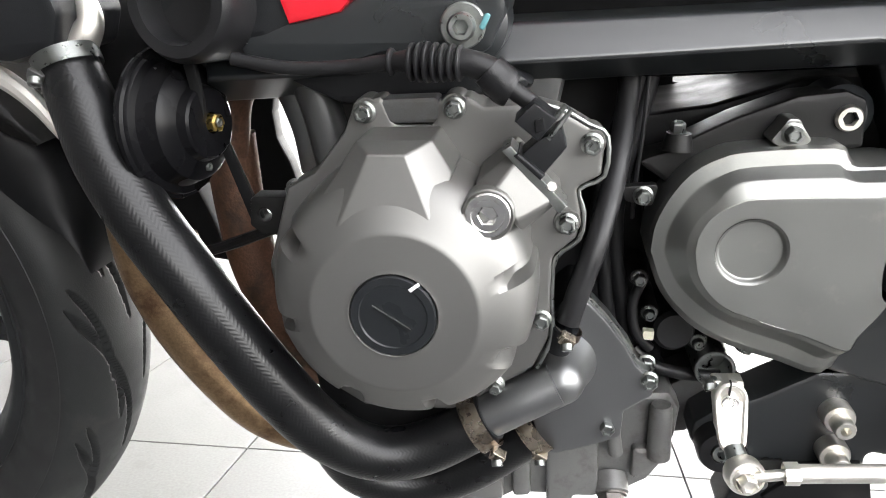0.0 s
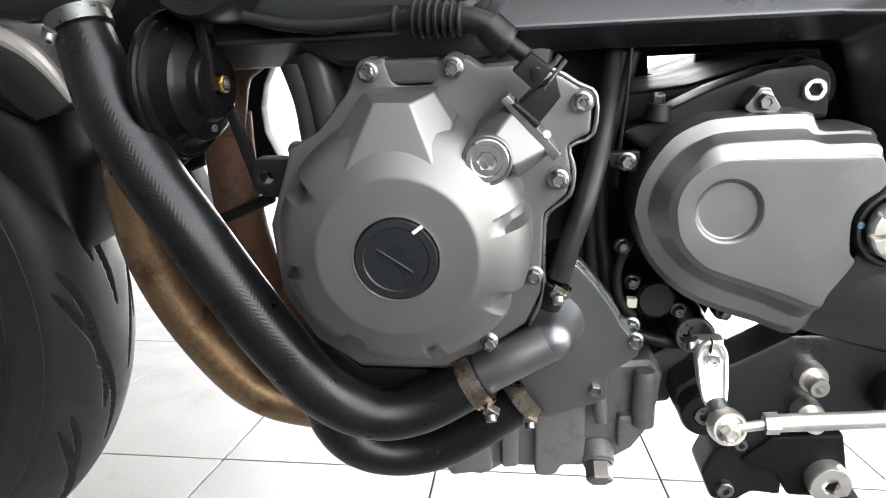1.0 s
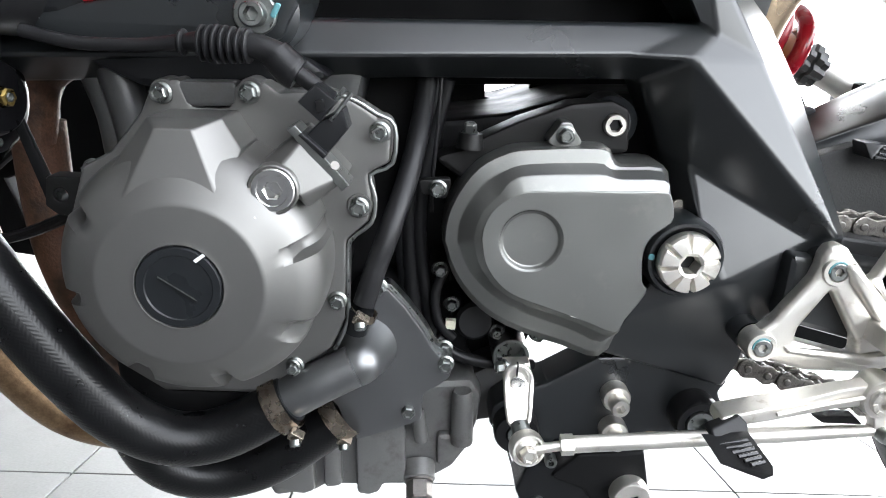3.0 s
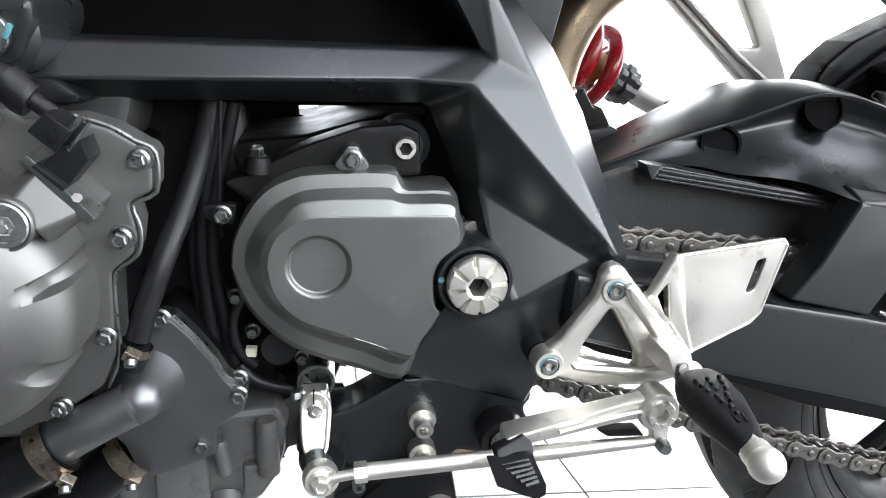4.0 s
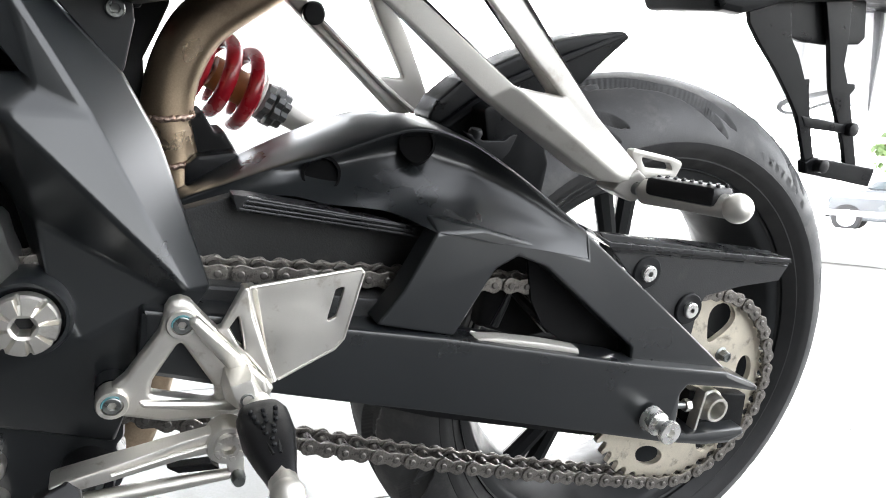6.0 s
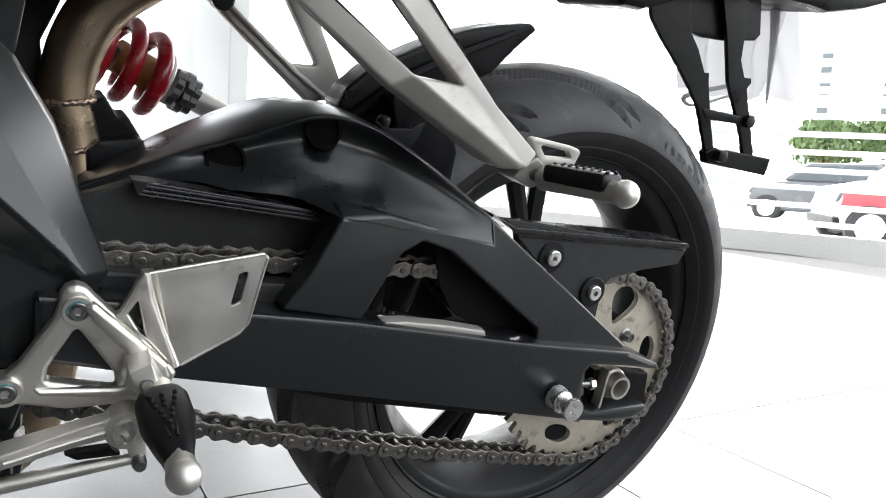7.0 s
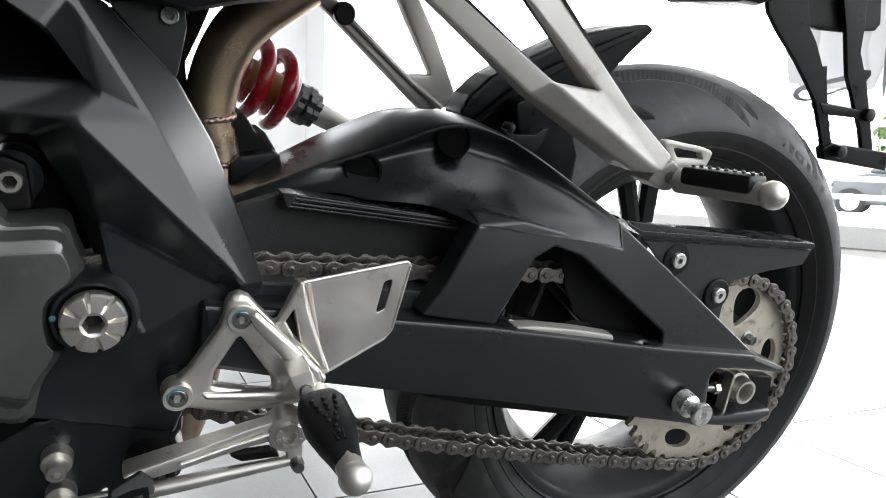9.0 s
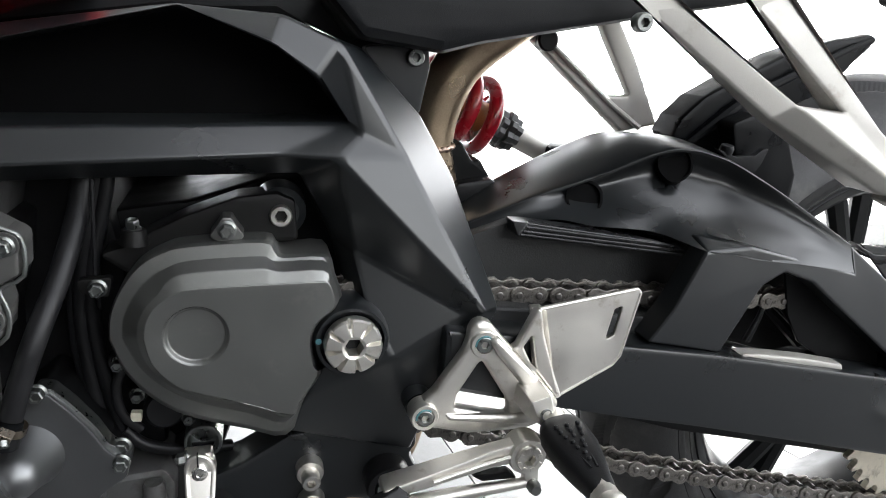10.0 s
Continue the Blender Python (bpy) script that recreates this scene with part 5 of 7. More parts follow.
    part("brake_stay", tube([(0.590, -0.09, 0.4330), (0.608, -0.092, 0.4165), (0.6337, -0.092, 0.3932)], [0.003, 0.005, 0.0075], 12, 3, flat=0.6), WHEEL, arm)
    socket_bolt((0.6325, -0.1, 0.3945), arm, 0.0045, 0.003, mat=STEEL)
    # pale slab imitating the grazing reflection on the black beam's top
    part("inner_ledge", prism([(0.5181, 0.4069), (0.5446, 0.4057), (0.5888, 0.3993), (0.6247, 0.3921), (0.6271, 0.386), (0.5901, 0.3919), (0.5455, 0.3996)], -0.1430, -0.128, 0.002, r=0.002), GREYALLOY, arm, "pale slab standing for the sheen on the beam's inner ledge")
    part("window_liner", prism([(0.58, 0.4614), (0.6153, 0.4498), (0.7069, 0.3778), (0.7079, 0.361), (0.6527, 0.37), (0.6067, 0.3993), (0.5908, 0.4241)], -0.1095, -0.106, 0.001), DARKSHADED, arm)
    part("linkage_cover", prism([(0.3154, 0.5379), (0.3317, 0.5445), (0.3426, 0.5276), (0.3499, 0.5291), (0.3609, 0.512), (0.3542, 0.5009), (0.3158, 0.4948)], 0.02, 0.07, 0.004, r=0.004), DARKSHADED, arm)
    # round pockets in the side of the bridge, blackened to stand for their shade
    e2, e3, g2 = Vector(side[2][0]), Vector(side[3][0]), Vector(side[3][3])
    nrm = (e3 - e2).cross(g2 - e2).normalized()
    if nrm.y > 0:
        nrm = -nrm
    for q, r, lift in (((0.4081, 0.5147), 0.0145, -0.004), ((0.4804, 0.5447), 0.0140, -0.006)):
        y = e2.y - (nrm.x * (q[0] - e2.x) + nrm.z * (q[1] - e2.z)) / nrm.y - lift
        o = Vector((q[0], y, q[1]))
        tx = (Vector((1, 0, -0.12)) - nrm * nrm.dot(Vector((1, 0, -0.12)))).normalized()
        tz = tx.cross(nrm).normalized()
        tz = tz if tz.z > 0 else -tz
        bm = lathe([(r, -0.016), (r, 0.0002), (0.86 * r, 0.0003), (0.84 * r, -0.003), (0, -0.0032)], o, nrm, 48)
        for p in bm.verts:
            a, b = (p.co - o).dot(tx) / r, (p.co - o).dot(tz) / r
            p.co += tx * (r * 0.16 * a * (b > 0) * b) + tz * (r * (0.12 * b if b > 0 else 0.18 * a * a * abs(b)))
        part("bridge_pocket", bm, SHADEBLACK, arm)
    # rear stand spool
    s0 = Vector((0.7153, -0.145, 0.3121))
    sp = Vector((0.7134, -0.1775, 0.3225))
    part("stand_spool", lathe([(0.0125, -0.026), (0.0115, -0.019), (0.0112, -0.0145), (0.0068, -0.0125), (0.0068, -0.005), (0.0108, -0.003), (0.0112, 0.0), (0.0105, 0.0022), (0.006, 0.0022), (-0.0048, 0.002), (-0.0045, -0.003), (0, -0.003)], sp, (0.0, -1, 0), 36), SPOOL, arm, "bright alloy rear stand spool", angle=28)
    # axle adjuster
    part("adjuster_bolt", tube([(0.752, -0.135, 0.3235), (0.769, -0.135, 0.322)], 0.004, 12, 1), STEEL, arm)
    part("adjuster_nut", lathe([(-0.0062, -0.003), (-0.0062, 0.003), (0.003, 0.004), (0, 0.004)], (0.7715, -0.135, 0.3216), (1, 0, 0), 24), ALLOY, arm)
    part("adjuster_plate", block((0.7852, -0.136, 0.317), (0.003, 0.012, 0.042), 0.0005, (0, 4, 0)), ALLOY, arm)
    part("axle_nut", lathe([(0.0165, -0.03), (0.0165, -0.008), (0.0145, -0.006), (0.0135, 0.0), (0.0125, 0.004), (0.0098, 0.004), (0.0092, 0.001), (0.009, -0.02), (0, -0.02)], (0.803, -0.142, 0.3185), seg=40), ALLOY, arm, "steel hollow axle end")
    part("axle_block", prism([(0.777, 0.3344), (0.8569, 0.3225), (0.8622, 0.2828), (0.7854, 0.288)], -0.13, -0.115, 0.002), DARKSHADED, arm)
    # chain slider strip along the bridge with raised ribs
    strip = part("chain_slider", relief({"a": (0.3392, -0.1, 0.5039), "b": (0.3495, -0.104, 0.5037), "c": (0.4824, -0.11, 0.4868), "d": (0.4895, -0.112, 0.4801), "e": (0.4732, -0.106, 0.4783), "f": (0.3424, -0.106, 0.4936)}, ["a b f", "b c d e f"], -0.085, 0.001), STRIP, arm, "ribbed black chain slider")
    for o in (0, 1, 2):
        p = [(0.3435, -0.1075, 0.4956), (0.3456, -0.1075, 0.498), (0.3479, -0.106, 0.5009)][o]
        q = [(0.4772, -0.1135, 0.4804), (0.4792, -0.1135, 0.4832), (0.4814, -0.113, 0.4858)][o]
        part("slider_rib", tube([p, q], 0.0011, 6, 1), STRIP, strip)
    part("chain_tunnel", prism([(0.3053, 0.4864), (0.3447, 0.5), (0.5029, 0.4728), (0.4875, 0.4308), (0.4692, 0.4163), (0.3705, 0.4334), (0.3202, 0.4388)], -0.084, -0.07, 0.002), TUNNEL, arm)
    part("lower_slider", prism([(0.3114, 0.4465), (0.3669, 0.4403), (0.4613, 0.4311), (0.4546, 0.4024), (0.4278, 0.3967), (0.3117, 0.4208)], -0.12, -0.09, 0.003, r=0.003), TUNNEL, arm)
    # rear chain guard
    guard = part("chain_guard", prism([(0.6417, 0.4880), (0.8815, 0.4628), (0.8818, 0.4598), (0.8729, 0.4425), (0.8221, 0.4366), (0.7807, 0.4279), (0.7743, 0.4160), (0.7739, 0.3838), (0.6795, 0.4533)], -0.1185, -0.115, 0.001), TUNNEL, arm, "black plastic rear chain guard")
    part("guard_flange", prism([(0.6284, 0.4917), (0.6515, 0.4811), (0.8759, 0.4669), (0.8785, 0.4622), (0.6527, 0.4761), (0.6376, 0.4849)], -0.1235, -0.085, 0.0008), STRIP, guard)
    part("guard_rib", tube([(0.6591, -0.119, 0.4717), (0.8778, -0.119, 0.4582)], 0.0010, 6, 1), STRIP, guard)
    for p in ((0.7016, -0.1215, 0.4519), (0.7605, -0.1225, 0.4157)):
        part("guard_ear", lathe([(0.0155, -0.012), (0.0155, -0.002), (0.0145, -0.001), (0, -0.001)], p, seg=32), PLASTIC, guard)
        socket_bolt(p, guard, 0.0076, 0.0034, mat=SPOOL, hexr=0.36)
    # hose and brake line clip on the bridge
    part("clip_plate", prism([(0.5291, 0.5565), (0.5486, 0.5499), (0.5675, 0.5513), (0.574, 0.5568), (0.5795, 0.5572), (0.5744, 0.5429), (0.5674, 0.5334), (0.5498, 0.5412)], -0.062, -0.056, 0.0008), PLASTIC, arm)
    part("clip_screw", lathe([(0.0055, -0.004), (0.0062, 0.0), (0.005, 0.003), (0, 0.0035)], (0.5411, -0.058, 0.5562), (0, -0.2, 1), 20), PLASTIC, arm)
    return arm


swingarm()


# ---- chain: plates and pins set out link by link round both sprockets ----
AX = (0.803, 0.318)
PITCH = 0.015875
CY = -0.105


def chain_and_sprocket():
    teeth = 42
    rs = PITCH / (2 * math.sin(math.pi / teeth))
    fs = (0.205, 0.412)
    rf = PITCH / (2 * math.sin(math.pi / 17))
    chain = new("drive_chain")
    chain.parent = bike
    chain["label"] = "oily dark steel drive chain with visible pins"

    def outer_mesh(h, thick):
        bm = bmesh.new()
        n = 8
        pts = []
        for k in range(n + 1):
            a = math.pi / 2 + math.pi * k / n
            pts.append((-PITCH / 2 + h * math.cos(a), h * math.sin(a)))
        pts.append((0, -h * 0.68))
        for k in range(n + 1):
            a = -math.pi / 2 + math.pi * k / n
            pts.append((PITCH / 2 + h * math.cos(a), h * math.sin(a)))
        pts.append((0, h * 0.68))
        front = [bm.verts.new((x, -thick, z)) for x, z in pts]
        back = [bm.verts.new((x, 0, z)) for x, z in pts]
        inner = [bm.verts.new((x * 0.94, -thick - 0.0003, z * 0.9)) for x, z in pts]
        bm.faces.new(inner)
        for i in range(len(pts)):
            j = (i + 1) % len(pts)
            bm.faces.new((front[i], front[j], inner[j], inner[i]))
            bm.faces.new((back[i], back[j], front[j], front[i]))
        bm.faces.new(back[::-1])
        return bm

    def data(name, bm, mat):
        bmesh.ops.recalc_face_normals(bm, faces=bm.faces)
        me = bpy.data.meshes.new(name)
        bm.to_mesh(me)
        bm.free()
        me.materials.append(mat)
        return me

    plate_o = data("outer_link", outer_mesh(0.0073, 0.0019), CHAIN)
    plate_i = data("inner_link", outer_mesh(0.0068, 0.0018), CHAIN)
    pin = data("pin", lathe([(0.0028, -0.022), (0.0028, 0.0016), (0.002, 0.0021), (0, 0.0022)], (0, 0, 0), (0, -1, 0), 12), PIN)
    roller = data("roller", lathe([(0.0051, -0.0075), (0.0051, -0.0005)], (0, 0, 0), (0, -1, 0), 12), CHAIN)

    # closed loop: rear wrap, upper run, front wrap, lower run with a slack curve
    base = math.atan2(AX[1] - fs[1], AX[0] - fs[0])
    dist = math.hypot(AX[0] - fs[0], AX[1] - fs[1])
    tilt = math.asin((rs - rf) / dist)
    up_a, low_a = base + math.pi / 2 + tilt, base - math.pi / 2 - tilt
    pts = []
    for k in range(61):
        a = low_a + (up_a - low_a) * k / 60
        pts.append((AX[0] + rs * math.cos(a), AX[1] + rs * math.sin(a)))
    for k in range(61):
        a = up_a + (low_a + 2 * math.pi - up_a) * k / 60
        pts.append((fs[0] + rf * math.cos(a), fs[1] + rf * math.sin(a)))
    start, end = pts[-1], pts[0]
    for k in range(1, 40):
        s = k / 40
        pts.append((start[0] + (end[0] - start[0]) * s, start[1] + (end[1] - start[1]) * s - 0.012 * 4 * s * (1 - s)))
    pts.append(pts[0])
    d = [0.0]
    for a, b in zip(pts, pts[1:]):
        d.append(d[-1] + math.hypot(b[0] - a[0], b[1] - a[1]))
    links = 2 * round(d[-1] / PITCH / 2)
    step = d[-1] / links

    def at(s):
        s %= d[-1]
        return float(np.interp(s, d, [p[0] for p in pts])), float(np.interp(s, d, [p[1] for p in pts]))

    phase = 0.35
    for i in range(links):
        p, q = at((i + phase) * step), at((i + 1 + phase) * step)
        a = math.degrees(math.atan2(q[1] - p[1], q[0] - p[0]))
        mx, mz = (p[0] + q[0]) / 2, (p[1] + q[1]) / 2
        name, me, y = ("outer_link", plate_o, CY) if i % 2 == 0 else ("inner_link", plate_i, CY + 0.0023)
        for side in (0, 1):
            ob = new(name, me)
            ob.parent = chain
            ob.matrix_basis = pose(mx, y if side == 0 else 2 * (CY + 0.0105) - y, mz, 0, -a, 0)
        ob = new("pin", pin)
        ob.parent = chain
        ob.matrix_basis = pose(p[0], CY - 0.0016, p[1])
        ob = new("roller", roller)
        ob.parent = chain
        ob.matrix_basis = pose(p[0], CY + 0.0062, p[1])
    # rear sprocket
    outline = []
    for i in range(teeth):
        a0 = 2 * math.pi * i / teeth
        for da, r in ((-0.5, rs - 0.0052), (-0.28, rs - 0.0035), (-0.1, rs + 0.0045), (0.1, rs + 0.0045), (0.28, rs - 0.0035)):
            a = a0 + da * 2 * math.pi / teeth + 0.03
            outline.append((AX[0] + r * math.cos(a), AX[1] + r * math.sin(a)))
    holes = []
    for i in range(6):
        a0 = 2 * math.pi * i / 6 + 0.18
        wide = []
        for q in range(20):
            t = 2 * math.pi * q / 20
            if i % 2 == 0:
                rr, ww = 0.0195, 0.011
                pr, pa = 0.080 + rr * 0.55 * math.cos(t), ww / 0.078 * 1.7 * math.sin(t)
            else:
                pr, pa = 0.076 + 0.022 * math.cos(t), 0.016 / 0.076 * math.sin(t) * (1.0 + 0.35 * math.cos(t))
            wide.append((AX[0] + pr * math.cos(a0 + pa), AX[1] + pr * math.sin(a0 + pa)))
        holes.append(wide)
    spr = part("rear_sprocket", prism(outline, CY + 0.0065, CY + 0.0130, 0.0006, holes=holes), SPROCKET, bike, "pale steel rear sprocket with teeth and oval holes")
    for i in range(5):
        a = 2 * math.pi * i / 5 + 0.75
        flange_bolt((AX[0] + 0.054 * math.cos(a), CY + 0.002, AX[1] + 0.054 * math.sin(a)), spr, 0.0062, 0.3, name="sprocket_nut")
    part("sprocket_carrier", lathe([(0.068, -0.03), (0.066, -0.004), (0.04, 0.0), (0.02, 0.004), (0, 0.004)], (AX[0], CY + 0.014, AX[1]), seg=48), WHEEL, spr)


chain_and_sprocket()


# ---- wheels ----
def wheel(name, center, radius, half, rim_r, label, spokes, turn=0.0, phase=0.0, tread=None, sweep=1, rubber=None):
    w_ob = new(name)
    w_ob.parent = bike
    w_ob["label"] = label
    w_ob.matrix_basis = pose(*center, 0, 0, turn)
    drop = 0.66 * half

    def shoulder(t):
        return radius - drop + drop * max(math.cos(radians(t)), 0.0) ** 1.12, half * math.sin(radians(t))

    # crown with sweeping grooves that start along the middle and bend out to the shoulders
    count, long, deepest, wide = tread
    seg, span = 1400, 140
    theta = np.linspace(-90, 90, span)
    pr = np.array([shoulder(t) for t in theta])
    arc = np.concatenate([[0], np.cumsum(np.hypot(*np.diff(pr, axis=0).T))])
    arc = np.abs(arc - arc[-1] / 2)
    ang = np.arange(seg) * 2 * math.pi / seg
    deep = np.zeros((span, seg))
    period = 2 * math.pi * radius / count
    for reach, lag, lo, hi in ((1.0, 0.0, 0.10, 0.74), (0.62, 0.36, 0.42, 0.70), (0.8, 0.68, 0.30, 0.80)):
        length = long * reach
        hi += 0.1 if half > 0.08 else 0.0
        for wrap in (0, 1, 2):
            s = ((-ang * radius)[None, :] * sweep + (np.where(theta > 0, 0.5, 0.0)[:, None] + lag) * period) % period + wrap * period
            k = np.clip(s / length, 0, 1)
            along = (lo + (hi - lo) * k ** 2.0) * arc[0]
            slope = (hi - lo) * arc[0] * 2.0 * k / length
            off = np.abs(arc[:, None] - along) / np.sqrt(1 + slope ** 2)
            w = wide * np.clip(np.minimum(k * 5 + 0.3, (1 - k) * 8 + 0.2), 0, 1)
            deep = np.maximum(deep, np.where((s < length), np.clip((w - off) / 0.0007, 0, 1), 0))
    rr = pr[:, 0][:, None] - deepest * deep
    verts = np.stack([rr * np.cos(ang), np.repeat(pr[:, 1][:, None], seg, 1), rr * np.sin(ang)], 2).reshape(-1, 3)
    idx = np.arange(span * seg).reshape(span, seg)
    nxt = np.roll(idx, -1, 1)
    faces = np.stack([idx[:-1], nxt[:-1], nxt[1:], idx[1:]], 2).reshape(-1, 4)
    me = bpy.data.meshes.new("tyre")
    me.from_pydata(verts.tolist(), [], faces.tolist())
    me.polygons.foreach_set("use_smooth", [True] * len(me.polygons))
    me.materials.append(rubber or TYRE)
    tyre = new("tyre", me)
    tyre.parent = w_ob
    side = [(rim_r + 0.002, half * 0.74), (rim_r + 0.012, half * 0.86), (rim_r + 0.016, half * 0.905), (rim_r + 0.0175, half * 0.905), (rim_r + 0.024, half * 0.965), (radius - drop - 0.006, half * 0.995), (radius - drop, half + 0.0006), (radius - drop + 0.001, half - 0.0005)]
    for s in (-1, 1):
        part("sidewall", lathe([(r, h) for r, h in side], (0, 0, 0), (0, s, 0), 200), SIDEWALL, tyre)
    # raised marking on the shoulder as plain bars
    for k in range(8):
        a0 = radians(68.5 - 2.9 * k)
        for s in (-1, 1):
            bm = bmesh.new()
            grid = [[bm.verts.new((q[0] * math.cos(a), s * abs(q[1]), q[0] * math.sin(a))) for t in (-82, -79, -76, -73) for q in [[c * 1.0009 for c in shoulder(t)]]] for a in (a0, a0 - radians(0.9), a0 - radians(1.8 if k % 3 else 1.2))]
            for g, h in zip(grid, grid[1:]):
                for m in range(3):
                    bm.faces.new((g[m], g[m + 1], h[m + 1], h[m]))
            bmesh.ops.solidify(bm, geom=bm.faces[:], thickness=0.0005)
            part("shoulder_bar", bm, TYREMARK, tyre)
    w = w_ob
    rim = part("rim", lathe([(rim_r + 0.004, -half * 0.80), (rim_r + 0.004, -half * 0.74), (rim_r - 0.006, -half * 0.72), (rim_r - 0.012, -half * 0.66), (rim_r - 0.018, -half * 0.5), (rim_r - 0.03, -half * 0.25), (rim_r - 0.035, 0), (rim_r - 0.03, half * 0.25), (rim_r - 0.018, half * 0.5), (rim_r - 0.012, half * 0.66), (rim_r - 0.006, half * 0.72), (rim_r + 0.004, half * 0.74), (rim_r + 0.004, half * 0.80)], (0, 0, 0), (0, -1, 0), 96), WHEEL, w, "gloss black alloy rim")
    part("rim_edge", lathe([(rim_r + 0.005, half * 0.74), (rim_r + 0.007, half * 0.765), (rim_r + 0.004, half * 0.79)], (0, 0, 0), (0, -1, 0), 96), WHEEL, rim)
    part("hub", lathe([(0.03, -0.06), (0.045, -0.03), (0.04, 0.0), (0.045, 0.03), (0.03, 0.06), (0, 0.06)], (0, 0, 0), (0, -1, 0), 40), WHEEL, w)
    for i in range(spokes):
        a = 2 * math.pi * i / spokes + phase
        for s in (-1, 1):
            b = a + s * 0.10
            p = [(0.035 * math.cos(a), -0.012, 0.035 * math.sin(a)), (0.11 * math.cos(a + s * 0.05), -0.014, 0.11 * math.sin(a + s * 0.05)), ((rim_r - 0.02) * math.cos(b), -0.008, (rim_r - 0.02) * math.sin(b))]
            part("spoke", tube(p, [0.013, 0.010, 0.012], 8, 3), WHEEL, w)
    return w, tyre


rear, rear_tyre = wheel("rear_wheel", (0.810, 0.060, 0.310), 0.314, 0.093, 0.218, "black five-spoke rear wheel with a wide road tyre", 5, phase=0.45, tread=(12, 0.2, 0.011, 0.0066))
front, front_tyre = wheel("front_wheel", (-0.664, 0.0, 0.312), 0.302, 0.06, 0.216, "black front wheel with a road tyre", 5, tread=(13, 0.16, 0.007, 0.0027), sweep=-1, rubber=FRONTTYRE)


def rear_end():
    # pillion footrest hangers, left and its mirror on the far side
    def hanger(sign):
        h = new("pillion_hanger")
        h.parent = bike
        h["label"] = "grey alloy passenger footrest hanger with folded peg"
        vv = {"A": (0.3814, -0.14, 0.6686), "B": (0.4079, -0.14, 0.6729), "C": (0.5067, -0.174, 0.6018), "D": (0.5485, -0.168, 0.5986), "E": (0.4581, -0.138, 0.6839), "F": (0.4893, -0.14, 0.6901),
              "G": (0.576, -0.176, 0.5878), "H": (0.6135, -0.184, 0.5568), "I": (0.6028, -0.188, 0.5436), "J": (0.5849, -0.178, 0.5423), "K": (0.4937, -0.164, 0.5909)}
        bm = relief(vv, ["A B C K", "K C I J", "C D I", "E F G D", "D G H I"], -0.146, 0.0028, 2)
        part("hanger_arm", bm, GREYALLOY, h)
        return h

    h = hanger(-1)
    far = part("pillion_hanger", prism([(0.389, 0.661), (0.4111, 0.665), (0.4466, 0.6342), (0.4994, 0.5876), (0.5139, 0.5838), (0.5388, 0.5844), (0.5041, 0.639), (0.4802, 0.6803), (0.5012, 0.6842), (0.5388, 0.6254), (0.5757, 0.5553), (0.5321, 0.5457)], 0.112, 0.128, 0.004, r=0.003), GREYALLOY, bike, "grey alloy passenger footrest hanger of the far side")
    part("hanger_rib", tube([(0.4362, 0.11, 0.6368), (0.5162, 0.11, 0.5753), (0.5523, 0.11, 0.5519)], 0.003, 8, 1), GREYALLOY, far)
    part("hanger_bolt", lathe([(0.011, -0.01), (0.011, 0.004), (0.009, 0.006), (0, 0.006)], (0.4378, 0.11, 0.635), seg=24), PLASTIC, far)
    clevis = part("peg_clevis", relief({"a": (0.6014, -0.185, 0.5477), "b": (0.6109, -0.188, 0.5553), "c": (0.6209, -0.19, 0.5475), "d": (0.6221, -0.188, 0.5348), "e": (0.6135, -0.185, 0.5293), "f": (0.5946, -0.183, 0.5369)}, ["a b c d e f"], -0.160, 0.003), GREYALLOY, h)
    part("clevis_pin", lathe([(0.0052, -0.01), (0.0052, 0.001), (0.0042, 0.001), (0.004, -0.004), (0, -0.004)], (0.6136, -0.188, 0.541), (0.2, -1, 0), 20), STEEL, clevis)
    part("clevis_arm", prism([(0.614, 0.5679), (0.6579, 0.5628), (0.67, 0.5598), (0.6649, 0.5468), (0.6303, 0.545)], -0.168, -0.160, 0.002, r=0.004, holes=[fillet([(0.6265, 0.5616), (0.6561, 0.558), (0.6604, 0.5527), (0.6341, 0.553)], 0.002)]), GREYALLOY, h)
    e0, e1 = Vector((0.6168, -0.192, 0.5399)), Vector((0.6305, -0.2655, 0.5463))
    d = (e1 - e0).normalized()
    peg = part("footpeg", tube([e0, e0.lerp(e1, 0.4), e1], [0.0095, 0.0085, 0.008], 16, 1), GREYALLOY, h)
    side = d.cross(Vector((0, 0, 1))).normalized()
    upv = side.cross(d).normalized()
    L = (e1 - e0).length
    bm = block((0.5 * L - 0.002, 0, 0.0055), (L - 0.018, 0.023, 0.014), 0.004)
    m = Matrix((d, side, upv)).transposed().to_4x4()
    m.translation = e0
    bm.transform(m)
    pad = part("peg_rubber", bm, RUBBER, peg, "black rubber peg pad with studs")
    for i in range(8):
        for j in range(2):
            q = e0 + d * (0.014 + 0.0068 * i) + side * (-0.005 + 0.01 * j) + upv * 0.0125
            part("stud", lathe([(0.0016, -0.001), (0.0016, 0.0005), (0.001, 0.0012), (0, 0.0013)], q, upv, 8), PLASTIC, pad)
    part("peg_weight", lathe([(0.0, -0.0102)] + [(0.0100 * math.sin(radians(a)), -0.0100 * math.cos(radians(a))) for a in range(20, 180, 10)] + [(0, 0.0100)], e1, d, 28), ALLOY, peg, "round satin steel peg end")
    # rear hugger over the tyre
    hug = new("rear_hugger")
    hug.parent = bike
    hug["label"] = "black plastic hugger close over the rear tyre"
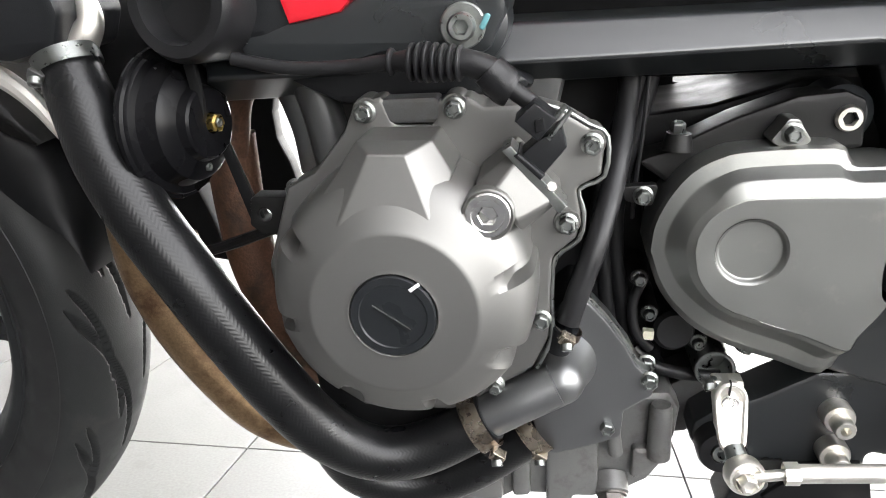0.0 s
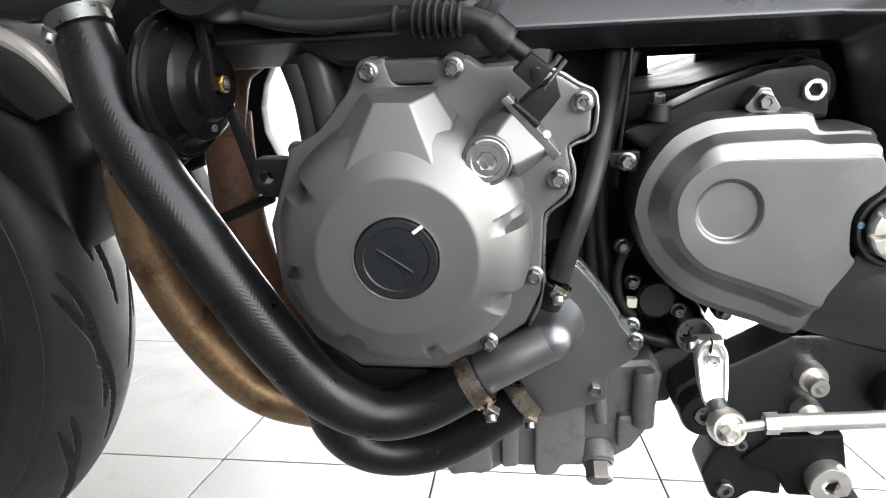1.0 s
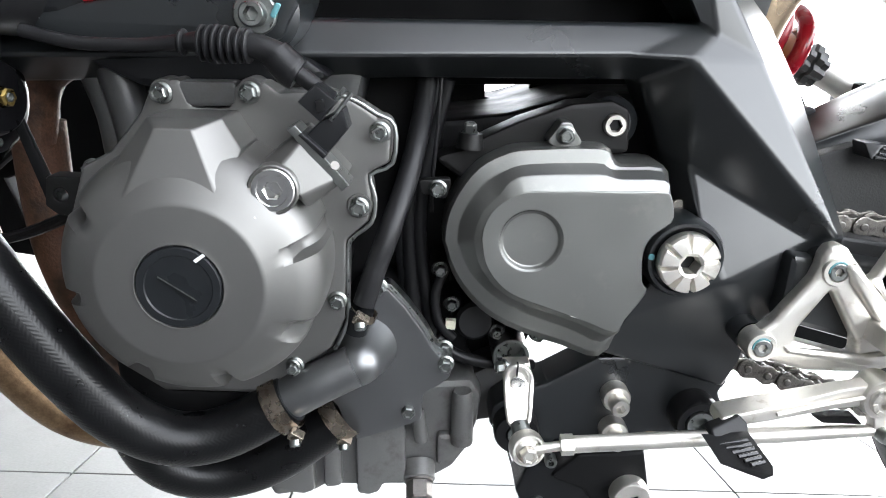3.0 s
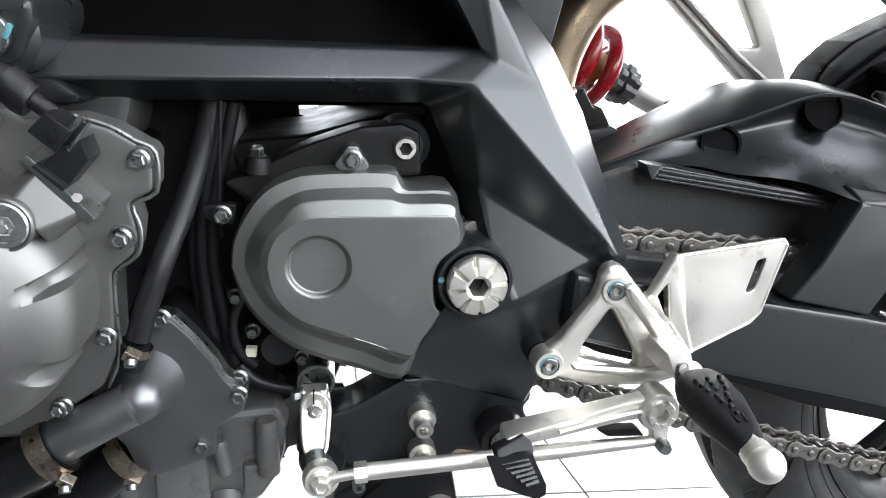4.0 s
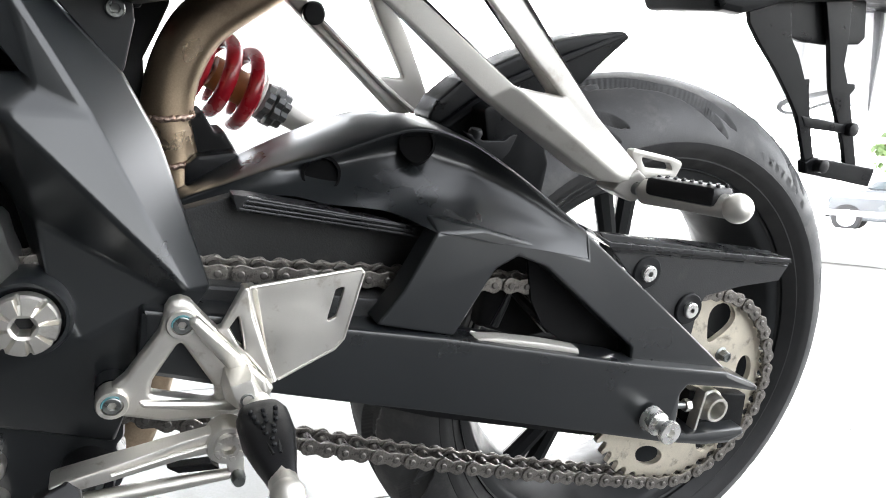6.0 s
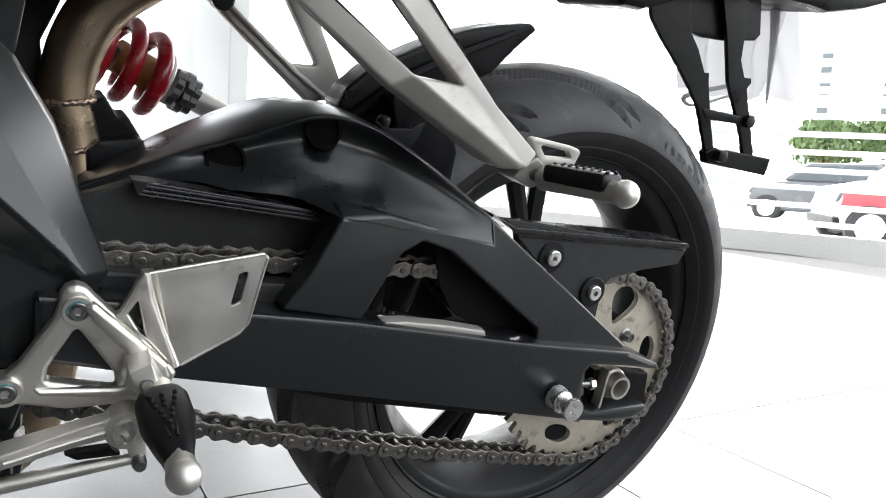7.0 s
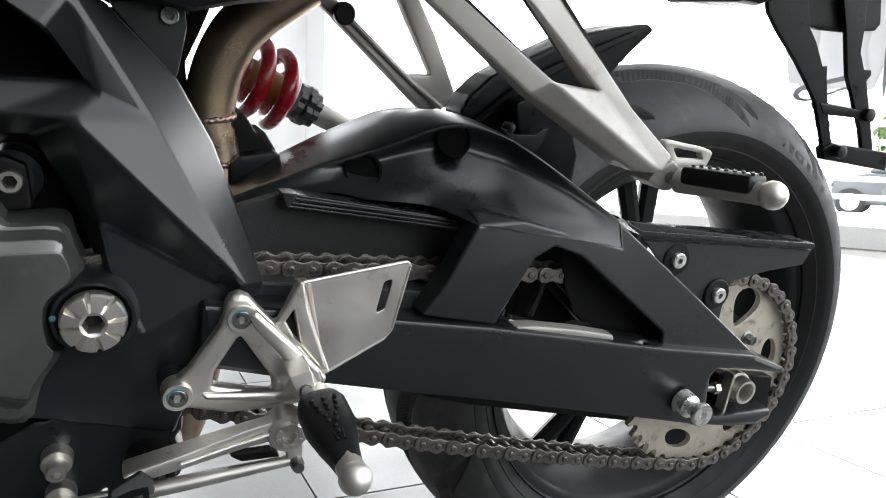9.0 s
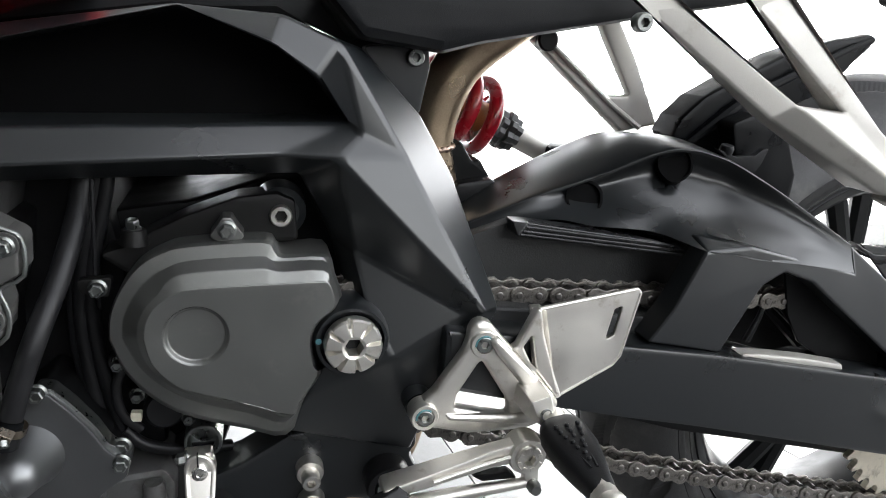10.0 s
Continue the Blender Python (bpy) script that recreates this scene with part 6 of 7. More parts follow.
    part("hugger_shell", prism([(0.5152, 0.5572), (0.5249, 0.5761), (0.5444, 0.5951), (0.5695, 0.6091), (0.6188, 0.6348), (0.6471, 0.645), (0.673, 0.6518), (0.7109, 0.6589), (0.7183, 0.654), (0.6944, 0.6301), (0.6718, 0.6045), (0.6333, 0.5874), (0.6001, 0.5628), (0.5744, 0.534)], -0.012, 0.03, 0.005, r=0.008), TRIM, hug)
    part("hugger_side", prism([(0.552, 0.5757), (0.5756, 0.5855), (0.6103, 0.5687), (0.6265, 0.5322), (0.6244, 0.4941), (0.5631, 0.5364)], -0.046, -0.02, 0.003, r=0.006), TRIM, hug)
    part("hugger_rib", tube([(0.5256, -0.016, 0.5494), (0.5649, -0.016, 0.5809), (0.5913, -0.016, 0.5991), (0.6479, -0.016, 0.6277), (0.7054, -0.016, 0.6546)], [0.004, 0.006, 0.005, 0.004, 0.002], 10, 3), TRIM, hug)
    # shock with a red coil spring
    shock = new("rear_shock")
    shock.parent = bike
    shock["label"] = "rear shock absorber with a bright red coil spring"
    s1 = Vector((0.4027, 0.1366, 0.5451))
    s0 = Vector((0.3293, 0.125, 0.5793))
    axis = (s0 - s1).normalized()
    u, v, w = basis(axis)
    coil = [s1 + axis * (0.008 + 0.0262 * t / 14) + (u * math.cos(2 * math.pi * t / 14 + 2.2) + v * math.sin(2 * math.pi * t / 14 + 2.2)) * 0.0335 for t in range(0, 46)]
    part("coil_spring", tube(coil, [0.005] + [0.0076] * 45, 14, 2), RED, shock, "red painted coil spring")
    part("spring_seat", lathe([(0.016, 0.010), (0.025, 0.011), (0.027, 0.013), (0.027, 0.016), (0.022, 0.017)], s1, axis, 32), GREYALLOY, shock)
    part("damper_body", tube([s1 + axis * 0.022, s1 + axis * 0.06], [0.0165, 0.016], 20, 1), BUMPSTOP, shock, "dull orange bump stop")
    part("damper_rod", tube([s1 + axis * 0.04, s1 + axis * 0.10], 0.007, 14, 1), STEEL, shock)
    for o, r in ((-0.018, 0.0185), (-0.009, 0.0215), (0.001, 0.0195)):
        teeth = [(r * math.cos(2 * math.pi * q / 24) * (1.0 if q % 3 else 0.82), r * math.sin(2 * math.pi * q / 24) * (1.0 if q % 3 else 0.82)) for q in range(24)]
        bm = bmesh.new()
        lo = [bm.verts.new(s1 + axis * (o - 0.0035) + u * a + v * b) for a, b in teeth]
        hi = [bm.verts.new(s1 + axis * (o + 0.0035) + u * a + v * b) for a, b in teeth]
        bm.faces.new(lo)
        bm.faces.new(hi[::-1])
        for q in range(24):
            bm.faces.new((lo[q], lo[(q + 1) % 24], hi[(q + 1) % 24], hi[q]))
        part("spring_collar", bm, CASE, shock, "notched dark preload collar")
    part("shock_end", tube([s1, s1 - axis * 0.03, s1 - axis * 0.08], [0.013, 0.012, 0.0115], 18, 1), GREYALLOY, shock)
    part("shock_mount", block(tuple(s1 - axis * 0.09), (0.05, 0.05, 0.04), 0.006), PLASTIC, shock)
    part("inner_fender", prism([(0.2064, 0.6124), (0.3078, 0.6297), (0.2969, 0.6025), (0.2867, 0.5795), (0.289, 0.5579), (0.2921, 0.5267), (0.2029, 0.5272)], 0.045, 0.06, 0.003, r=0.004), PLASTIC, shock)
    # heat-tinted exhaust link pipe with weld beads
    ex = part("exhaust_pipe", tube([(0.3776, 0.02, 0.6544), (0.3576, 0.022, 0.6391), (0.3399, 0.025, 0.6247), (0.3243, 0.027, 0.6074), (0.3132, 0.028, 0.5854), (0.3068, 0.03, 0.5619), (0.3045, 0.03, 0.5374), (0.3079, 0.03, 0.5197), (0.3129, 0.03, 0.5002), (0.3167, 0.028, 0.4812), (0.316, 0.02, 0.43), (0.3005, 0.005, 0.3504), (0.2896, 0, 0.2975), (0.2737, 0, 0.2544), (0.233, 0, 0.2212)], 0.0207, 30, 8), TITAN, bike, "heat-tinted exhaust pipe with weld seams")
    for a, b in (((0.3045, 0.03, 0.5374), (0.3055, 0.03, 0.53)), ((0.3129, 0.03, 0.5002), (0.3145, 0.03, 0.493))):
        u, v, w = basis(Vector(b) - Vector(a))
        ring = [Vector(a) + (u * math.cos(2 * math.pi * t / 60) + v * math.sin(2 * math.pi * t / 60)) * 0.0209 + w * 0.0006 * math.sin(t * 2.3) for t in range(61)]
        part("weld_bead", tube(ring, [0.0022 + 0.0006 * (t % 2) for t in range(61)], 10, 2), WELD, ex)
    # tail: seat unit, plate holder and mud guard
    tail = new("tail_unit")
    tail.parent = bike
    tail["label"] = "black tail section with a number plate holder frame"
    part("seat_base", prism([(0.1937, 0.6583), (0.2232, 0.6261), (0.2767, 0.6202), (0.3039, 0.628), (0.3646, 0.6404), (0.4328, 0.6544), (0.4957, 0.6666), (0.5898, 0.6895), (0.5846, 0.709), (0.2431, 0.6792)], -0.11, 0.10, 0.008, r=0.01), PLASTIC, tail)
    part("tank_edge", prism([(-0.1253, 0.5901), (-0.044, 0.6097), (0.0147, 0.6336), (0.0567, 0.6413), (0.0584, 0.6661), (-0.116, 0.6423)], -0.12, 0.10, 0.008, r=0.01), REDPAINT, tail)
    socket_bolt((0.387, -0.165, 0.6473), tail, 0.006, 0.004)
    part("plate_arm", prism([(0.8655, 0.7098), (0.8745, 0.6892), (0.8953, 0.6709), (0.9315, 0.6441), (0.9584, 0.6211), (0.9806, 0.5998), (1.0121, 0.5485), (1.0275, 0.5495), (1.0083, 0.585), (0.9876, 0.6309), (0.9844, 0.6426), (0.9767, 0.6417), (0.9571, 0.6667), (0.9402, 0.6822), (0.9246, 0.7195)], -0.001, 0.005, 0.001, r=0.001), TRIM, tail)
    part("plate_arm", prism([(0.9767, 0.7281), (0.9997, 0.6855), (1.022, 0.6347), (1.0471, 0.6025), (1.0685, 0.5756), (1.0938, 0.5312), (1.1129, 0.5322), (1.0762, 0.598), (1.0573, 0.6317), (1.063, 0.6393), (1.0608, 0.6446), (1.0479, 0.6445), (1.0341, 0.6634), (1.0305, 0.6884), (1.0183, 0.735)], -0.001, 0.005, 0.001, r=0.001), TRIM, tail)
    part("plate_web", prism([(0.9244, 0.7194), (0.9441, 0.6838), (0.9664, 0.6806), (1.0058, 0.6821), (1.0354, 0.6862), (1.0608, 0.6897), (1.0682, 0.6982), (1.0528, 0.7406)], 0.008, 0.016, 0.002), TRIM, tail)
    part("plate_cross_bar", prism([(0.985, 0.6016), (1.0621, 0.5974), (1.0662, 0.587), (0.9959, 0.5881)], -0.002, 0.012, 0.002), TRIM, tail)
    part("plate_bolt", lathe([(0.008, -0.01), (0.008, 0.002), (0.006, 0.003), (0, 0.003)], (1.072, -0.006, 0.5925), seg=20), RUBBER, tail)
    part("plate_foot", prism([(1.0101, 0.5484), (1.0221, 0.5556), (1.137, 0.5481), (1.1348, 0.5248), (1.0169, 0.5351)], -0.003, 0.010, 0.002, r=0.001), TRIM, tail)
    part("plate_bolt", lathe([(0.008, -0.01), (0.008, 0.002), (0.006, 0.003), (0, 0.003)], (1.0317, -0.011, 0.5464), seg=20), RUBBER, tail)
    part("tail_shell", prism([(0.7927, 0.7239), (0.8131, 0.6924), (0.8418, 0.6922), (0.8725, 0.7029), (0.8957, 0.7126), (1.0523, 0.7378), (1.1126, 0.7394), (1.1486, 0.7375), (1.2214, 0.7537), (1.2897, 0.7761), (1.4509, 0.8567)], -0.02, 0.1, 0.008, r=0.008), TRIM, tail)
    bag = bmesh.new()
    bmesh.ops.create_grid(bag, x_segments=44, y_segments=30, size=0.5)
    tl, tr, bl, br = Vector((1.015, 0.09, 0.7413)), Vector((1.24, 0.09, 0.7797)), Vector((1.0393, 0.09, 0.6154)), Vector((1.2832, 0.09, 0.630))
    for q in bag.verts:
        x, z = q.co.x + 0.5, 0.5 - q.co.y
        q.co = tl.lerp(tr, x).lerp(bl.lerp(br, x), z) + Vector((0.002 * math.sin(14 * z + 5 * x), 0.012 * math.sin(8 * x + 1.5 * z) + 0.006 * math.sin(21 * x + 4 * z) + 0.004 * math.sin(37 * x - 3 * z), z * 0.004 * math.sin(17 * x + 1)))
    part("dust_cloth", bag, CLOTH, tail, "pale thin cloth tied under the tail")
    part("cloth_strap", tube([(1.1261, 0.07, 0.637), (1.0837, 0.07, 0.6264), (1.0389, 0.07, 0.615), (1.0295, 0.07, 0.6045), (1.0561, 0.075, 0.6003), (1.103, 0.08, 0.6118), (1.1535, 0.08, 0.6294)], 0.0035, 8, 6, flat=0.5), CLOTH, tail)
    part("cloth_knot", tube([(1.1451, 0.06, 0.7519), (1.1611, 0.06, 0.7028), (1.1742, 0.058, 0.6357), (1.1823, 0.06, 0.6166)], [0.014, 0.010, 0.004, 0.002], 10, 5, flat=0.5), CLOTH, tail)


rear_end()


def front_end():
    f = new("front_end")
    f.parent = bike
    f["label"] = "black front fender, horn, radiator end and header pipes"
    # horn: stepped disc seen from behind with a brass nut
    hc = Vector((-0.2084, -0.16, 0.5164))
    ax = Vector((-0.975, 0.21, -0.05)).normalized()
    horn = part("horn", lathe([(0.006, -0.027), (0.0185, -0.0262), (0.0198, -0.025), (0.0215, -0.0205), (0.029, -0.018), (0.0318, -0.0162), (0.0335, -0.0105), (0.0355, -0.0062), (0.0395, -0.0052), (0.0402, -0.0042), (0.0405, -0.0032), (0.0425, -0.0025), (0.043, -0.0008), (0.0425, 0.0012), (0.0395, 0.004), (0.03, 0.006), (0.02, 0.012), (0, 0.013)], hc, ax, 96), HORN, f, "round glossy black horn", angle=24)
    flange_bolt(tuple(hc - ax * 0.027), horn, 0.0056, 0.2, -ax, mat=GOLD, name="brass_nut")
    flange_bolt(tuple(hc - ax * 0.030), horn, 0.0028, 0.2, -ax, mat=STEEL, name="stud_end")
    for p in ((-0.196, -0.166, 0.4865), (-0.189, -0.165, 0.4925), (-0.2065, -0.174, 0.5465)):
        flange_bolt(p, horn, 0.0026, 0.2, -ax, mat=STEEL, name="rivet")
    part("horn_bracket", prism([(-0.1945, 0.5696), (-0.1868, 0.5695), (-0.1827, 0.5319), (-0.1842, 0.5068), (-0.1901, 0.5077), (-0.1888, 0.5329)], -0.172, -0.168, 0.001), DARKSHADED, horn)
    part("horn_bracket", prism([(-0.1866, 0.501), (-0.1813, 0.5041), (-0.1646, 0.456), (-0.1721, 0.4527)], -0.152, -0.148, 0.001), DARKSHADED, horn)
    part("lower_panel", prism([(-0.3322, 0.4727), (-0.2971, 0.4611), (-0.2618, 0.4636), (-0.2648, 0.4376), (-0.2786, 0.4327), (-0.2691, 0.4084), (-0.2585, 0.3683), (-0.2935, 0.3727), (-0.3229, 0.4176)], -0.01, 0.02, 0.004), DARKSHADED, f)
    part("radiator_side", prism([(-0.299, 0.5914), (-0.2098, 0.59), (-0.2111, 0.5212), (-0.2234, 0.4955), (-0.2245, 0.4373), (-0.2457, 0.4371), (-0.254, 0.46), (-0.276, 0.4415), (-0.3028, 0.4552), (-0.3101, 0.5173)], -0.03, -0.018, 0.004), DARKSHADED, f)
    part("far_shroud", prism([(-0.3022, 0.5348), (-0.2408, 0.5356), (-0.2447, 0.5086), (-0.2533, 0.491), (-0.258, 0.4693), (-0.2561, 0.4446), (-0.2455, 0.4212), (-0.2365, 0.3881), (-0.3008, 0.3864)], 0.12, 0.14, 0.004, r=0.004), DARKSHADED, f, "dark far side of the radiator shroud")
    part("pipe_loop", tube([(-0.2116, -0.06, 0.5098), (-0.2054, -0.06, 0.5217), (-0.191, -0.06, 0.5294), (-0.1761, -0.06, 0.5351)], 0.006, 12), RUST, f)
    # header pipes
    part("header_pipe", tube([(-0.2594, -0.13, 0.4966), (-0.2619, -0.13, 0.4748), (-0.2628, -0.13, 0.4561), (-0.2623, -0.13, 0.433), (-0.2606, -0.128, 0.4106), (-0.2553, -0.125, 0.3872), (-0.2453, -0.122, 0.3608), (-0.2278, -0.118, 0.3287), (-0.2076, -0.114, 0.3009), (-0.1888, -0.11, 0.2853), (-0.1669, -0.108, 0.2784), (-0.14, -0.104, 0.2734), (-0.1062, -0.1, 0.2716)], 0.0172, 24, 6), HEADER, f, "browned steel header pipe")
    part("header_pipe", tube([(-0.2632, -0.085, 0.4167), (-0.2582, -0.085, 0.3951), (-0.248, -0.085, 0.3639), (-0.2303, -0.085, 0.332), (-0.2099, -0.085, 0.3015), (-0.1846, -0.085, 0.2804), (-0.1535, -0.085, 0.2718), (-0.1222, -0.085, 0.2701)], 0.0172, 24, 6), HEADER, f, "browned steel header pipe")
    part("header_pipe", tube([(-0.2264, -0.05, 0.4863), (-0.2252, -0.05, 0.4347), (-0.2188, -0.05, 0.3848), (-0.2039, -0.04, 0.3282), (-0.1763, -0.03, 0.2833)], 0.0185, 24, 8), RUST, f, "rusty inner header pipe")
    part("header_pipe", tube([(-0.2011, -0.06, 0.5314), (-0.2173, -0.06, 0.5158), (-0.2258, -0.06, 0.4752)], 0.016, 20, 8), RUST, f, "rusty inner header pipe")
    part("header_tie", tube([(-0.2442, -0.1, 0.4107), (-0.2141, -0.1, 0.4195), (-0.173, -0.12, 0.4394)], 0.004, 10), RUBBER, f)
    # radiator end tank with the hose outlet
    part("radiator_tank", prism([(-0.3176, 0.6246), (-0.2584, 0.6231), (-0.2482, 0.5766), (-0.2547, 0.5584), (-0.2816, 0.5519), (-0.3021, 0.5543), (-0.3207, 0.5654)], -0.185, -0.12, 0.006, r=0.008), PLASTIC, f)
    part("radiator_core", block((-0.275, 0.03, 0.60), (0.03, 0.30, 0.16), 0.004, (0, 15, 0)), DARKSHADED, f)
    part("radiator_pipe", tube([(-0.2475, -0.16, 0.5829), (-0.2435, -0.165, 0.5716), (-0.2527, -0.165, 0.5599)], [0.006, 0.007, 0.010], 14), ALLOY, f)
    part("shroud_strip", tube([(-0.3302, -0.165, 0.553), (-0.3022, -0.168, 0.5435), (-0.2829, -0.17, 0.5293), (-0.2693, -0.17, 0.509)], [0.006, 0.006, 0.005, 0.003], 10, 6), GREYALLOY, f)
    part("duct_ring", lathe([(0.030, -0.03), (0.031, 0.0), (0.028, 0.006), (0.022, 0.006), (0.020, -0.01), (0, -0.012)], (-0.18, -0.185, 0.5827), (-0.2, -1, 0.1), 48), RUBBER, f, "dark rubber intake duct ring")
    part("side_shroud", prism([(-0.2155, 0.5991), (-0.1141, 0.5966), (-0.1165, 0.5699), (-0.142, 0.5563), (-0.1671, 0.5537), (-0.2136, 0.56)], -0.172, -0.1, 0.01, r=0.015), PLASTIC, f)
    part("tank_lower_edge", prism([(-0.1306, 0.5688), (-0.1025, 0.5744), (-0.0823, 0.5957), (-0.1392, 0.5972)], -0.175, -0.1, 0.004), REDPAINT, f)
    # front fender: a glossy upper shell over a satin rear skirt that ends in a corner
    def shell(angles, top, side, half, mat, name, label):
        bm = bmesh.new()
        rows = []
        for deg in angles:
            ro, ri = float(np.interp(deg, *zip(*top))), float(np.interp(deg, *zip(*side)))
            row = []
            for q in np.linspace(-1, 1, 17):
                r = ro - (ro - ri) * abs(q) ** 2.6
                row.append(bm.verts.new((-0.667 + r * math.cos(radians(deg)), half * math.sin(q * math.pi / 2), 0.30 + r * math.sin(radians(deg)))))
            rows.append(row)
        for a, b in zip(rows, rows[1:]):
            for i in range(len(a) - 1):
                bm.faces.new((a[i], a[i + 1], b[i + 1], b[i]))
        bmesh.ops.solidify(bm, geom=bm.faces[:], thickness=0.003)
        return part(name, bm, mat, f, label, angle=50)

    outer = ((14, 0.343), (16, 0.346), (21, 0.352), (25, 0.361), (31, 0.367), (38, 0.361), (46, 0.346), (70, 0.335), (140, 0.33))
    shell([14.5 + 2.0 * k for k in range(15)], outer, ((14, 0.343), (17, 0.341), (20, 0.337), (23, 0.325), (28, 0.313), (50, 0.305)), 0.083, PLASTIC, "fender_skirt", "satin black rear skirt of the front fender")
    shell([30.5 + 2.5 * k for k in range(45)], [(a, r + 0.004) for a, r in outer], ((30, 0.366), (33, 0.352), (37, 0.337), (42, 0.326), (60, 0.316), (140, 0.31)), 0.086, FENDER, "front_fender", "glossy black front fender")
    for s in (-1, 1):
        part("fork_leg", tube([(-0.642, 0.1 * s, 0.28), (-0.58, 0.1 * s, 0.45), (-0.45, 0.1 * s, 0.80)], [0.028, 0.028, 0.022], 20, 1), DARKSHADED, f)
    return f


front_end()

# dark masses inside: airbox and wiring behind the rails
part("tank_skirt", prism([(-0.0958, 0.6555), (0.2562, 0.6862), (0.2808, 0.6406), (0.2821, 0.6176), (0.2336, 0.6173), (0.1919, 0.6347), (0.0992, 0.6285), (-0.1042, 0.5979)], -0.032, -0.01, 0.002, r=0.004), PLASTIC, bike)
# the airbox's near black holds the shade between the rails
part("airbox", prism([(-0.2339, 0.5195), (-0.2197, 0.588), (0.0998, 0.6435), (0.2001, 0.6274), (0.2269, 0.554), (0.0959, 0.546), (-0.0828, 0.526)], -0.04, 0.10, 0.01, r=0.01), SHADEBLACK, bike)

# ---- the place ----
TILE_X, TILE_Y = -0.419, 0.932


def tiles():
    floor = tagged(part("floor", block((-1.0, 3.909, -0.031), (13.0, 7.182, 0.05), 0), GROUT), "pale grey rectangular floor tiles with thin joints", "floor", kind="structure")
    wide, deep, gap, thick = 0.308, 0.612, 0.0026, 0.006
    bm = block((0, 0, -thick / 2), (wide - gap, deep - gap, thick), 0.001)
    bmesh.ops.recalc_face_normals(bm, faces=bm.faces)
    me = bpy.data.meshes.new("tile")
    bm.to_mesh(me)
    bm.free()
    me.materials.append(TILE)
    for i in range(-12, 17):
        for j in range(-1, 9):
            ob = new("tile", me)
            ob.parent = floor
            ob.matrix_basis = pose(TILE_X + (i + 0.5) * wide, TILE_Y + (j + 0.5) * deep, 0.0)


tiles()
tagged(part("ground", block((60, 60, -0.30), (500, 500, 0.1), 0), CONCRETE), "pale concrete yard and road beyond the porch", "ground", kind="structure")
# made-up dark ground, out of view; darkens what the bike's side reflects
tagged(part("driveway", block((0, -14.69, -0.055), (40, 30, 0.06), 0), ASPHALT), "unseen dark asphalt ground added to keep low reflections dark", "driveway", kind="structure")
tagged(part("wall_east", block((1.262, 5.35, 1.6), (0.10, 3.0, 3.2), 0.004), WALLPAINT), "white painted wall end of the porch", "wall", kind="structure")
# unseen ceiling; its edges are set by the light wanted on floor and covers
tagged(part("ceiling", block((0.67, 2.175, 3.05), (5.66, 4.85, 0.1), 0), WALLPAINT), "unseen white porch ceiling added to shade the floor and bike", "ceiling", kind="structure")
# extra unseen slab that hides the south-west sky from the frame rail
tagged(part("ceiling", block((-1.03, -1.097, 3.05), (2.26, 1.69, 0.1), 0), WALLPAINT), "unseen white ceiling piece added to block sky from the rail", "ceiling", kind="structure")

# added wall, out of view, that keeps western light off hose and horn
tagged(part("light_block_west", block((-2.1, 2.35, 1.5), (0.12, 9.0, 3.1), 0), ADDEDWALL), "unseen grey wall added to cut light from the west", "wall", kind="structure")

# added walls, out of view, that darken the southern reflections on frame and covers
tagged(part("light_block_south", block((-0.85, -2.0, 1.5), (2.4, 0.12, 3.0), 0), ADDEDWALL), "unseen grey wall added to block light from the south", "wall", kind="structure")
tagged(part("light_block_south_east", block((1.65, -2.0, 0.2), (2.6, 0.12, 0.5), 0), ADDEDWALL), "unseen low grey wall added to hide sunlit ground", "wall", kind="structure")



def fence():
    f = tagged(new("fence"), "white painted metal fence with horizontal rails", "fence")
    a, b = Vector((3.2, 7.0, 0)), Vector((8.2, -0.3, 0))
    d = (b - a).normalized()
    f.matrix_world = pose(a.x, a.y, 0, 0, 0, math.degrees(math.atan2(d.y, d.x)))
    L = (b - a).length
    n = 5
    part("plinth", block((L / 2, 0, -0.05), (L, 0.2, 0.42), 0.01), CONCRETE, f)
    for i in range(n + 1):
        part("post", block((L * i / n, 0, 0.85), (0.07, 0.07, 1.5), 0.004), WHITEMETAL, f)
    for k in range(10):
        part("rail", block((L / 2, 0, 0.24 + 0.14 * k), (L, 0.03, 0.045), 0.004), WHITEMETAL, f)


fence()


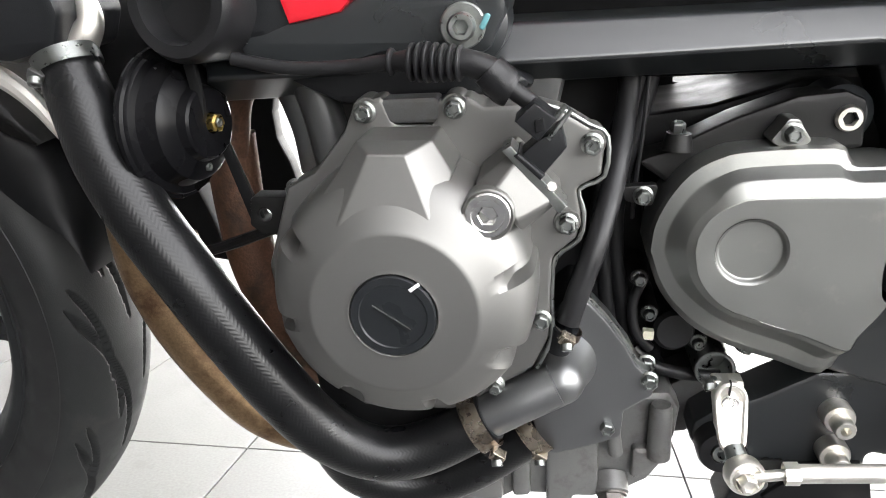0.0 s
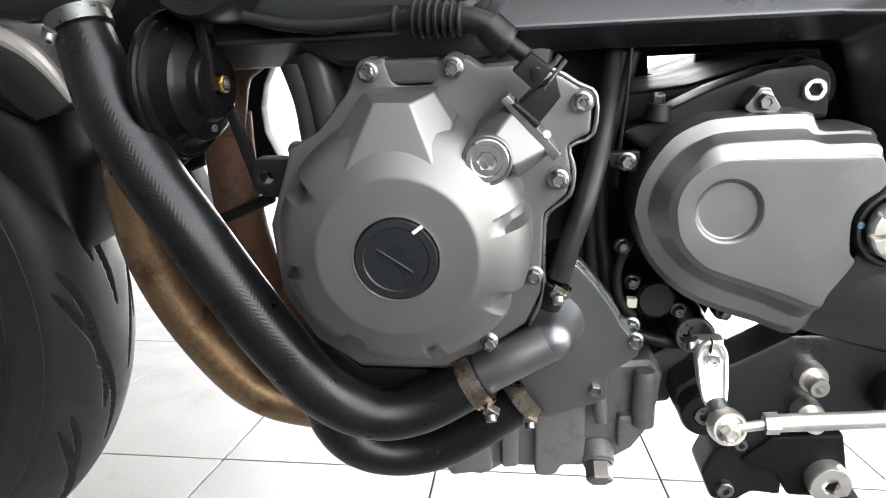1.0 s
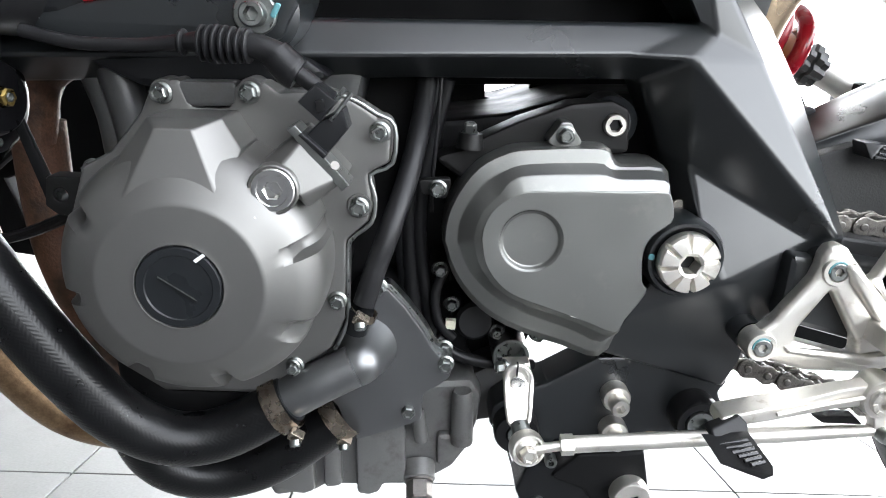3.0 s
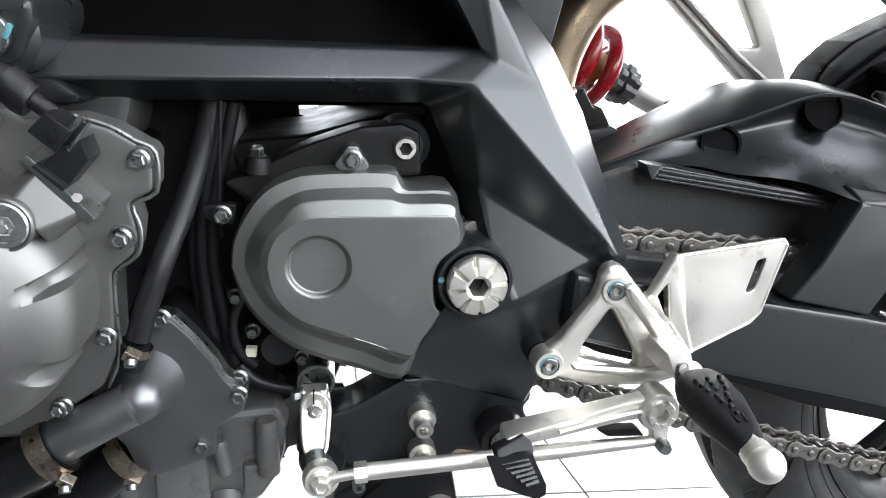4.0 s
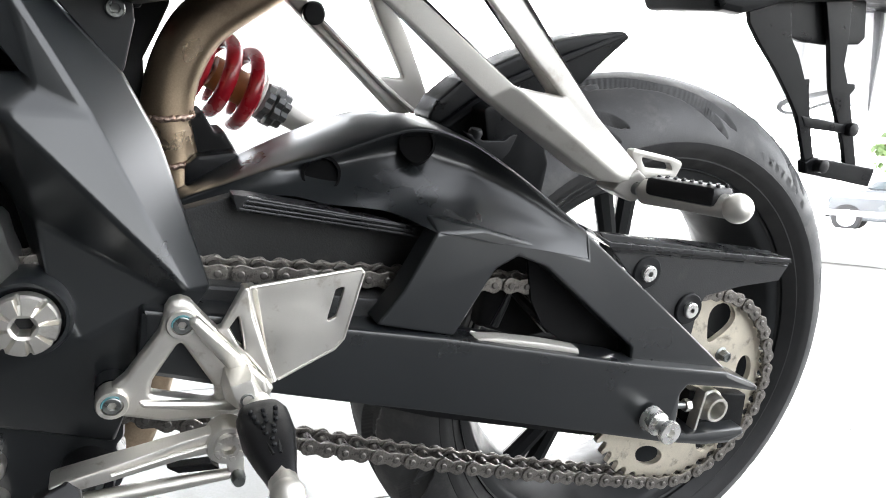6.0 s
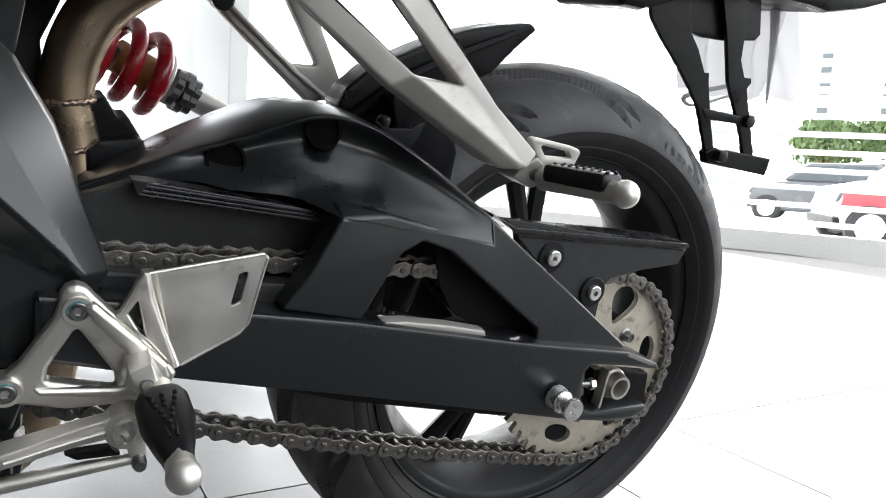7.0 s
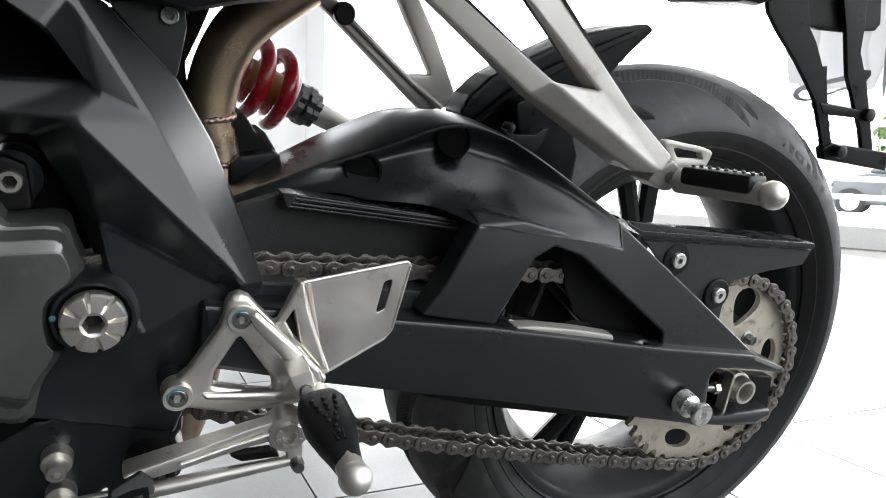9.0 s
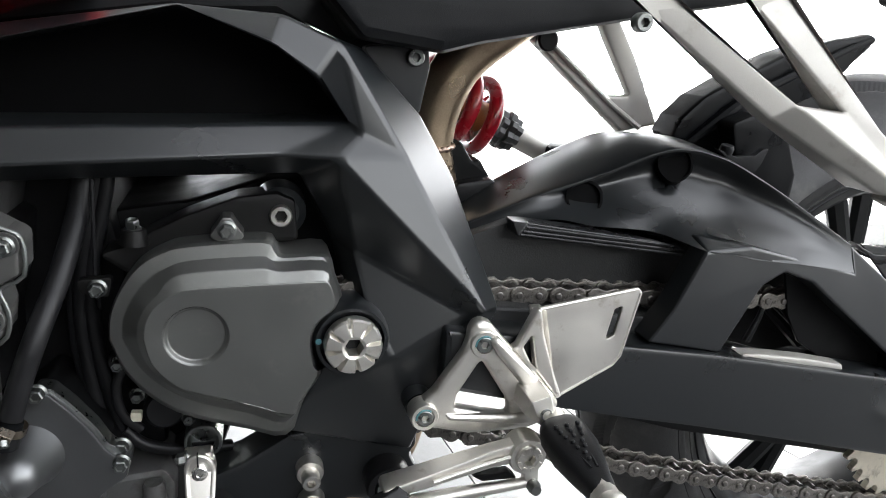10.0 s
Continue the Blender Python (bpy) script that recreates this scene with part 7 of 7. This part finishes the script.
def car(name, at, turn, paint, band, label):
    """A parked hatchback: body, cabin, windows and four wheels."""
    c = tagged(new(name), label, "car")
    c.matrix_world = pose(at[0], at[1], -0.25, 0, 0, turn)
    side = [(-1.60, 0.25), (-1.66, 0.55), (-1.56, 0.82), (-1.0, 0.95), (-0.45, 1.38), (0.9, 1.42), (1.55, 1.0), (1.95, 0.92), (2.02, 0.5), (1.98, 0.25)]
    part("body", prism(side[:4] + [(1.6, 0.98)] + side[7:], -0.82, 0.82, 0.06, r=0.08), paint, c)
    part("cabin", prism([(-1.05, 0.93), (-0.45, 1.38), (0.9, 1.42), (1.6, 0.97)], -0.70, 0.70, 0.05, r=0.08), paint, c)
    part("window", prism([(-0.82, 0.98), (-0.40, 1.31), (0.15, 1.34), (0.15, 0.98)], -0.708, 0.708, 0.004), WINDOW, c)
    part("window", prism([(0.22, 0.98), (0.22, 1.34), (0.85, 1.35), (1.3, 1.0)], -0.708, 0.708, 0.004), WINDOW, c)
    part("side_band", prism([(-1.63, 0.50), (-1.58, 0.80), (1.96, 0.83), (1.98, 0.50)], -0.826, 0.826, 0.004), band, c, "red band along the flanks")
    part("headlamp", prism([(-1.68, 0.62), (-1.62, 0.78), (-1.35, 0.80), (-1.4, 0.68)], -0.76, -0.5, 0.02), WINDOW, c)
    part("bumper", prism([(-1.68, 0.3), (-1.70, 0.42), (-1.45, 0.44), (-1.45, 0.3)], -0.80, 0.80, 0.04), PLASTIC, c)
    for x in (-1.25, 1.25):
        for y in (-0.80, 0.80):
            s = -1 if y < 0 else 1
            w = part("wheel", lathe([(0.19, -0.09), (0.27, -0.10), (0.30, -0.07), (0.30, 0.07), (0.27, 0.10), (0.20, 0.10), (0.19, 0.09)], (x, y, 0.30), (0, s, 0), 32), TYRE, c)
            hub = part("rim", lathe([(0.195, 0.06), (0.195, 0.09), (0.17, 0.095), (0.16, 0.06), (0.06, 0.07), (0.04, 0.085), (0, 0.085)], (x, y, 0.30), (0, s, 0), 24), WHITEMETAL, w)
            for i in range(5):
                t = 2 * math.pi * i / 5
                part("spoke", block((x + 0.11 * math.cos(t), y + s * 0.085, 0.30 + 0.11 * math.sin(t)), (0.12, 0.02, 0.05), 0.006, (0, -math.degrees(t), 0)), WHITEMETAL, w)


car("car", (11.55, 5.12), -45, WHITEMETAL, CARRED, "red and white parked hatchback with alloy wheels")
car("car", (16.5, 10.0), -60, CARDARK, CARDARK, "dark parked car behind the fence")


def tree(at, height, spread, seed):
    t = tagged(new("tree"), "small leafy green tree beside the road", "tree")
    t.matrix_world = pose(at[0], at[1], -0.26)
    rng = random.Random(seed)
    part("trunk", tube([(0, 0, 0), (0.05, 0.03, height * 0.3), (0, 0, height * 0.6)], [0.12, 0.09, 0.05], 8), HEADER, t)
    for i in range(5):
        a = rng.uniform(0, 6.28)
        part("limb", tube([(0, 0, height * 0.4), (0.3 * spread * math.cos(a), 0.3 * spread * math.sin(a), height * 0.6), (0.6 * spread * math.cos(a), 0.6 * spread * math.sin(a), height * 0.75)], [0.05, 0.035, 0.02], 6), HEADER, t)
    bm = bmesh.new()
    for i in range(2600):
        a, e, r = rng.uniform(0, 6.28), rng.uniform(-1, 1), rng.uniform(0.35, 1) ** 0.5
        lump = 0.75 + 0.35 * noise.noise(Vector((2 * math.cos(a), 2 * math.sin(a), 2 * e + seed)))
        p = Vector((spread * lump * r * math.cos(a) * math.sqrt(1 - e * e), spread * lump * r * math.sin(a) * math.sqrt(1 - e * e), height * 0.72 + spread * 0.6 * lump * r * e))
        s = rng.uniform(0.06, 0.12)
        m = Euler((rng.uniform(0, 6), rng.uniform(0, 6), rng.uniform(0, 6))).to_matrix()
        bm.faces.new([bm.verts.new(p + m @ Vector(q)) for q in ((-s, 0, 0), (0, -s * 0.5, 0), (s, 0, 0), (0, s * 0.5, 0))])
    part("crown", bm, LEAF, t, smooth=False)


for k, (x, y, h, w) in enumerate(((18.9, 11.6, 2.9, 1.3), (19.8, 10.2, 3.2, 1.4), (20.4, 8.6, 3.4, 1.5))):
    tree((x, y), h, w, k + 3)


def apartment():
    b = tagged(new("apartment_building"), "pale far apartment building with rows of dark windows", "building")
    b.matrix_world = pose(176, 92, -0.26, 0, 0, -62)
    part("wall", block((0, 0, 22), (56, 14, 44), 0.05), WALLPAINT, b)
    part("roof", block((0, 0, 44.2), (57, 15, 0.5), 0.05), CONCRETE, b)
    for i in range(4):
        for j in range(10):
            w = part("window", block((-18 + 13.0 * i, -7.02, 4.0 + 3.1 * j), (2.2, 0.2, 1.3), 0.02), WINDOW, b)
            part("sill", block((-18 + 13.0 * i, -7.1, 3.2 + 3.1 * j), (2.6, 0.5, 0.15), 0.02), CONCRETE, w)


apartment()
